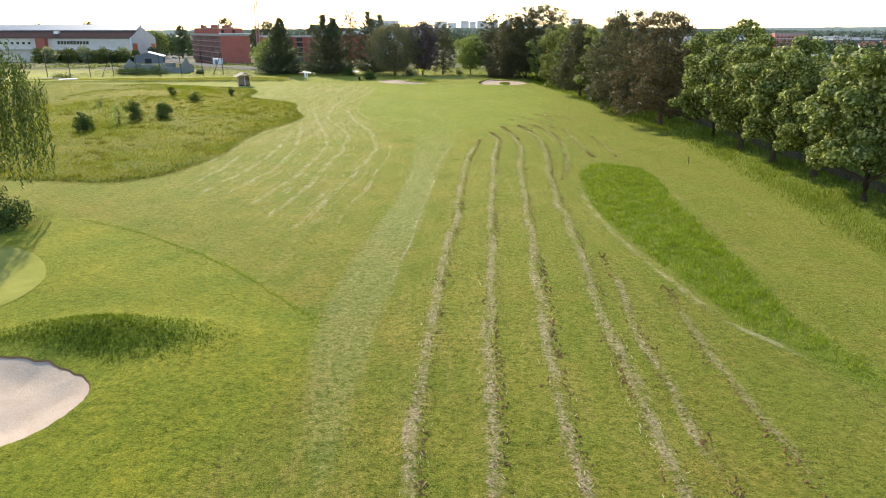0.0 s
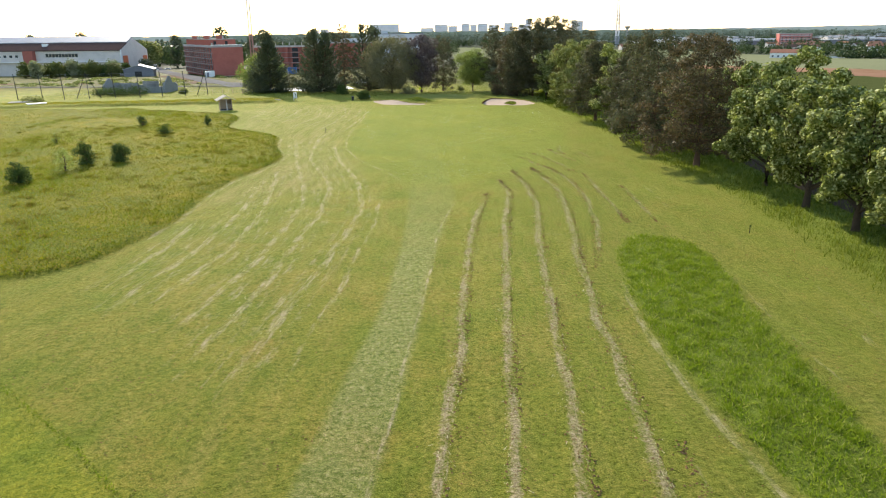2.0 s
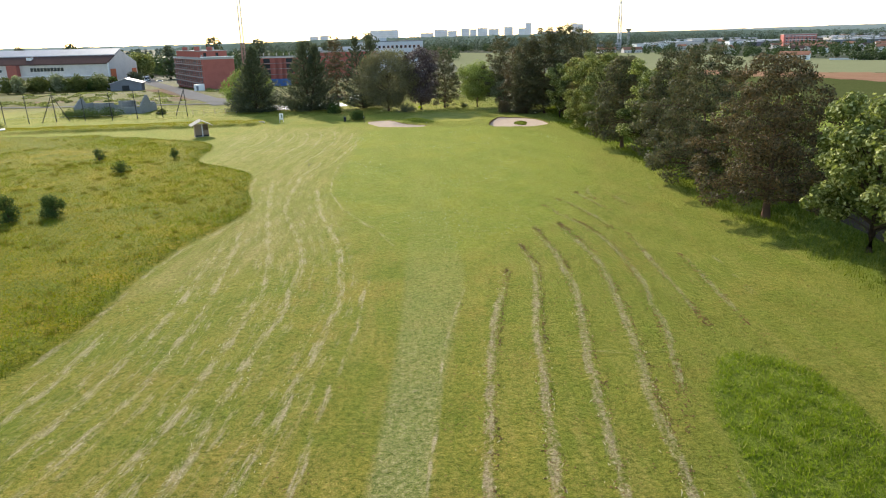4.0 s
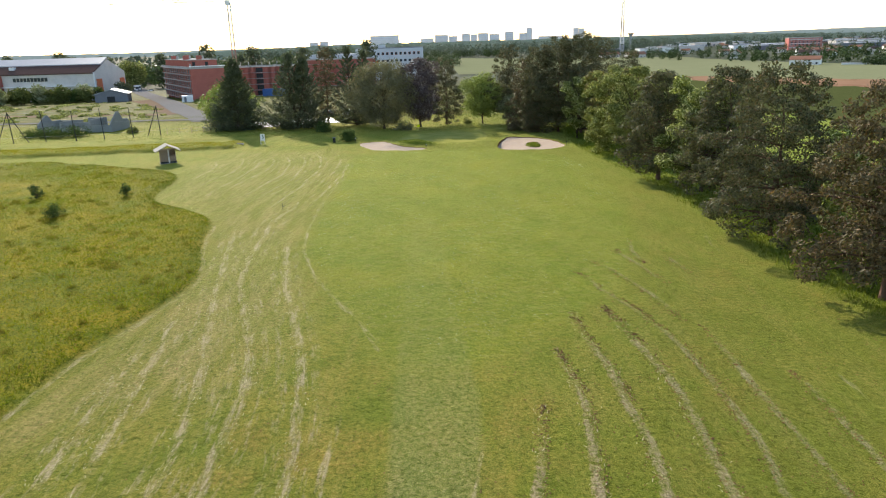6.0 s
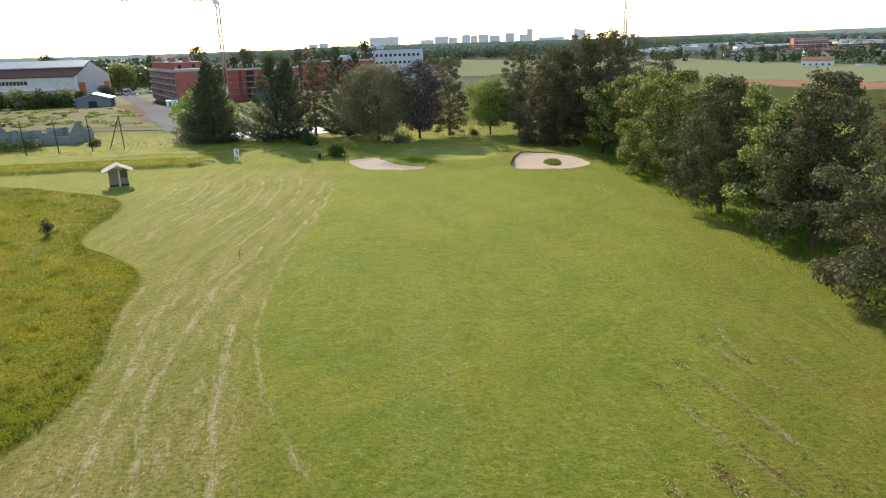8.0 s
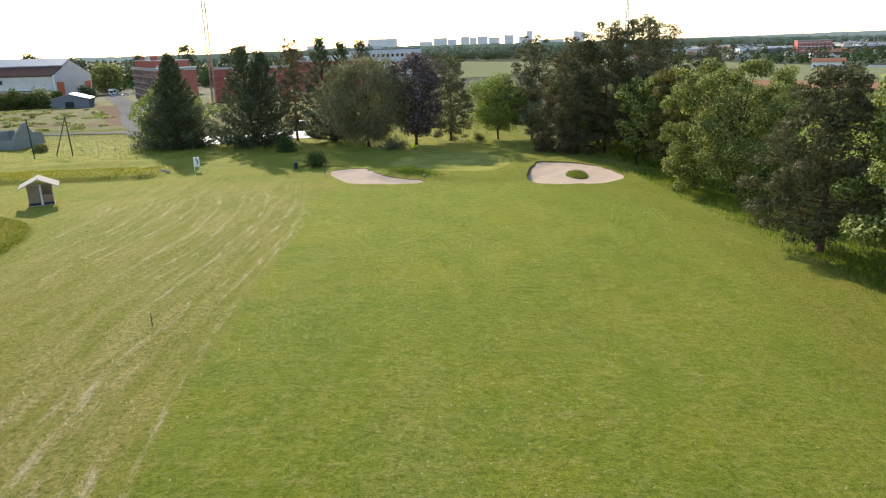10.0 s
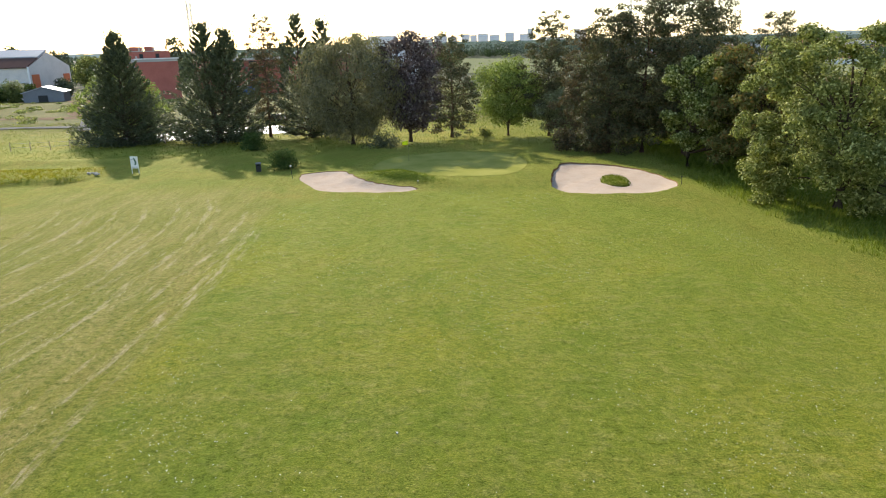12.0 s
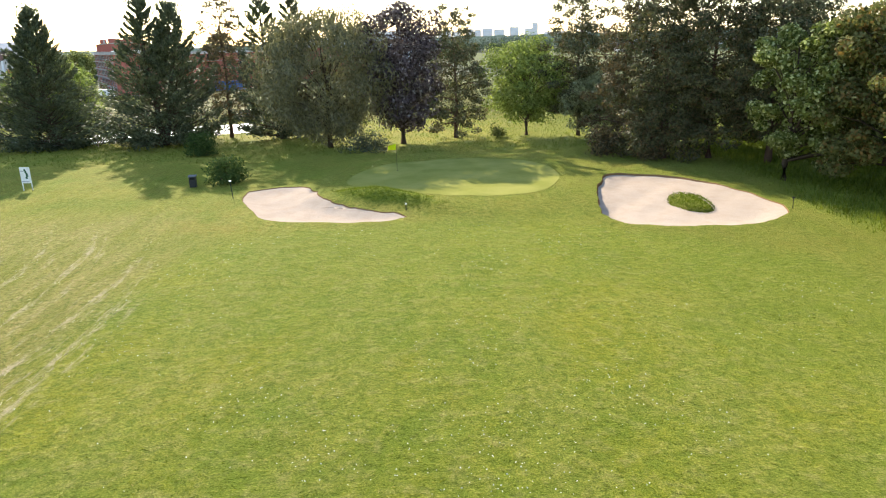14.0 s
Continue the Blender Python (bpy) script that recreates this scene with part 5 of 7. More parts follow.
broadleaf("chestnut_tree", 34.8, 65.4, "horse chestnut with a leaning trunk", LEAF_CHESTNUT, 11.4, 1.0, 4.4, 4.2, 38, 27300, 0.33, 0.2, n=75, size=1.12)
broadleaf("chestnut_tree", 34.2, 56.2, "large horse chestnut with dense green leaves", LEAF_CHESTNUT, 13.0, 1.0, 5.4, 5.0, 39, 31000, 0.36, 0.22, n=99, size=1.28)
broadleaf("chestnut_tree", 37.5, 42.0, "large horse chestnut with dense green leaves", LEAF_CHESTNUT, 13.0, 1.0, 5.4, 5.4, 40, 23400, 0.33, 0.2, n=84, size=1.28)


def willow(x, y, seed):
    rng = np.random.default_rng(seed)
    root = thing("willow_tree", x, y, float(grade(x, y)), "weeping willow with long hanging strands", "tree", "trees lining the hole")
    clumps = round_clumps(seed, 14.0, 7.5, 6.0, 6.0, 36, 1.6)
    vs, fs = wood(rng, 13.0, 0.4, clumps)
    part("trunk", fast_mesh("trunk", [tuple(v) for v in vs], fs, BARK, True), None, root)
    c, d = shell(rng, clumps, 6000, 0.4)
    strands, m_ = [], []
    for i in range(420):
        a, w = rng.uniform(0, math.tau), 6.4 * math.sqrt(rng.uniform(0.25, 1.0))
        top = 12.5 - 0.09 * w * w + rng.uniform(-0.8, 0.8)
        bottom = rng.uniform(1.8, 6.5)
        z = np.arange(bottom, max(top, bottom + 0.5), 0.16)
        drift = rng.normal(0, 0.012, (len(z), 2)).cumsum(0)
        strands.append(np.stack([w * math.cos(a) + drift[:, 0], w * math.sin(a) + drift[:, 1], z], 1))
    s = np.concatenate(strands)
    s = s + rng.normal(0, 0.06, s.shape)
    allc = np.concatenate([c, s])
    alld = np.concatenate([d, rng.normal(0, 1, s.shape)])
    v, f = cards(rng, allc, alld, 0.4, 0.1, 3.0, 0.6)
    part("crown", fast_mesh("crown", v, f, LEAF_WILLOW), None, root)


willow(-35.6, 53.0, 50)


def bush(x, y, h, w, leaf, seed, label, count=4600, name="bush", group="bushes in the rough", length=0.16, width=0.1, upright=False, n=16):
    clumps = round_clumps(seed, h, -0.45 * h, w, w, n, 0.42 * w if not upright else 0.3 * w)
    return tree(name, x, y, label, BARK, leaf, h, 0.05, clumps, count, length, width, seed, category="bush", group=group, share=0.3, fill=0.5)


bush(-46.9, 95.4, 2.7, 1.25, LEAF_BUSH, 60, "dark green young pine bush in tall grass")
bush(-45.4, 102.9, 2.9, 1.15, LEAF_YOUNG, 61, "pale green sapling in tall grass", 1600, "sapling")
bush(-44.9, 107.2, 3.0, 1.3, LEAF_BUSH, 62, "dark green young pine bush in tall grass")
bush(-41.3, 109.3, 2.4, 1.45, LEAF_BUSH, 63, "rounded dark green bush in tall grass")
bush(-45.0, 134.8, 1.6, 1.3, LEAF_BUSH, 64, "low rounded green bush in tall grass", 2000)
bush(-53.3, 146.3, 1.9, 0.95, LEAF_BUSH, 65, "small dark green bush in tall grass", 1600)
bush(-41.4, 146.2, 1.6, 0.75, LEAF_BUSH, 66, "small dark green bush in tall grass", 1200)
bush(-59.0, 127.2, 1.4, 0.6, LEAF_YOUNG, 67, "small pale sapling in tall grass", 500, "sapling")
bush(-72.8, 132.2, 3.4, 2.2, LEAF_HEDGE, 68, "wide olive-green bush in tall grass", 3000)
bush(-30.2, 48.4, 2.6, 2.2, LEAF_BUSH, 69, "dark green bush beside the putting green", 6000)
bush(-25.4, 211.0, 2.5, 1.75, LEAF_BUSH, 70, "clipped round dark bush under the trees", 4200, group="clipped bushes by the green", length=0.2, width=0.12, n=22)
bush(-18.2, 195.2, 2.4, 1.85, LEAF_BUSH, 71, "clipped round dark bush beside the bunker", 5200, group="clipped bushes by the green", length=0.2, width=0.12, n=22)
bush(-8.0, 211.2, 2.2, 2.6, LEAF_CEDAR, 72, "low spreading dark shrub under the copper beech", 3600, group="clipped bushes by the green", length=0.2, width=0.12)
bush(6.4, 218.5, 1.3, 1.2, LEAF_HEDGE, 73, "low green shrub in long grass", 1200, length=0.2, width=0.12)

# ---- roads, fields ----
def strip(name, line, width, material, label, lift=0.06, gap=4.0):
    c = along(line, gap)
    d = np.gradient(c, axis=0)
    d /= np.linalg.norm(d, axis=1, keepdims=True)
    nrm = np.column_stack([-d[:, 1], d[:, 0]])
    ks = np.linspace(-0.5, 0.5, 5)
    xy = (c[:, None, :] + nrm[:, None, :] * ks[None, :, None] * width).reshape(-1, 2)
    z = land(xy[:, 0], xy[:, 1]) + lift
    f = []
    for i in range(len(c) - 1):
        for k in range(4):
            a = i * 5 + k
            f.append((a, a + 1, a + 6, a + 5))
    return tagged(new(name, fast_mesh(name, np.column_stack([xy, z]), f, material, True)), label, "road", kind="structure")


def drape(name, outline, material, label, lift, step_m=14.0):
    """A field laid on the land: a clipped grid."""
    o = np.array(outline, dtype=float)
    xs, ys = np.arange(o[:, 0].min(), o[:, 0].max() + step_m, step_m), np.arange(o[:, 1].min(), o[:, 1].max() + step_m, step_m)
    gx, gy = np.meshgrid(xs, ys)
    d = inside_by(list(map(tuple, outline)), gx.ravel(), gy.ravel()) > 0
    z = land(gx.ravel(), gy.ravel()) + lift
    n = len(xs)
    i = (np.arange(len(ys) - 1)[:, None] * n + np.arange(n - 1)[None, :]).ravel()
    q = np.stack([i, i + 1, i + n + 1, i + n], 1)
    q = q[d[q].sum(1) >= 2]
    return tagged(new(name, fast_mesh(name, np.column_stack([gx.ravel(), gy.ravel(), z]), q, material, True)), label, "field", kind="structure")


CROP = plain("young_crop", (0.18, 0.19, 0.105), 0.9, vary=0.12, scale=0.05, relief=0.0, dirt=(0.205, 0.21, 0.12))
PLOUGHED = plain("ploughed_soil", (0.25, 0.15, 0.095), 0.95, vary=0.15, scale=0.1, relief=0.0, dirt=(0.17, 0.09, 0.05))
SCRUB = plain("scrub_soil", (0.075, 0.085, 0.03), 0.95, vary=0.4, scale=0.5, relief=0.0, dirt=(0.05, 0.065, 0.02))
strip("road", [(-60.5, 244), (-66, 257), (-85, 297), (-125.5, 390), (-165, 470), (-212, 566), (-240, 640)], 9.5, ASPHALT, "grey service road past the building site", 0.10)
strip("road_side", [(-58, 247), (-74, 250.5), (-100, 250), (-170, 262)], 3.4, ASPHALT, "narrow grey lane behind the fence", 0.14)
strip("track_gravel", [(-70, 275), (-100, 318), (-112, 352), (-150, 420)], 12.0, GRAVEL, "pale gravel verge beside the road", 0.05)
strip("track_dirt", [(-82, 280), (-103, 289), (-125, 293), (-160, 306), (-210, 322)], 12.0, GRAVEL, "pale bare earth behind the fence", 0.05)
strip("path_earth", [(38.5, 20), (38.2, 60), (38.6, 90), (39.5, 130), (40, 175), (40, 215)], 2.6, PATH_SOIL, "worn earth path behind the trees", 0.05)
drape("field_crop", [(18, 690), (36, 1600), (130, 1430), (292, 1247), (357, 1167), (345, 790), (345, 640), (460, 380), (215, 372), (190, 405), (160, 515), (70, 800)], CROP, "broad green field of young crop", 0.35)
drape("field_ploughed", [(160, 512), (190, 404), (215, 370), (330, 240), (260, 190), (157, 328), (137, 449)], PLOUGHED, "ploughed red-brown field", 0.5, 7.0)
drape("field_scrub", [(137, 449), (157, 328), (260, 190), (90, 170), (72, 330), (85, 440)], SCRUB, "strip of dark scrub beside the field", 0.5, 6.0)


def at_land(x, y):
    d = max(0.0, y - 238, x - 60, -x - 130)
    return -20 * (1 - math.exp(-0.0019 * d)) * min(1.0, d / 60)


# ---- buildings ----
def grid_windows(root, face_y, x0, x1, z0, storeys, storey, count, w, h, deep=0.25, name="window", frame=None):
    """Windows set into a wall at local y = face_y, facing -y."""
    for s in range(storeys):
        for i in range(count):
            cx, cz = x0 + (x1 - x0) * (i + 0.5) / count, z0 + s * storey
            win = part(name, boxes((cx - w / 2 - 0.12, cx + w / 2 + 0.12, face_y - 0.06, face_y + 0.05, cz - 0.12, cz + h + 0.12)), frame or WHITE, root)
            part("pane", boxes((cx - w / 2, cx + w / 2, face_y - 0.10, face_y - 0.061, cz, cz + h)), GLASS, win, "dark glass")


def prism(x0, x1, y0, y1, z0, z1, over=0.5, thick=0.35, ridge_along="x"):
    """Two sloping roof slabs with a ridge, as one bmesh."""
    bm = bmesh.new()
    if ridge_along == "x":
        ym = (y0 + y1) / 2
        for sgn, ye in ((-1, y0 - over), (1, y1 + over)):
            a = [(x0 - over, ye, z0), (x1 + over, ye, z0), (x1 + over, ym, z1), (x0 - over, ym, z1)]
            lo = [bm.verts.new(p) for p in a]
            hi = [bm.verts.new((p[0], p[1], p[2] + thick)) for p in a]
            bm.faces.new(lo)
            bm.faces.new(hi)
            for i in range(4):
                j = (i + 1) % 4
                bm.faces.new((lo[i], lo[j], hi[j], hi[i]))
    else:
        xm = (x0 + x1) / 2
        for xe in (x0 - over, x1 + over):
            a = [(xe, y0 - over, z0), (xe, y1 + over, z0), (xm, y1 + over, z1), (xm, y0 - over, z1)]
            lo = [bm.verts.new(p) for p in a]
            hi = [bm.verts.new((p[0], p[1], p[2] + thick)) for p in a]
            bm.faces.new(lo)
            bm.faces.new(hi)
            for i in range(4):
                j = (i + 1) % 4
                bm.faces.new((lo[i], lo[j], hi[j], hi[i]))
    return bm


def gabled_body(x0, x1, y0, y1, z0, eave, ridge, ridge_along="x"):
    bm = bmesh.new()
    if ridge_along == "x":
        prof = [(y0, z0), (y1, z0), (y1, eave), ((y0 + y1) / 2, ridge), (y0, eave)]
        a = [bm.verts.new((x0, p, q)) for p, q in prof]
        b = [bm.verts.new((x1, p, q)) for p, q in prof]
    else:
        prof = [(x0, z0), (x1, z0), (x1, eave), ((x0 + x1) / 2, ridge), (x0, eave)]
        a = [bm.verts.new((p, y0, q)) for p, q in prof]
        b = [bm.verts.new((p, y1, q)) for p, q in prof]
    bm.faces.new(a)
    bm.faces.new(b[::-1])
    for i in range(5):
        j = (i + 1) % 5
        bm.faces.new((a[i], a[j], b[j], b[i]))
    return bm


def factory(x, y, z, turn):
    """Long hall: local x runs along the front to the left end, the front faces -y."""
    root = thing("factory_hall", x, y, z, "long pale factory hall with a brown and grey roof", "factory", turn=turn)
    w, d, e, r = 110.0, 31.0, 9.0, 15.6
    part("wall", gabled_body(-w, 0, 0, d, -9, e, r), PLASTER, root)

    def slope(u):
        return -0.6 + (d / 2 + 0.6) * u, e - 0.1 + (r + 0.5 - e) * u

    def slab(u0, u1, thick):
        bm = bmesh.new()
        (ya, za), (yb, zb) = slope(u0), slope(u1)
        q = [(-w - 1, ya, za), (0.0, ya, za), (0.0, yb, zb), (-w - 1, yb, zb)]
        lo, hi = [bm.verts.new(p) for p in q], [bm.verts.new((p[0], p[1], p[2] + thick)) for p in q]
        bm.faces.new(lo)
        bm.faces.new(hi)
        for i in range(4):
            j = (i + 1) % 4
            bm.faces.new((lo[i], lo[j], hi[j], hi[i]))
        return bm

    part("lower_roof", slab(0, 0.55, 0.5), ROOF_BROWN, root, "dark brown roof band")
    part("upper_roof", slab(0.552, 1.0, 0.9), ROOF_GREY, root, "light grey sheet roof")
    part("back_roof", slab(1.0, 1.001, 0.2), ROOF_GREY, root)
    part("gable_trim", boxes((0.02, 0.5, -0.5, 0.2, 0, e + 0.5)), WHITE, root, "white corner trim")
    for y0, y1, z1 in ((2, 7, 6.0), (25, 29.5, 5.5)):
        part("door_panel", boxes((0.02, 0.35, y0, y1, -5, z1)), ORANGE, root, "orange sheet panel")
    part("canopy", boxes((-w, -2, -2.0, -0.02, 2.6, 3.0)), WHITE, root, "white canopy along the front")
    part("stair_tower", boxes((-58, -52, -3.0, -0.05, -5, 9.0)), RED_BRICK, root, "red brick stair tower")
    part("chimney", boxes((-50, -47, 4, 6, 10, 13.0)), WHITE, root, "white roof box")
    grid_windows(root, -0.05, -46, -26, 5.6, 1, 3, 10, 1.4, 1.7, frame=DARK_METAL)
    grid_windows(root, -0.05, -106, -62, 5.4, 1, 3, 12, 1.8, 1.4)
    grid_windows(root, -0.05, -50, -4, -1.5, 1, 3, 14, 2.0, 2.4, frame=GREY_WALL)
    return root


factory(-182, 440, -1.5, -6)


def shed(x, y, turn):
    root = thing("garage_shed", x, y, at_land(x, y), "low grey shed with a pale pitched roof", "shed", turn=turn)
    part("wall", gabled_body(0, 15, 0, 12, -1.5, 3.7, 5.7, "y"), GREY_WALL, root)
    part("roof", prism(0, 15, 0, 12, 3.5, 5.8, 0.6, 0.3, "y"), ROOF_GREY, root, "pale sheet roof")
    part("door", boxes((5.5, 9, -0.12, -0.02, 0, 2.6)), DARK_METAL, root, "dark door")


shed(-168, 408, 15)


def site_block(x, y, turn, w, d, storeys, label, open_front=False, solid_end=True):
    """A block of flats under construction: clay-block walls between concrete floors."""
    z = at_land(x, y)
    root = thing("apartment_building", x, y, z, label, "building", "flats under construction", turn=turn)
    sh_ = 2.9
    h = storeys * sh_
    part("core", boxes((1.2, w - 1.2, 1.2, d - 1.2, -3, h)), RED_BRICK, root)
    for s in range(storeys + 1):
        part("floor_slab", boxes((-0.25, w + 0.25, -0.25, d + 0.25, s * sh_ - 0.07, s * sh_ + 0.07)), CONCRETE, root, "grey concrete floor slab")
    for s in range(storeys):
        zz = s * sh_ + 0.16
        top = (s + 1) * sh_ - 0.16
        # front piers with openings between them
        n = max(3, int(w / 3.2))
        if solid_end and not open_front:
            part("wall_panel", boxes((0, w, -0.32, 0.4, zz - 0.3 if s else zz, top + 0.02)), RED_BRICK, root)
        else:
            for i in range(n):
                a = w * i / n
                part("wall_panel", boxes((a, a + w / n * (0.62 if i % 3 else 0.95), 0, 0.4, zz, top)), RED_BRICK, root)
        m_ = max(4, int(d / 4.5))
        for i in range(m_):
            a = 0.41 + (d - 0.82) * i / m_
            part("wall_panel", boxes((0, 0.4, a, a + (d - 0.82) / m_ * (0.6 if i % 2 else 0.92), zz, top)), RED_BRICK, root)
            part("wall_panel", boxes((w - 0.4, w, a, a + (d - 0.82) / m_ * (0.45 if i % 2 else 0.8), zz, top)), RED_BRICK, root)
    part("parapet", boxes((0, w, 0, 0.3, h + 0.16, h + 0.9), (0, 0.3, 0.3, d, h + 0.16, h + 0.9), (w - 0.3, w, 0.3, d, h + 0.16, h + 0.9)), CONCRETE, root)
    return root


def scaffold(x, y, turn, length, h):
    root = thing("scaffold", x, y, at_land(x, y), "steel scaffolding against a red wall", "scaffold", turn=turn)
    n = int(length / 3)
    for i in range(0, n + 1, 2):
        part("upright", rod(bmesh.new(), (i * 3, 0, -2), (i * 3, 0, h), 0.05), STEEL, root)
    for k in range(1, int(h / 2.9) + 1):
        part("deck", boxes((0, n * 3, 0.1, 1.1, k * 2.9 - 0.1, k * 2.9)), CONCRETE, root)
        part("rail", rod(bmesh.new(), (0, 0, k * 2.9 + 1), (n * 3, 0, k * 2.9 + 1), 0.035), STEEL, root)


first = site_block(-115.5, 395, 30, 15.5, 74, 5, "red clay-block flats under construction with scaffolding")
part("top_storey", boxes((0.8, 14.6, 9, 66, 14.7, 18.2)), RED_BRICK, first)
part("top_slab", boxes((0.4, 15.0, 8.5, 66.5, 18.22, 18.5)), CONCRETE, first)
part("front_coping", boxes((-0.4, 15.9, -0.4, 0.6, 15.42, 15.75)), WHITE, first, "pale wall top")
for bx in (3.0, 9.0):
    part("opening", boxes((bx, bx + 1.4, 8.9, 8.98, 15.2, 17.4)), DARK_METAL, first, "dark open window")
for s in range(5):
    for i in range(13):
        a = 3.0 + 5.4 * i
        part("opening", boxes((-0.10, -0.02, a, a + (3.4, 2.2, 2.8)[(i + s) % 3], s * 2.9 + 0.4, s * 2.9 + 2.45)), DARK_METAL, first, "dark open bay")
for i in range(12):
    a = 4.0 + 5.0 * i
    part("wall_stub", boxes((1.0 + (i % 3) * 4.2, 1.4 + (i % 3) * 4.2 + (i % 2) * 2.2, a, a + 0.4 + 1.5 * ((i + 1) % 2), 18.51 if 8.6 < a < 64 else 15.43, 20.2 if 8.6 < a < 64 else 16.6)), RED_BRICK if i % 2 else CONCRETE, first)
top = site_block(-104, 432, 8, 34, 15, 5, "red clay-block flats with open balconies", True)
for bx in (9.5, 21.5):
    for s in range(5):
        part("balcony_recess", boxes((bx, bx + 3.4, -0.06, -0.01, s * 2.9 + 0.35, s * 2.9 + 2.5)), DARK_METAL, top, "dark open window")
        part("balcony", boxes((bx - 0.3, bx + 3.7, -1.5, -0.08, s * 2.9 - 0.08, s * 2.9 + 0.14)), CONCRETE, top, "pale concrete balcony")
for i in range(9):
    part("roof_prop", boxes((1.5 + i * 3.6, 1.9 + i * 3.6, 3 + (i % 3) * 3.5, 3.4 + (i % 3) * 3.5, 15.5, 16.9)), CONCRETE, top)
third = site_block(-90, 556, 3, 46, 15, 6, "long red clay-block flats with a concrete roof", True)
scaffold(-116.8, 397, 120, 66, 15)
part_site = thing("site_cabin", -116.5, 382, at_land(-116.5, 382), "white site cabin beside the road", "cabin", turn=20)
part("body", boxes((0, 4.8, 0, 2.4, 0, 2.9)), WHITE, part_site)
part("door", boxes((1, 2, -0.05, -0.01, 0.1, 2.3)), GREY_WALL, part_site)
blue = thing("blue_tarpaulin_stack", -90, 424, at_land(-90, 424), "blue tarpaulin over stacked materials", "stack")
part("cover", boxes((0, 11, 0, 3, 0, 3.6)), BLUE_PAINT, blue)


def offices(x, y):
    root = thing("office_building", x, y, at_land(x, y), "long white office building with a window band", "building", turn=4)
    w, d, h = 96, 18, 24.5
    part("wall", boxes((42, w, 0, d, -2, h)), OFFICE_WHITE, root)
    part("low_wing", boxes((0, 41.9, 2, d, -2, h - 3.2)), OFFICE_WHITE, root)
    part("parapet", boxes((41.8, w + 0.2, -0.2, d + 0.2, h + 0.01, h + 0.6)), GREY_WALL, root)
    part("plant_room", boxes((52, 66, 4, 14, h + 0.62, h + 3.0)), OFFICE_WHITE, root)
    part("orange_band", boxes((40, 60, -0.2, -0.02, 13.6, 15.2)), ORANGE, root, "red cladding band")
    grid_windows(root, -0.1, 44, 94, 19.5, 1, 3, 14, 1.7, 1.9, frame=ORANGE)
    grid_windows(root, -0.1, 44, 94, 14.2, 1, 3, 14, 1.8, 1.6, frame=GREY_WALL)


offices(-108, 640)


# tower crane
def lattice(bm, a, b, half, bay, r):
    a, b = Vector(a), Vector(b)
    q = (b - a).to_track_quat("Z", "Y").to_matrix()
    ln = (b - a).length
    corner = [q @ Vector((sx * half, sy * half, 0)) for sx, sy in ((-1, -1), (1, -1), (1, 1), (-1, 1))]
    d = (b - a).normalized()
    for c in corner:
        rod(bm, a + c, b + c, r, sides=4)
    n = max(1, int(ln / bay))
    for i in range(n):
        p, s = a + d * (ln * i / n), a + d * (ln * (i + 1) / n)
        for k in range(4):
            c0, c1 = corner[k], corner[(k + 1) % 4]
            rod(bm, p + c0, s + c1, r * 0.6, sides=3)
            rod(bm, p + c0, p + c1, r * 0.6, sides=3)
    return bm


cz = at_land(-103, 426)
crane = thing("tower_crane", -103, 426, cz, "tower crane with an orange mast above the building site", "crane")
part("mast_foot", lattice(bmesh.new(), (0, 0, 0), (0, 0, 24), 0.8, 2.4, 0.16), CRANE_PAINT, crane, "orange lattice mast")
part("mast_top", lattice(bmesh.new(), (0, 0, 24.2), (0, 0, 46), 0.75, 2.4, 0.17), CRANE_GREY, crane, "grey lattice mast")
part("jib", lattice(bmesh.new(), (0.5, 0, 47), (-62, 6, 47.5), 0.6, 2.6, 0.15), CRANE_GREY, crane)
part("cab", boxes((-1.4, 0.8, -2.2, -0.9, 44.5, 46.8)), WHITE, crane)

# radio mast
rm = thing("radio_mast", 345, 1439, at_land(345, 1439), "tall grey lattice radio mast with antennas", "mast")
for i in range(6):
    z0, z1 = i * 21.0, (i + 1) * 21.0 - 0.3
    part("section", lattice(bmesh.new(), (0, 0, z0), (0, 0, z1), 3.2 - i * 0.45, 6.0, 0.7 - i * 0.06), MAST_GREY if i % 2 else CRANE_GREY, rm)
for z0 in (40, 62, 75):
    part("antenna", rod(bmesh.new(), (-3.5, -3.5, z0), (-3.5, -3.5, z0 + 7), 0.9), WHITE, rm)
wt = thing("water_tower", 520, 2050, at_land(520, 2050), "distant mushroom-shaped water tower", "water tower")
part("stem", rod(bmesh.new(), (0, 0, 0), (0, 0, 34), 3.2, 3.0, 10), CONCRETE, wt)
part("bowl", rod(bmesh.new(), (0, 0, 34), (0, 0, 42), 4.0, 9.0, 12), CONCRETE, wt)


# window bands kept close to the wall tone: haze put into the colour
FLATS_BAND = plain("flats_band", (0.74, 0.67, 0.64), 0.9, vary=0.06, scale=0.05)


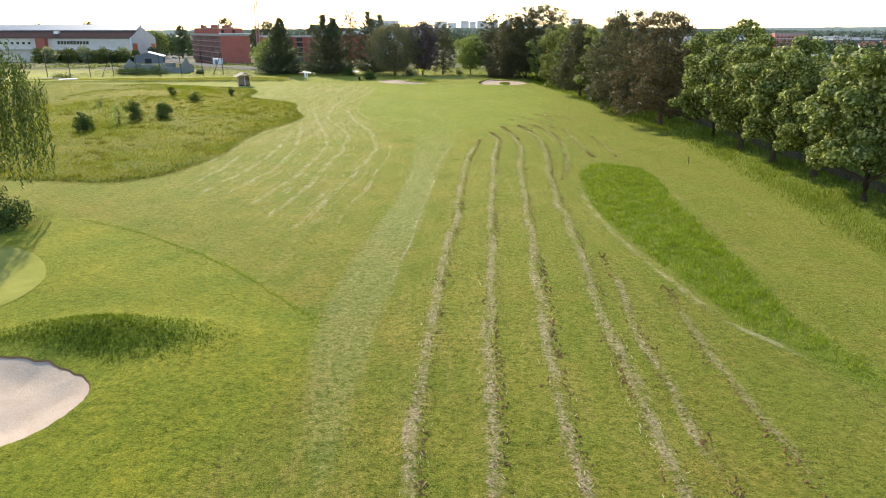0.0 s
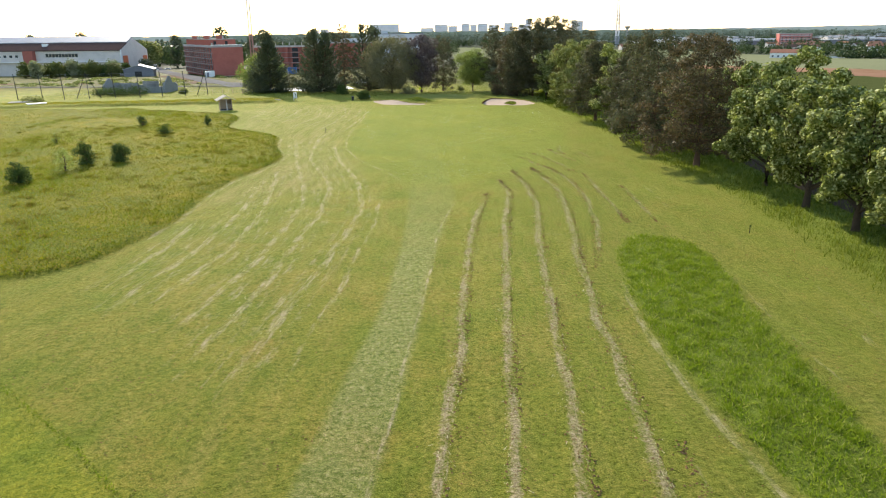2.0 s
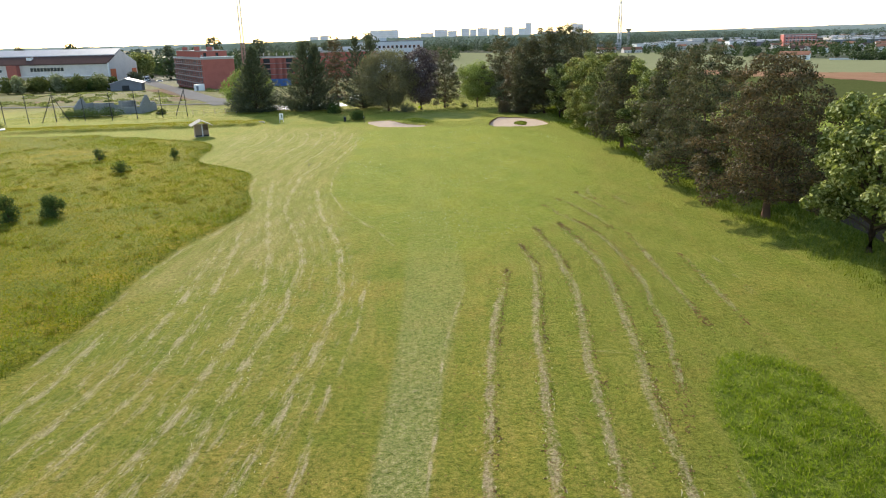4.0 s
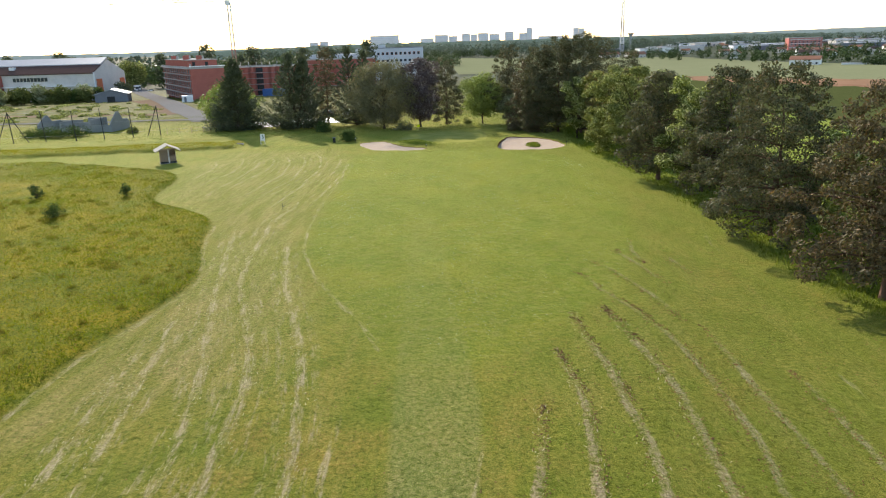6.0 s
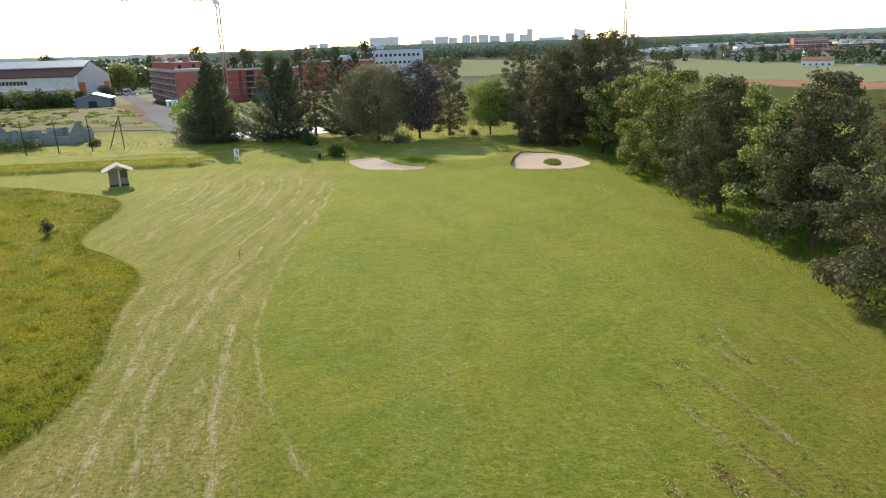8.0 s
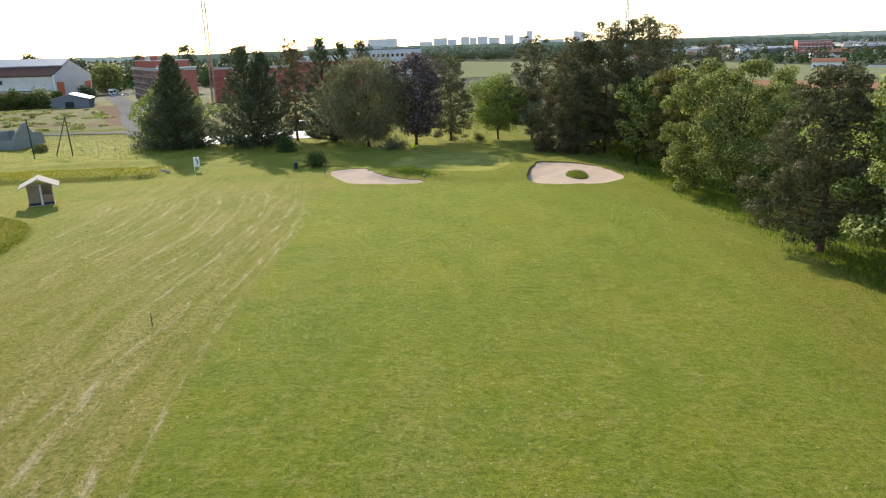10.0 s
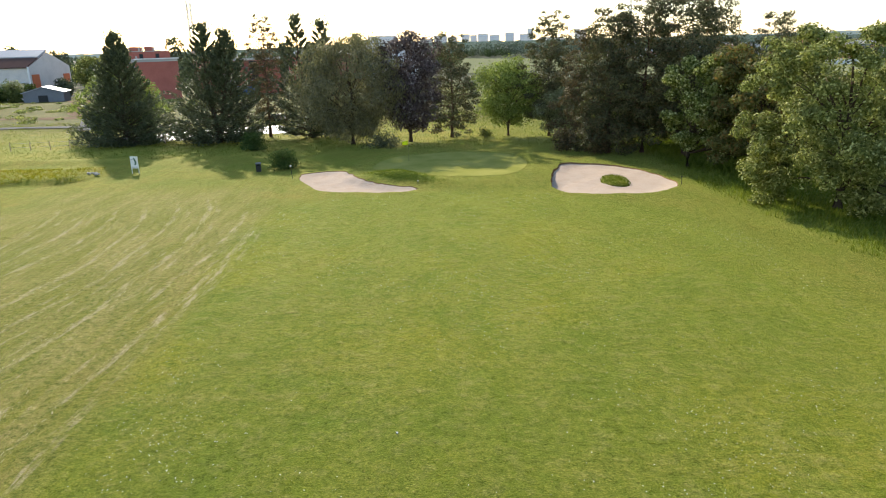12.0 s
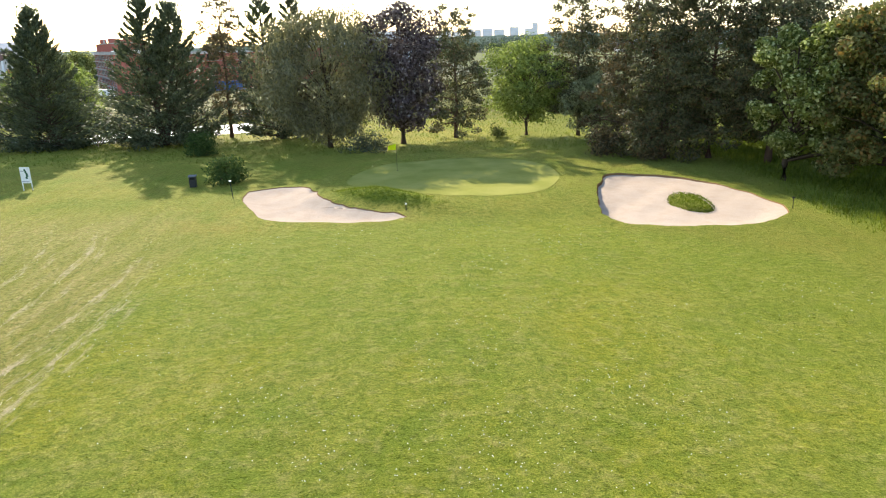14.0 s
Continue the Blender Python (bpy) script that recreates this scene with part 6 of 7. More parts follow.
def flats(x, y, w, d, h, wall, label, turn=0.0, name="tower_block"):
    """A distant block of flats: walls, roof edge, and bands of windows."""
    z = at_land(x, y)
    root = thing(name, x, y, z, label, "building", "blocks of flats on the skyline", turn=turn)
    part("wall", boxes((-w / 2, w / 2, 0, d, -4, h)), wall, root)
    part("roof", boxes((-w / 2 - 0.4, w / 2 + 0.4, -0.4, d + 0.4, h + 0.02, h + 1.2)), CONCRETE, root)
    n = max(2, int(h / 6.5))
    for i in range(n):
        zz = h * (i + 0.55) / n
        part("window_band", boxes((-w / 2 + 2, w / 2 - 2, -0.25, -0.05, zz, zz + 1.0)), FLATS_BAND, root)
    return root


# skyline walls paled in their base colour to stand in for haze
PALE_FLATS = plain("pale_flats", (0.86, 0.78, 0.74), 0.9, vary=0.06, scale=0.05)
PINK_FLATS = plain("pink_flats", (0.52, 0.20, 0.17), 0.9, vary=0.08, scale=0.05)
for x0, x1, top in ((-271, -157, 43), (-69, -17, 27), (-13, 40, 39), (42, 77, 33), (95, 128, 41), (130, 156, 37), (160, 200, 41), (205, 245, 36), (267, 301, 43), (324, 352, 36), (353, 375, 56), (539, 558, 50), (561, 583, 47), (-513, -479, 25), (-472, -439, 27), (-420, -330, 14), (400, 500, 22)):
    flats((x0 + x1) / 2, 3000, x1 - x0, 18, top - at_land(0, 3000), PALE_FLATS, "pale block of flats on the far skyline, haze put into its colour")
pk = flats(671, 1400, 58, 20, 21, PINK_FLATS, "red-pink block of flats beyond the fields", -8, "apartment_block")
grid_windows(pk, -0.06, -27, 27, 4, 4, 4.4, 8, 3.0, 2.2, frame=PALE_FLATS)


# houses and sheds beyond the fields
def house(x, y, w, d, eave, ridge, wall, roof, label, turn=0.0, name="house", group="distant houses"):
    root = thing(name, x, y, at_land(x, y), label, "house", group, turn=turn)
    part("wall", gabled_body(-w / 2, w / 2, 0, d, -2, eave, ridge), wall, root)
    part("roof", prism(-w / 2, w / 2, 0, d, eave - 0.1, ridge + 0.1, 0.6, 0.35), roof, root)
    n = max(2, int(w / 4.5))
    for i in range(n):
        cx = -w / 2 + w * (i + 0.5) / n
        part("window", boxes((cx - 0.8, cx + 0.8, -0.12, -0.02, 1.0, 2.4)), GLASS, root)
    return root


h1 = house(318, 690, 24, 11, 4.6, 7.4, WHITE, ROOF_TILE, "low white house with a red tiled roof", -35)
gw = thing("garden_wall", 336, 664, at_land(336, 664), "long white garden wall beside a house", "wall", turn=-35)
part("wall", boxes((0, 30, 0, 0.4, -1, 2.0)), WHITE, gw)
part("coping", boxes((-0.1, 30.1, -0.1, 0.5, 2.01, 2.2)), ROOF_TILE, gw)
for bx, by in ((283, 1262), (312, 1210)):
    house(bx, by, 30, 14, 5.0, 9.0, PLASTER, ROOF_TILE, "pale barn with a red tiled roof", 5, "barn", "barns beyond the field")
house(395, 1010, 16, 14, 6, 11, PLASTER, ROOF_TILE, "house with a steep tiled roof", 60)
rngh = random.Random(4)
proto = [house(560, 1250, 15, 10, 5.5, 8.5, PLASTER, ROOF_TILE, "distant house with a tiled roof", 10), house(600, 1000, 17, 11, 6, 9, WHITE, ROOF_TILE, "distant white house with a tiled roof", -15), house(700, 1120, 14, 10, 6, 9, PLASTER, ROOF_BROWN, "distant house with a dark roof", 30)]
for i in range(54):
    yy = rngh.uniform(860, 2300)
    xx = rngh.uniform(0.46, 0.66) * yy if i % 3 else rngh.uniform(0.25, 0.5) * yy * (1.0 if yy > 1350 else 1.35)
    copy_thing(proto[i % 3], pose(xx, yy, at_land(xx, yy), 0, 0, rngh.uniform(-40, 40)))


def warehouse(x, y, w, d, h, wall, roof, label, turn):
    root = thing("warehouse", x, y, at_land(x, y), label, "warehouse", "distant warehouses", turn=turn)
    part("wall", boxes((-w / 2, w / 2, 0, d, -3, h)), wall, root)
    part("roof", boxes((-w / 2 - 0.5, w / 2 + 0.5, -0.5, d + 0.5, h + 0.02, h + 1.0)), roof, root)
    for i in range(4):
        cx = -w / 2 + w * (i + 0.5) / 4
        part("loading_door", boxes((cx - 2.5, cx + 2.5, -0.3, -0.05, 0, h * 0.55)), GREY_WALL, root)
    return root


wp = [warehouse(430, 1500, 70, 30, 9, WHITE, ROOF_GREY, "distant white flat-roofed warehouse", 3), warehouse(520, 1620, 90, 40, 10, PLASTER, ROOF_GREY, "distant pale flat-roofed warehouse", -4), warehouse(380, 1700, 60, 30, 8, GREY_WALL, ROOF_GREY, "distant grey flat-roofed warehouse", 0)]
for i in range(30):
    yy = rngh.uniform(1450, 2700)
    xx = rngh.uniform(0.16, 0.62) * yy
    copy_thing(wp[i % 3], pose(xx, yy, at_land(xx, yy), 0, 0, rngh.uniform(-10, 10)))

# ---- far trees and weeds ----
WOOD_FAR = foliage("far_leaves", (0.035, 0.055, 0.022), (0.085, 0.115, 0.045), 0.2)
# paler and bluer than the nearer leaves: distance haze painted into the tint
WOOD_HAZED = foliage("hazed_woodland", (0.06, 0.08, 0.06), (0.13, 0.16, 0.125), 0.2)


def far_trees(name, places, material, label, per=46, leaf=2.6):
    rng = np.random.default_rng(len(places))
    cs, ds = [], []
    for x, y, h, w in places:
        k = rng.normal(0, 1, (per, 3))
        k /= np.linalg.norm(k, axis=1, keepdims=True)
        cs.append(np.array([x, y, at_land(x, y) + h * 0.52]) + k * np.array([w, w, h * 0.5]) * rng.uniform(0.6, 1.05, (per, 1)))
        ds.append(k + np.array([0, 0, 0.3]))
    v, f = cards(rng, np.concatenate(cs), np.concatenate(ds), leaf, leaf * 0.75, 0, 0.7)
    return stuff(name, v, f, material, label, "woodland")


def belt(rng, n, x0, x1, y0, y1, lo, hi):
    return [(rng.uniform(x0, x1), rng.uniform(y0, y1), rng.uniform(lo, hi), rng.uniform(lo, hi) * 0.42) for _ in range(n)]


rw = random.Random(8)
far_trees("woodland_left", belt(rw, 420, -620, -190, 600, 860, 13, 20) + belt(rw, 380, -330, -60, 690, 950, 12, 19) + belt(rw, 420, -1400, -100, 950, 1600, 13, 20), WOOD_FAR, "dark belt of trees behind the factory", 40, 2.8)
far_trees("woodland_mid", belt(rw, 110, -60, 160, 1620, 1900, 12, 20) + belt(rw, 26, -30, 30, 1000, 1150, 12, 20) + belt(rw, 40, 150, 420, 1260, 1330, 8, 17) + belt(rw, 24, 300, 420, 820, 1180, 8, 14), WOOD_FAR, "trees and hedges round the crop field", 140, 1.8)
far_trees("woodland_right", belt(rw, 90, 340, 620, 700, 1000, 6, 13) + belt(rw, 120, 420, 1100, 1050, 1500, 8, 16) + belt(rw, 160, 500, 1700, 1500, 2400, 9, 18), WOOD_FAR, "trees among the distant houses", 70, 2.1)
far_trees("woodland_far", belt(rw, 900, -2600, 2600, 1900, 3400, 11, 18), WOOD_HAZED, "distant woods below the skyline", 26, 6.8)
far_trees("woodland_skyline", belt(rw, 330, -420, 520, 1660, 1780, 27, 34), WOOD_HAZED, "dark line of woods below the distant towers", 90, 2.6)
far_trees("woodland_ridge", belt(rw, 240, 560, 2000, 2250, 2500, 22, 32), WOOD_HAZED, "dark woods along the rise beyond the houses", 70, 3.2)
far_trees("hedge_right", [(345 + 3 * i, 640 - 4.6 * i, rw.uniform(4, 8), rw.uniform(4, 6)) for i in range(16)] + [(365, 735, 20, 13), (378, 742, 17, 11), (430, 560, 13, 12), (440, 545, 11, 10), (400, 690, 10, 12)], WOOD_FAR, "dark trees and hedges beside the white house", 150, 1.8)


rt = random.Random(12)
for i in range(13):
    hh = rt.uniform(25, 33)
    xx, yy = -330 + 23 * i + rt.uniform(-8, 8), rt.uniform(560, 640)
    tree("cedar_tree", xx, yy, "tall dark cedar above the distant trees", BARK, LEAF_CEDAR, hh, 0.6, round_clumps(500 + i, hh, 3.0, rt.uniform(5, 9), 6.0, 26, 2.6), 1500, 1.7, 0.9, 500 + i, group="tall trees behind the factory", z=at_land(xx, yy))
ru = random.Random(31)
far_trees("undergrowth", [(ru.uniform(41.5, 46), ru.uniform(20, 214), ru.uniform(1.4, 3.4), ru.uniform(1.2, 2.2)) for _ in range(150)], LEAF_BUSH, "dark undergrowth along the path behind the trees", 150, 0.42)
rl = random.Random(21)
far_trees("lot_weeds", [(x, y, rl.uniform(0.3, 1.0), rl.uniform(0.8, 3.0)) for x, y in ((rl.uniform(-200, -72), rl.uniform(254, 400)) for _ in range(170)) if abs(x + 60.5 + (y - 244) * 0.445) > 9], LEAF_LIGHT, "weeds and low scrub on the waste ground by the road", 90, 0.54)


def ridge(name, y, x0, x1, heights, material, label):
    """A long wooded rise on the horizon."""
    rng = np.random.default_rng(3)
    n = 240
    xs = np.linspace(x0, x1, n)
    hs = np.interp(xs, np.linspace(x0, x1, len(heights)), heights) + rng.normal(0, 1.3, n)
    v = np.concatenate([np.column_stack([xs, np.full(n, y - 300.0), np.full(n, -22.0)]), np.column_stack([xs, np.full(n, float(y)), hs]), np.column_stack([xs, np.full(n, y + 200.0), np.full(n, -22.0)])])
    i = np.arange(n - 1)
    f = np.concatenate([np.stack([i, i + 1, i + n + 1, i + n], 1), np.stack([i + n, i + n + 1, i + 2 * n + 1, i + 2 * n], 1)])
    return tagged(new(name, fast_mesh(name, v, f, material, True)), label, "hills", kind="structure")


# blue-grey of the hills is aerial haze put into the base colour
HILL = plain("hazed_hill_woods", (0.17, 0.21, 0.20), 0.95, vary=0.25, scale=0.01, relief=0.0)
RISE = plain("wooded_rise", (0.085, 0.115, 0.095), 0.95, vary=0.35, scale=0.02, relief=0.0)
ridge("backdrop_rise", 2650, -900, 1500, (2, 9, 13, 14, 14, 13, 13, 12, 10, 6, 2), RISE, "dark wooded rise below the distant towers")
ridge("backdrop_hills", 4500, -4300, 4600, (12, 10, 8, 6, 4, 4, 6, 8, 9, 10, 13, 19, 25, 29, 31), HILL, "low blue-green wooded hills on the horizon, tinted for haze")

# ---- things round the hole ----
def hut(x, y, turn):
    root = thing("golf_shelter", x, y, float(grade(x, y)), "small open timber shelter with a pale shingle roof", "shelter", turn=turn)
    w, d, e, r = 1.25, 0.9, 2.3, 2.95
    part("base", boxes((-1.35, 1.35, -1.15, 1.0, -0.15, 0.06)), CONCRETE, root)
    part("back_wall", boxes((-w, w, d - 0.08, d, 0.061, e)), TIMBER, root)
    part("side_wall", boxes((-w, -w + 0.08, -0.9, d - 0.081, 0.061, e)), TIMBER, root)
    part("side_wall", boxes((w - 0.08, w, -0.9, d - 0.081, 0.061, e)), TIMBER, root)
    part("front_wall", boxes((-w, 0.0, -1.0, -0.92, 0.061, e)), TIMBER_DARK, root)
    part("half_wall", boxes((0.21, w - 0.1, -1.0, -0.92, 0.061, 1.25)), TIMBER_DARK, root, "brown low front panel")
    part("plinth", boxes((-w - 0.03, w + 0.03, -1.05, -1.001, 0.061, 0.34)), DARK_METAL, root, "dark board at the foot")
    part("post", boxes((-0.02, 0.2, -1.08, -0.88, 0.061, e)), PLASTER, root, "pale front post")
    part("bench", boxes((0.2, w - 0.09, 0.4, d - 0.09, 0.42, 0.48)), TIMBER, root)
    part("gable", boxes((-w, w, -1.02, -0.94, e + 0.01, e + 0.18)), TIMBER, root)
    part("roof", prism(-w, w, -1.1, d, e - 0.22, r + 0.1, 0.78, 0.12, "y"), SHINGLE, root, "pale weathered shingle roof")
    part("ridge_cap", boxes((-0.1, 0.1, -1.6, d + 0.5, r + 0.15, r + 0.24)), SHINGLE, root)


hut(-46.4, 174.9, 26)
rock = thing("pale_rubble", -38.9, 193.0, float(grade(-38.9, 193.0)), "small heap of pale rubble at the end of a bank", "rubble")
for i in range(6):
    a = i * 1.9
    part("lump", boxes((0.5 * math.cos(a) - 0.16, 0.5 * math.cos(a) + 0.16, 0.35 * math.sin(a) - 0.13, 0.35 * math.sin(a) + 0.13, -0.05, 0.14 + 0.05 * (i % 3))), CONCRETE, rock)


def net_post(x, y, legs=(), h=6.6):
    root = thing("net_post", x, y, float(grade(x, y)) - 0.05, "tall dark steel post of a ball-stop fence" if not legs else "braced dark steel post of a ball-stop fence", "fence post", "posts of the ball-stop fence")
    part("pole", rod(bmesh.new(), (0, 0, 0), (-0.25, 0, h), 0.10, 0.08, 7), DARK_METAL, root)
    for lx, ly in legs:
        part("brace", rod(bmesh.new(), (lx, ly, 0), (-0.25, 0, h - 0.1), 0.09, 0.08, 6), DARK_METAL, root)
    part("cap", boxes((-0.37, -0.13, -0.12, 0.12, h, h + 0.08)), DARK_METAL, root)


fence = [(-121, 203.5, ()), (-115, 204.4, ()), (-109, 205.2, ()), (-103, 206, ()), (-97.6, 206.5, ()), (-91.6, 207.6, ((-3, -0.8), (2.4, 1.6))), (-85.6, 209.4, ()), (-79.0, 209.4, ()), (-73.6, 211, ()), (-68.1, 213, ()), (-62.9, 215.4, ((-3.2, 0.8),))]
for x, y, legs in fence:
    net_post(x, y, legs)
cable = thing("fence_cables", -62.9, 215.4, 0, "thin steel cables and mesh strung between the posts", "fence")
for zz in (1.2, 3.6, 6.3):
    bm = bmesh.new()
    for (ax, ay, _), (bx, by, _) in zip(fence, fence[1:]):
        rod(bm, (ax + 62.9 - 0.24 * zz / 6.5, ay - 215.4, zz), (bx + 62.9 - 0.24 * zz / 6.5, by - 215.4, zz), 0.012, sides=3)
    part("cable", bm, STEEL, cable)
low = thing("wire_fence", -62, 217, 0, "low wire fence on thin wooden posts", "fence")
for i in range(9):
    px, py = i * 2.6, 0.5 * i
    part("post", rod(bmesh.new(), (px, py, -0.1), (px, py, 1.25), 0.06, sides=5), TIMBER, low)
for zz in (0.5, 1.1):
    part("wire", rod(bmesh.new(), (0, 0, zz), (20.8, 4.0, zz), 0.012, sides=3), STEEL, low)


def ruin():
    root = thing("house_shell", -96, 226, at_land(-96, 226), "unfinished grey block walls of a house", "ruin", turn=-3)
    for x0, x1, z1 in ((0, 3.4, 1.5), (4.6, 9.8, 1.1), (11.2, 17.5, 1.7)):
        part("wall", boxes((x0, x1, 0, 0.3, -0.2, z1)), BLOCKWORK, root)
    part("wall", boxes((0, 0.3, 0.31, 9, -0.2, 2.4)), BLOCKWORK, root)
    part("wall", boxes((5, 5.3, 0.31, 6, -0.2, 2.5)), BLOCKWORK, root)
    part("wall", boxes((11, 11.3, 3.0, 9, -0.2, 2.7)), BLOCKWORK, root)
    part("wall", boxes((5.31, 10.9, 5.7, 6.0, -0.2, 1.9)), BLOCKWORK, root)
    for x0, x1, z1 in ((0.31, 6.0, 2.2), (7.4, 12.2, 2.7), (13.4, 17.5, 2.3)):
        part("wall", boxes((x0, x1, 9.01, 9.3, -0.2, z1)), BLOCKWORK, root)
    for k in range(6):
        part("block_pile", boxes((7.2 + 0.55 * k, 7.65 + 0.55 * k, 2.2 + 0.3 * (k % 2), 3.2, -0.1, 0.45 + 0.2 * (k % 3))), CONCRETE, root)
    for x0, x1, peak in ((17.51, 17.85, 4.5), (-0.36, -0.01, 3.9)):
        bm = bmesh.new()
        prof = [(0, -0.2), (9.3, -0.2), (9.3, 1.8), (6.2, 2.2), (4.4, peak), (3.6, peak), (0, 2.0)]
        a, b = [bm.verts.new((x0, p, q)) for p, q in prof], [bm.verts.new((x1, p, q)) for p, q in prof]
        bm.faces.new(a)
        bm.faces.new(b)
        for i in range(len(prof)):
            j = (i + 1) % len(prof)
            bm.faces.new((a[i], a[j], b[j], b[i]))
        part("gable_wall", bm, BLOCKWORK, root)


ruin()
for i, (x, y, hh, ww) in enumerate(((-90.5, 217.5, 2.2, 3.0), (-86.5, 217.0, 2.4, 3.2), (-82.5, 217.6, 2.2, 3.0), (-94.5, 219.5, 2.0, 2.6), (-100, 196, 1.5, 2.6), (-72, 222, 0.9, 1.4))):
    bush(x, y, hh, ww, LEAF_BUSH if i < 4 else LEAF_HEDGE, 80 + i, "low sprawling dark bramble bush", 1500, group="brambles by the fence", length=0.3, width=0.2)
for i in range(15):
    k = i / 14
    x, y = -218 + 44 * k, 404 + 18 * k + 4 * math.sin(i * 2.3)
    hh = (8.5, 6.5, 9.5, 7.0, 8.0)[i % 5]
    tree("hedge_tree", x, y, "rounded olive-green hedge tree before the factory", BARK, (LEAF_HEDGE, LEAF_BUSH, LEAF_GREY, LEAF_HEDGE, LEAF_WILLOW)[i % 5], hh, 0.2, round_clumps(300 + i, hh, 0.2, 4.2, 4.2, 18, 1.7), 1500, 0.9, 0.6, 300 + i, group="hedge before the factory")
tree("broadleaf_tree", -226, 592, "large round bright green tree behind the road", BARK, LEAF_LIGHT, 22.0, 0.5, round_clumps(320, 22, 1.0, 11, 10, 44, 3.2), 6000, 1.2, 0.8, 320, group="hedge before the factory")
tree("broadleaf_tree", -172.5, 450, "small dark tree against the factory gable", BARK, LEAF_CEDAR, 9.0, 0.3, round_clumps(321, 9, 0.5, 4.6, 4.6, 20, 2.0), 2200, 0.9, 0.6, 321, group="hedge before the factory")


def bus(x, y, turn):
    root = thing("coach", x, y, at_land(x, y) + 0.12, "white coach with dark windows parked by the road", "coach", "parked coaches", turn=turn)
    part("body", boxes((-1.25, 1.25, 0, 12, 0.45, 3.3), (-1.0, 1.0, 2, 9, 3.31, 3.6)), WHITE, root)
    for sx in (-1.27, 1.252):
        part("side_window", boxes((sx, sx + 0.018, 0.6, 11.5, 1.7, 2.8)), GLASS, root)
    part("windscreen", boxes((-1.1, 1.1, -0.02, -0.002, 1.3, 2.9)), GLASS, root)
    part("stripe", boxes((1.271, 1.285, 0.2, 11.8, 0.9, 1.3)), GREEN_SIGN, root, "green side stripe")
    for yy in (2.2, 9.2):
        for sx in (-1.28, 1.0):
            w = part("wheel", rod(bmesh.new(), (sx, yy, 0.45), (sx + 0.28, yy, 0.45), 0.48, sides=12), RUBBER, root)


bus(-214, 570, 28)
bus(-218.5, 584, 26)


def car(x, y, turn, paint, label):
    root = thing("car", x, y, at_land(x, y) + 0.12, label, "car", "parked cars", turn=turn)
    bm = boxes((-0.9, 0.9, -2.1, 2.1, 0.3, 0.85))
    part("body", bm, paint, root)
    cab = bmesh.new()
    lo = [cab.verts.new(p) for p in ((-0.85, -1.5, 0.851), (0.85, -1.5, 0.851), (0.85, 1.2, 0.851), (-0.85, 1.2, 0.851))]
    hi = [cab.verts.new(p) for p in ((-0.65, -0.9, 1.45), (0.65, -0.9, 1.45), (0.65, 0.6, 1.45), (-0.65, 0.6, 1.45))]
    cab.faces.new(lo)
    cab.faces.new(hi)
    for i in range(4):
        j = (i + 1) % 4
        cab.faces.new((lo[i], lo[j], hi[j], hi[i]))
    part("cabin", cab, GLASS, root, "dark glazed cabin")
    for yy in (-1.3, 1.3):
        for sx in (-0.92, 0.72):
            part("wheel", rod(bmesh.new(), (sx, yy, 0.32), (sx + 0.2, yy, 0.32), 0.32, sides=10), RUBBER, root)


car(-207, 556, 30, WHITE, "white parked car beside the coaches")
car(-203, 547, 30, STEEL, "silver parked car beside the road")
car(-199, 556, 120, WHITE, "white parked van by the factory")
car(-23.8, 247, 70, STEEL, "silver car parked behind the trees")
car(-30.5, 248.5, 70, DARK_METAL, "dark car parked behind the trees")


# pale paving, whitened further: glare of the low sun painted into it
GLARE_PAVING = plain("glare_paving", (0.80, 0.78, 0.75), 0.5, vary=0.05, scale=0.5, relief=0.05)
strip("pavement_car_park", [(-46.5, 230.5), (-40, 231.0), (-33, 234.2), (-26, 236.5)], 12.5, GLARE_PAVING, "pale paving of a small car park, sun glare put into its colour", 0.08, 1.5)
slab = thing("white_slab", -96, 186, float(grade(-96, 186)), "pale flat sheet lying on the grass by the fence", "sheet", turn=35)
part("sheet", boxes((0, 4.2, 0, 2.0, 0.0, 0.18)), CANVAS, slab)
slab2 = thing("grey_slab", -104, 192, float(grade(-104, 192)), "grey stacked sheets lying by the fence", "sheet", turn=20)
part("sheet", boxes((0, 5, 0, 3, 0.0, 0.35)), CONCRETE, slab2)

# course furniture
sg = thing("course_sign", -35.0, 194.9, float(grade(-35.0, 194.9)), "white course sign with a green hole plan on two posts", "sign", turn=-6)
part("post", boxes((-0.44, -0.38, -0.03, 0.03, -0.1, 1.95)), WHITE, sg)
part("post", boxes((0.38, 0.44, -0.03, 0.03, -0.1, 1.95)), WHITE, sg)
part("board", boxes((-0.40, 0.40, -0.07, -0.031, 0.62, 1.98)), WHITE, sg)
bm = bmesh.new()
for k in range(5):
    box(bm, 0.02 + 0.07 * math.sin(k * 1.1), 0.20 + 0.09 * math.sin(k * 1.1), -0.078, -0.0705, 1.0 + k * 0.165, 1.165 + k * 0.165)
part("plan", bm, GREEN_SIGN, sg, "dark green hole plan")
part("text_bar", boxes((-0.36, 0.34, -0.076, -0.0705, 0.72, 0.80)), STEEL, sg, "grey lettering bar")
part("text_bar", boxes((-0.36, -0.05, -0.076, -0.0705, 1.6, 1.68)), STEEL, sg, "grey lettering bar")
bn = thing("litter_bin", -20.8, 194.2, float(grade(-20.8, 194.2)), "dark square litter bin on the grass", "bin", turn=8)
part("body", boxes((-0.26, 0.26, -0.26, 0.26, 0, 0.88)), DARK_METAL, bn)
part("lid", boxes((-0.31, 0.31, -0.31, 0.31, 0.885, 0.98)), GREY_WALL, bn)
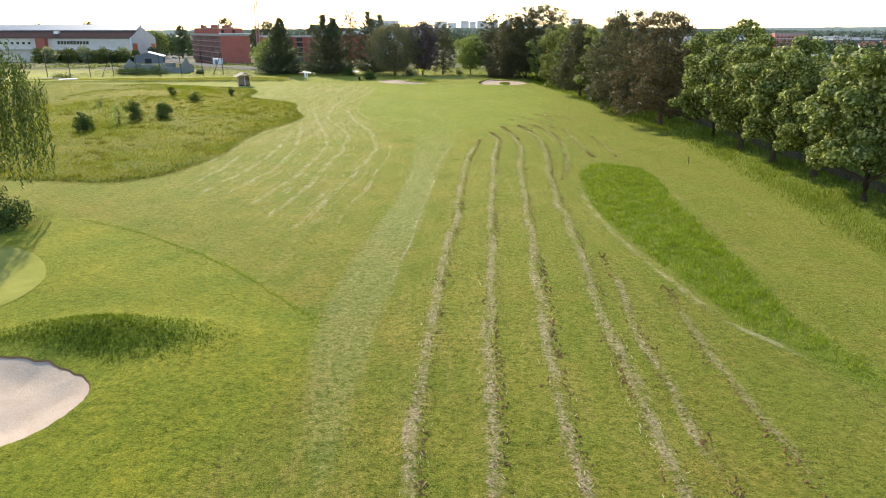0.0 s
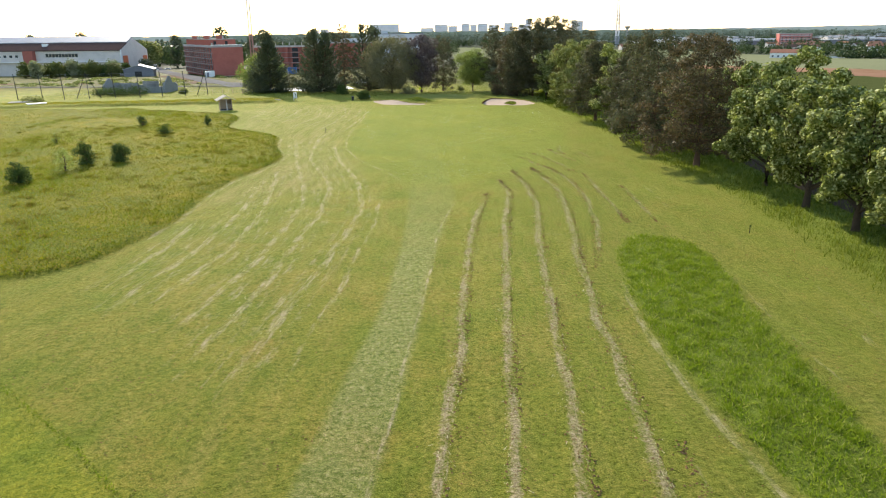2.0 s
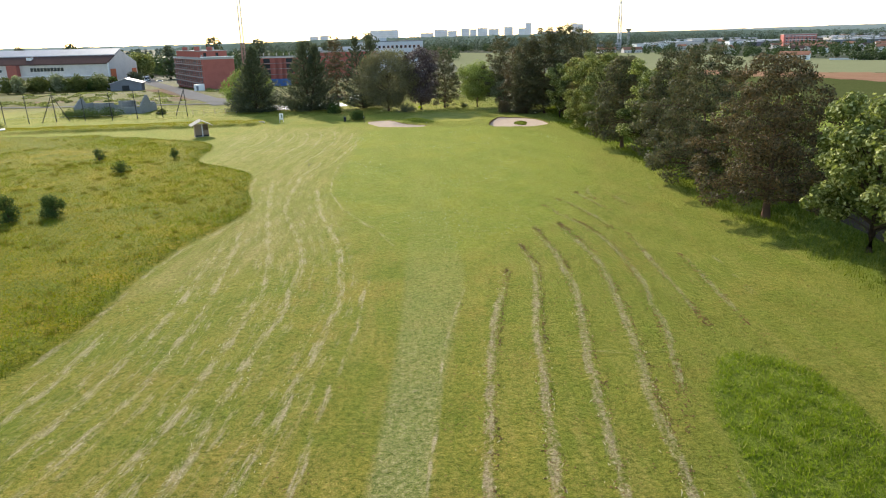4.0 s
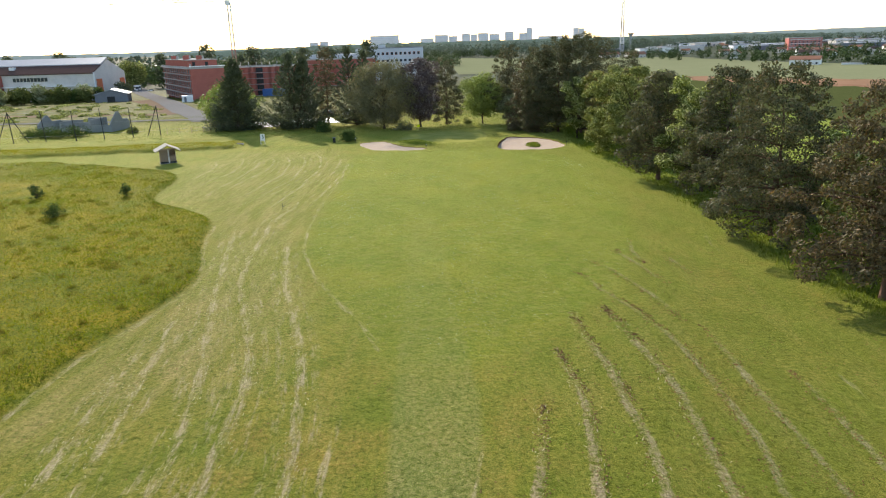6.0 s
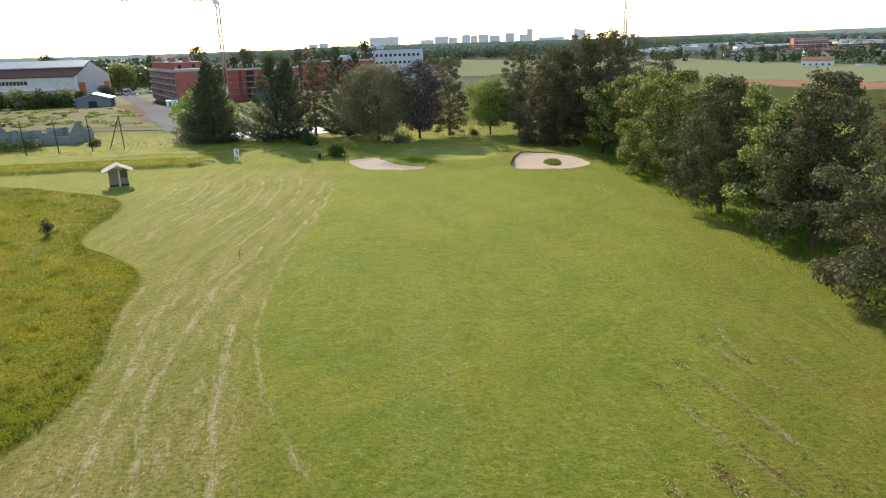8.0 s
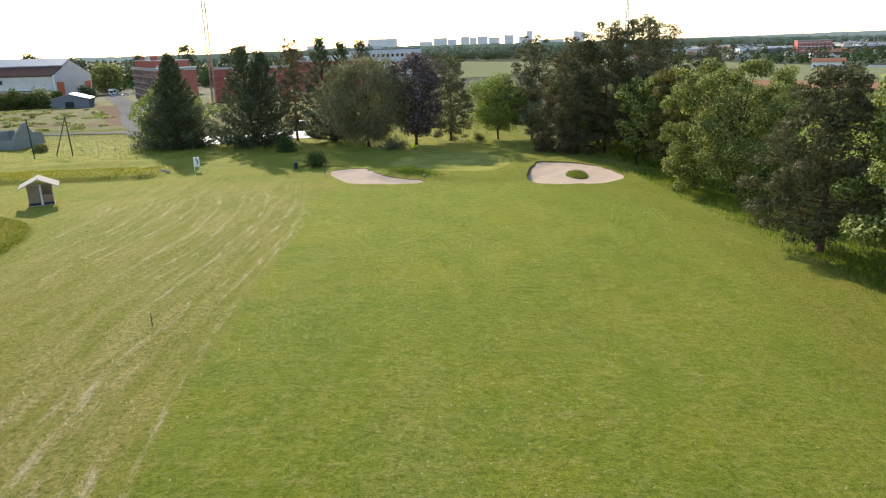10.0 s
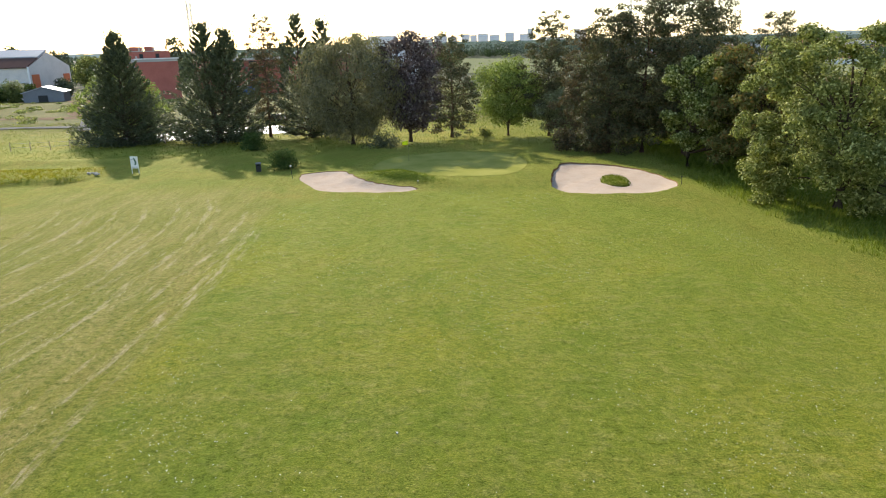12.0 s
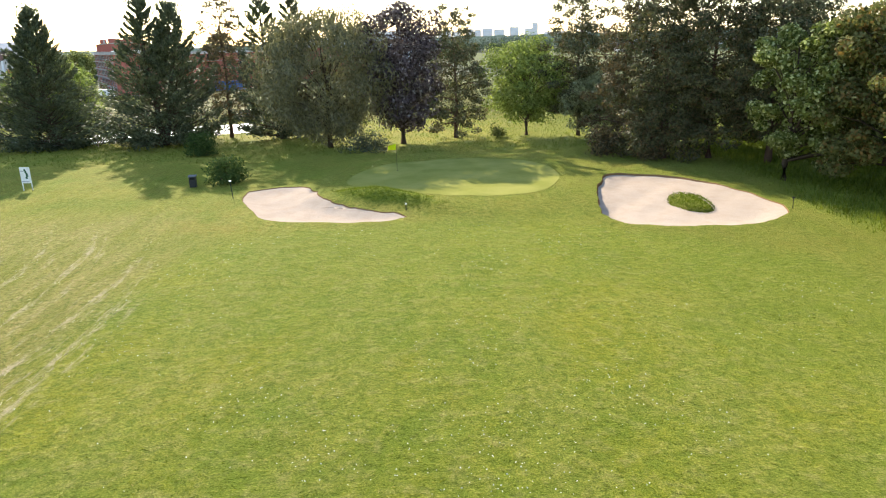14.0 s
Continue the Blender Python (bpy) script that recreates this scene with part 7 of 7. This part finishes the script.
part("slot", boxes((-0.18, 0.18, -0.272, -0.262, 0.66, 0.80)), RUBBER, bn)
fz = float(land(-3.9, 195.9)) + 0.02
fl = thing("golf_flag", -3.9, 195.9, fz, "yellow flag on a thin pole in the green", "flag")
part("pole", rod(bmesh.new(), (0, 0, -0.1), (0, 0, 2.3), 0.013, 0.010), DARK_METAL, fl)
bm = bmesh.new()
fv = []
for i in range(7):
    u = i / 6
    fv.append([bm.verts.new((-0.02 - 0.66 * u, 0.06 * math.sin(u * 6), 2.28 - 0.05 * u - k * (0.50 - 0.16 * u) - 0.10 * u)) for k in (0, 1)])
for a, b in zip(fv, fv[1:]):
    bm.faces.new((a[0], b[0], b[1], a[1]))
bmesh.ops.solidify(bm, geom=bm.faces[:], thickness=0.008)
part("cloth", bm, YELLOW, fl, "yellow cloth")
part("cup", rod(bmesh.new(), (0, 0, -0.02), (0, 0, 0.006), 0.054, sides=12), RUBBER, fl)


def stake(x, y, h, label, tip, lean=0.0, bar=False):
    root = thing("marker_stake", x, y, float(grade(x, y)) - 0.03, label, "stake", "marker stakes")
    part("rod", rod(bmesh.new(), (0, 0, 0), (lean, 0, h), 0.03, 0.025), DARK_METAL, root)
    s = min(1.0, 0.35 + h)
    part("tip", boxes((lean - 0.08 * s, lean + 0.08 * s, -0.04 * s, 0.04 * s, h, h + 0.10 * s)), tip, root) if not bar else None
    if bar:
        part("crosspiece", rod(bmesh.new(), (-0.05, 0, h * 0.45), (0.35, 0.1, h * 0.75), 0.02), DARK_METAL, root)


stake(-15.9, 188.6, 1.35, "thin dark stake with a white tip by the bunker", WHITE, -0.1)
stake(-2.5, 182.2, 0.45, "short stake with a white tag at the bunker edge", WHITE)
stake(22.4, 180.4, 1.0, "thin dark rake stake at the bunker edge", DARK_METAL)
stake(-18.6, 135.7, 0.85, "short dark stake with a crosspiece in the turf", DARK_METAL, 0.0, True)
stake(-2.1, 137.2, 0.06, "small white distance marker in the fairway", WHITE)
stake(25.6, 72.5, 0.6, "thin sapling stake in the rough grass", LEAF_BUSH)


bush(18.6, 201.5, 4.2, 2.4, LEAF_RUSTPINE, 74, "low brownish shrub under the pines", 4500, group="shrubs under the pines", length=0.3, width=0.14)
bush(15.6, 203.6, 3.0, 1.9, LEAF_RUSTPINE, 75, "low brownish shrub under the pines", 3000, group="shrubs under the pines", length=0.3, width=0.14)
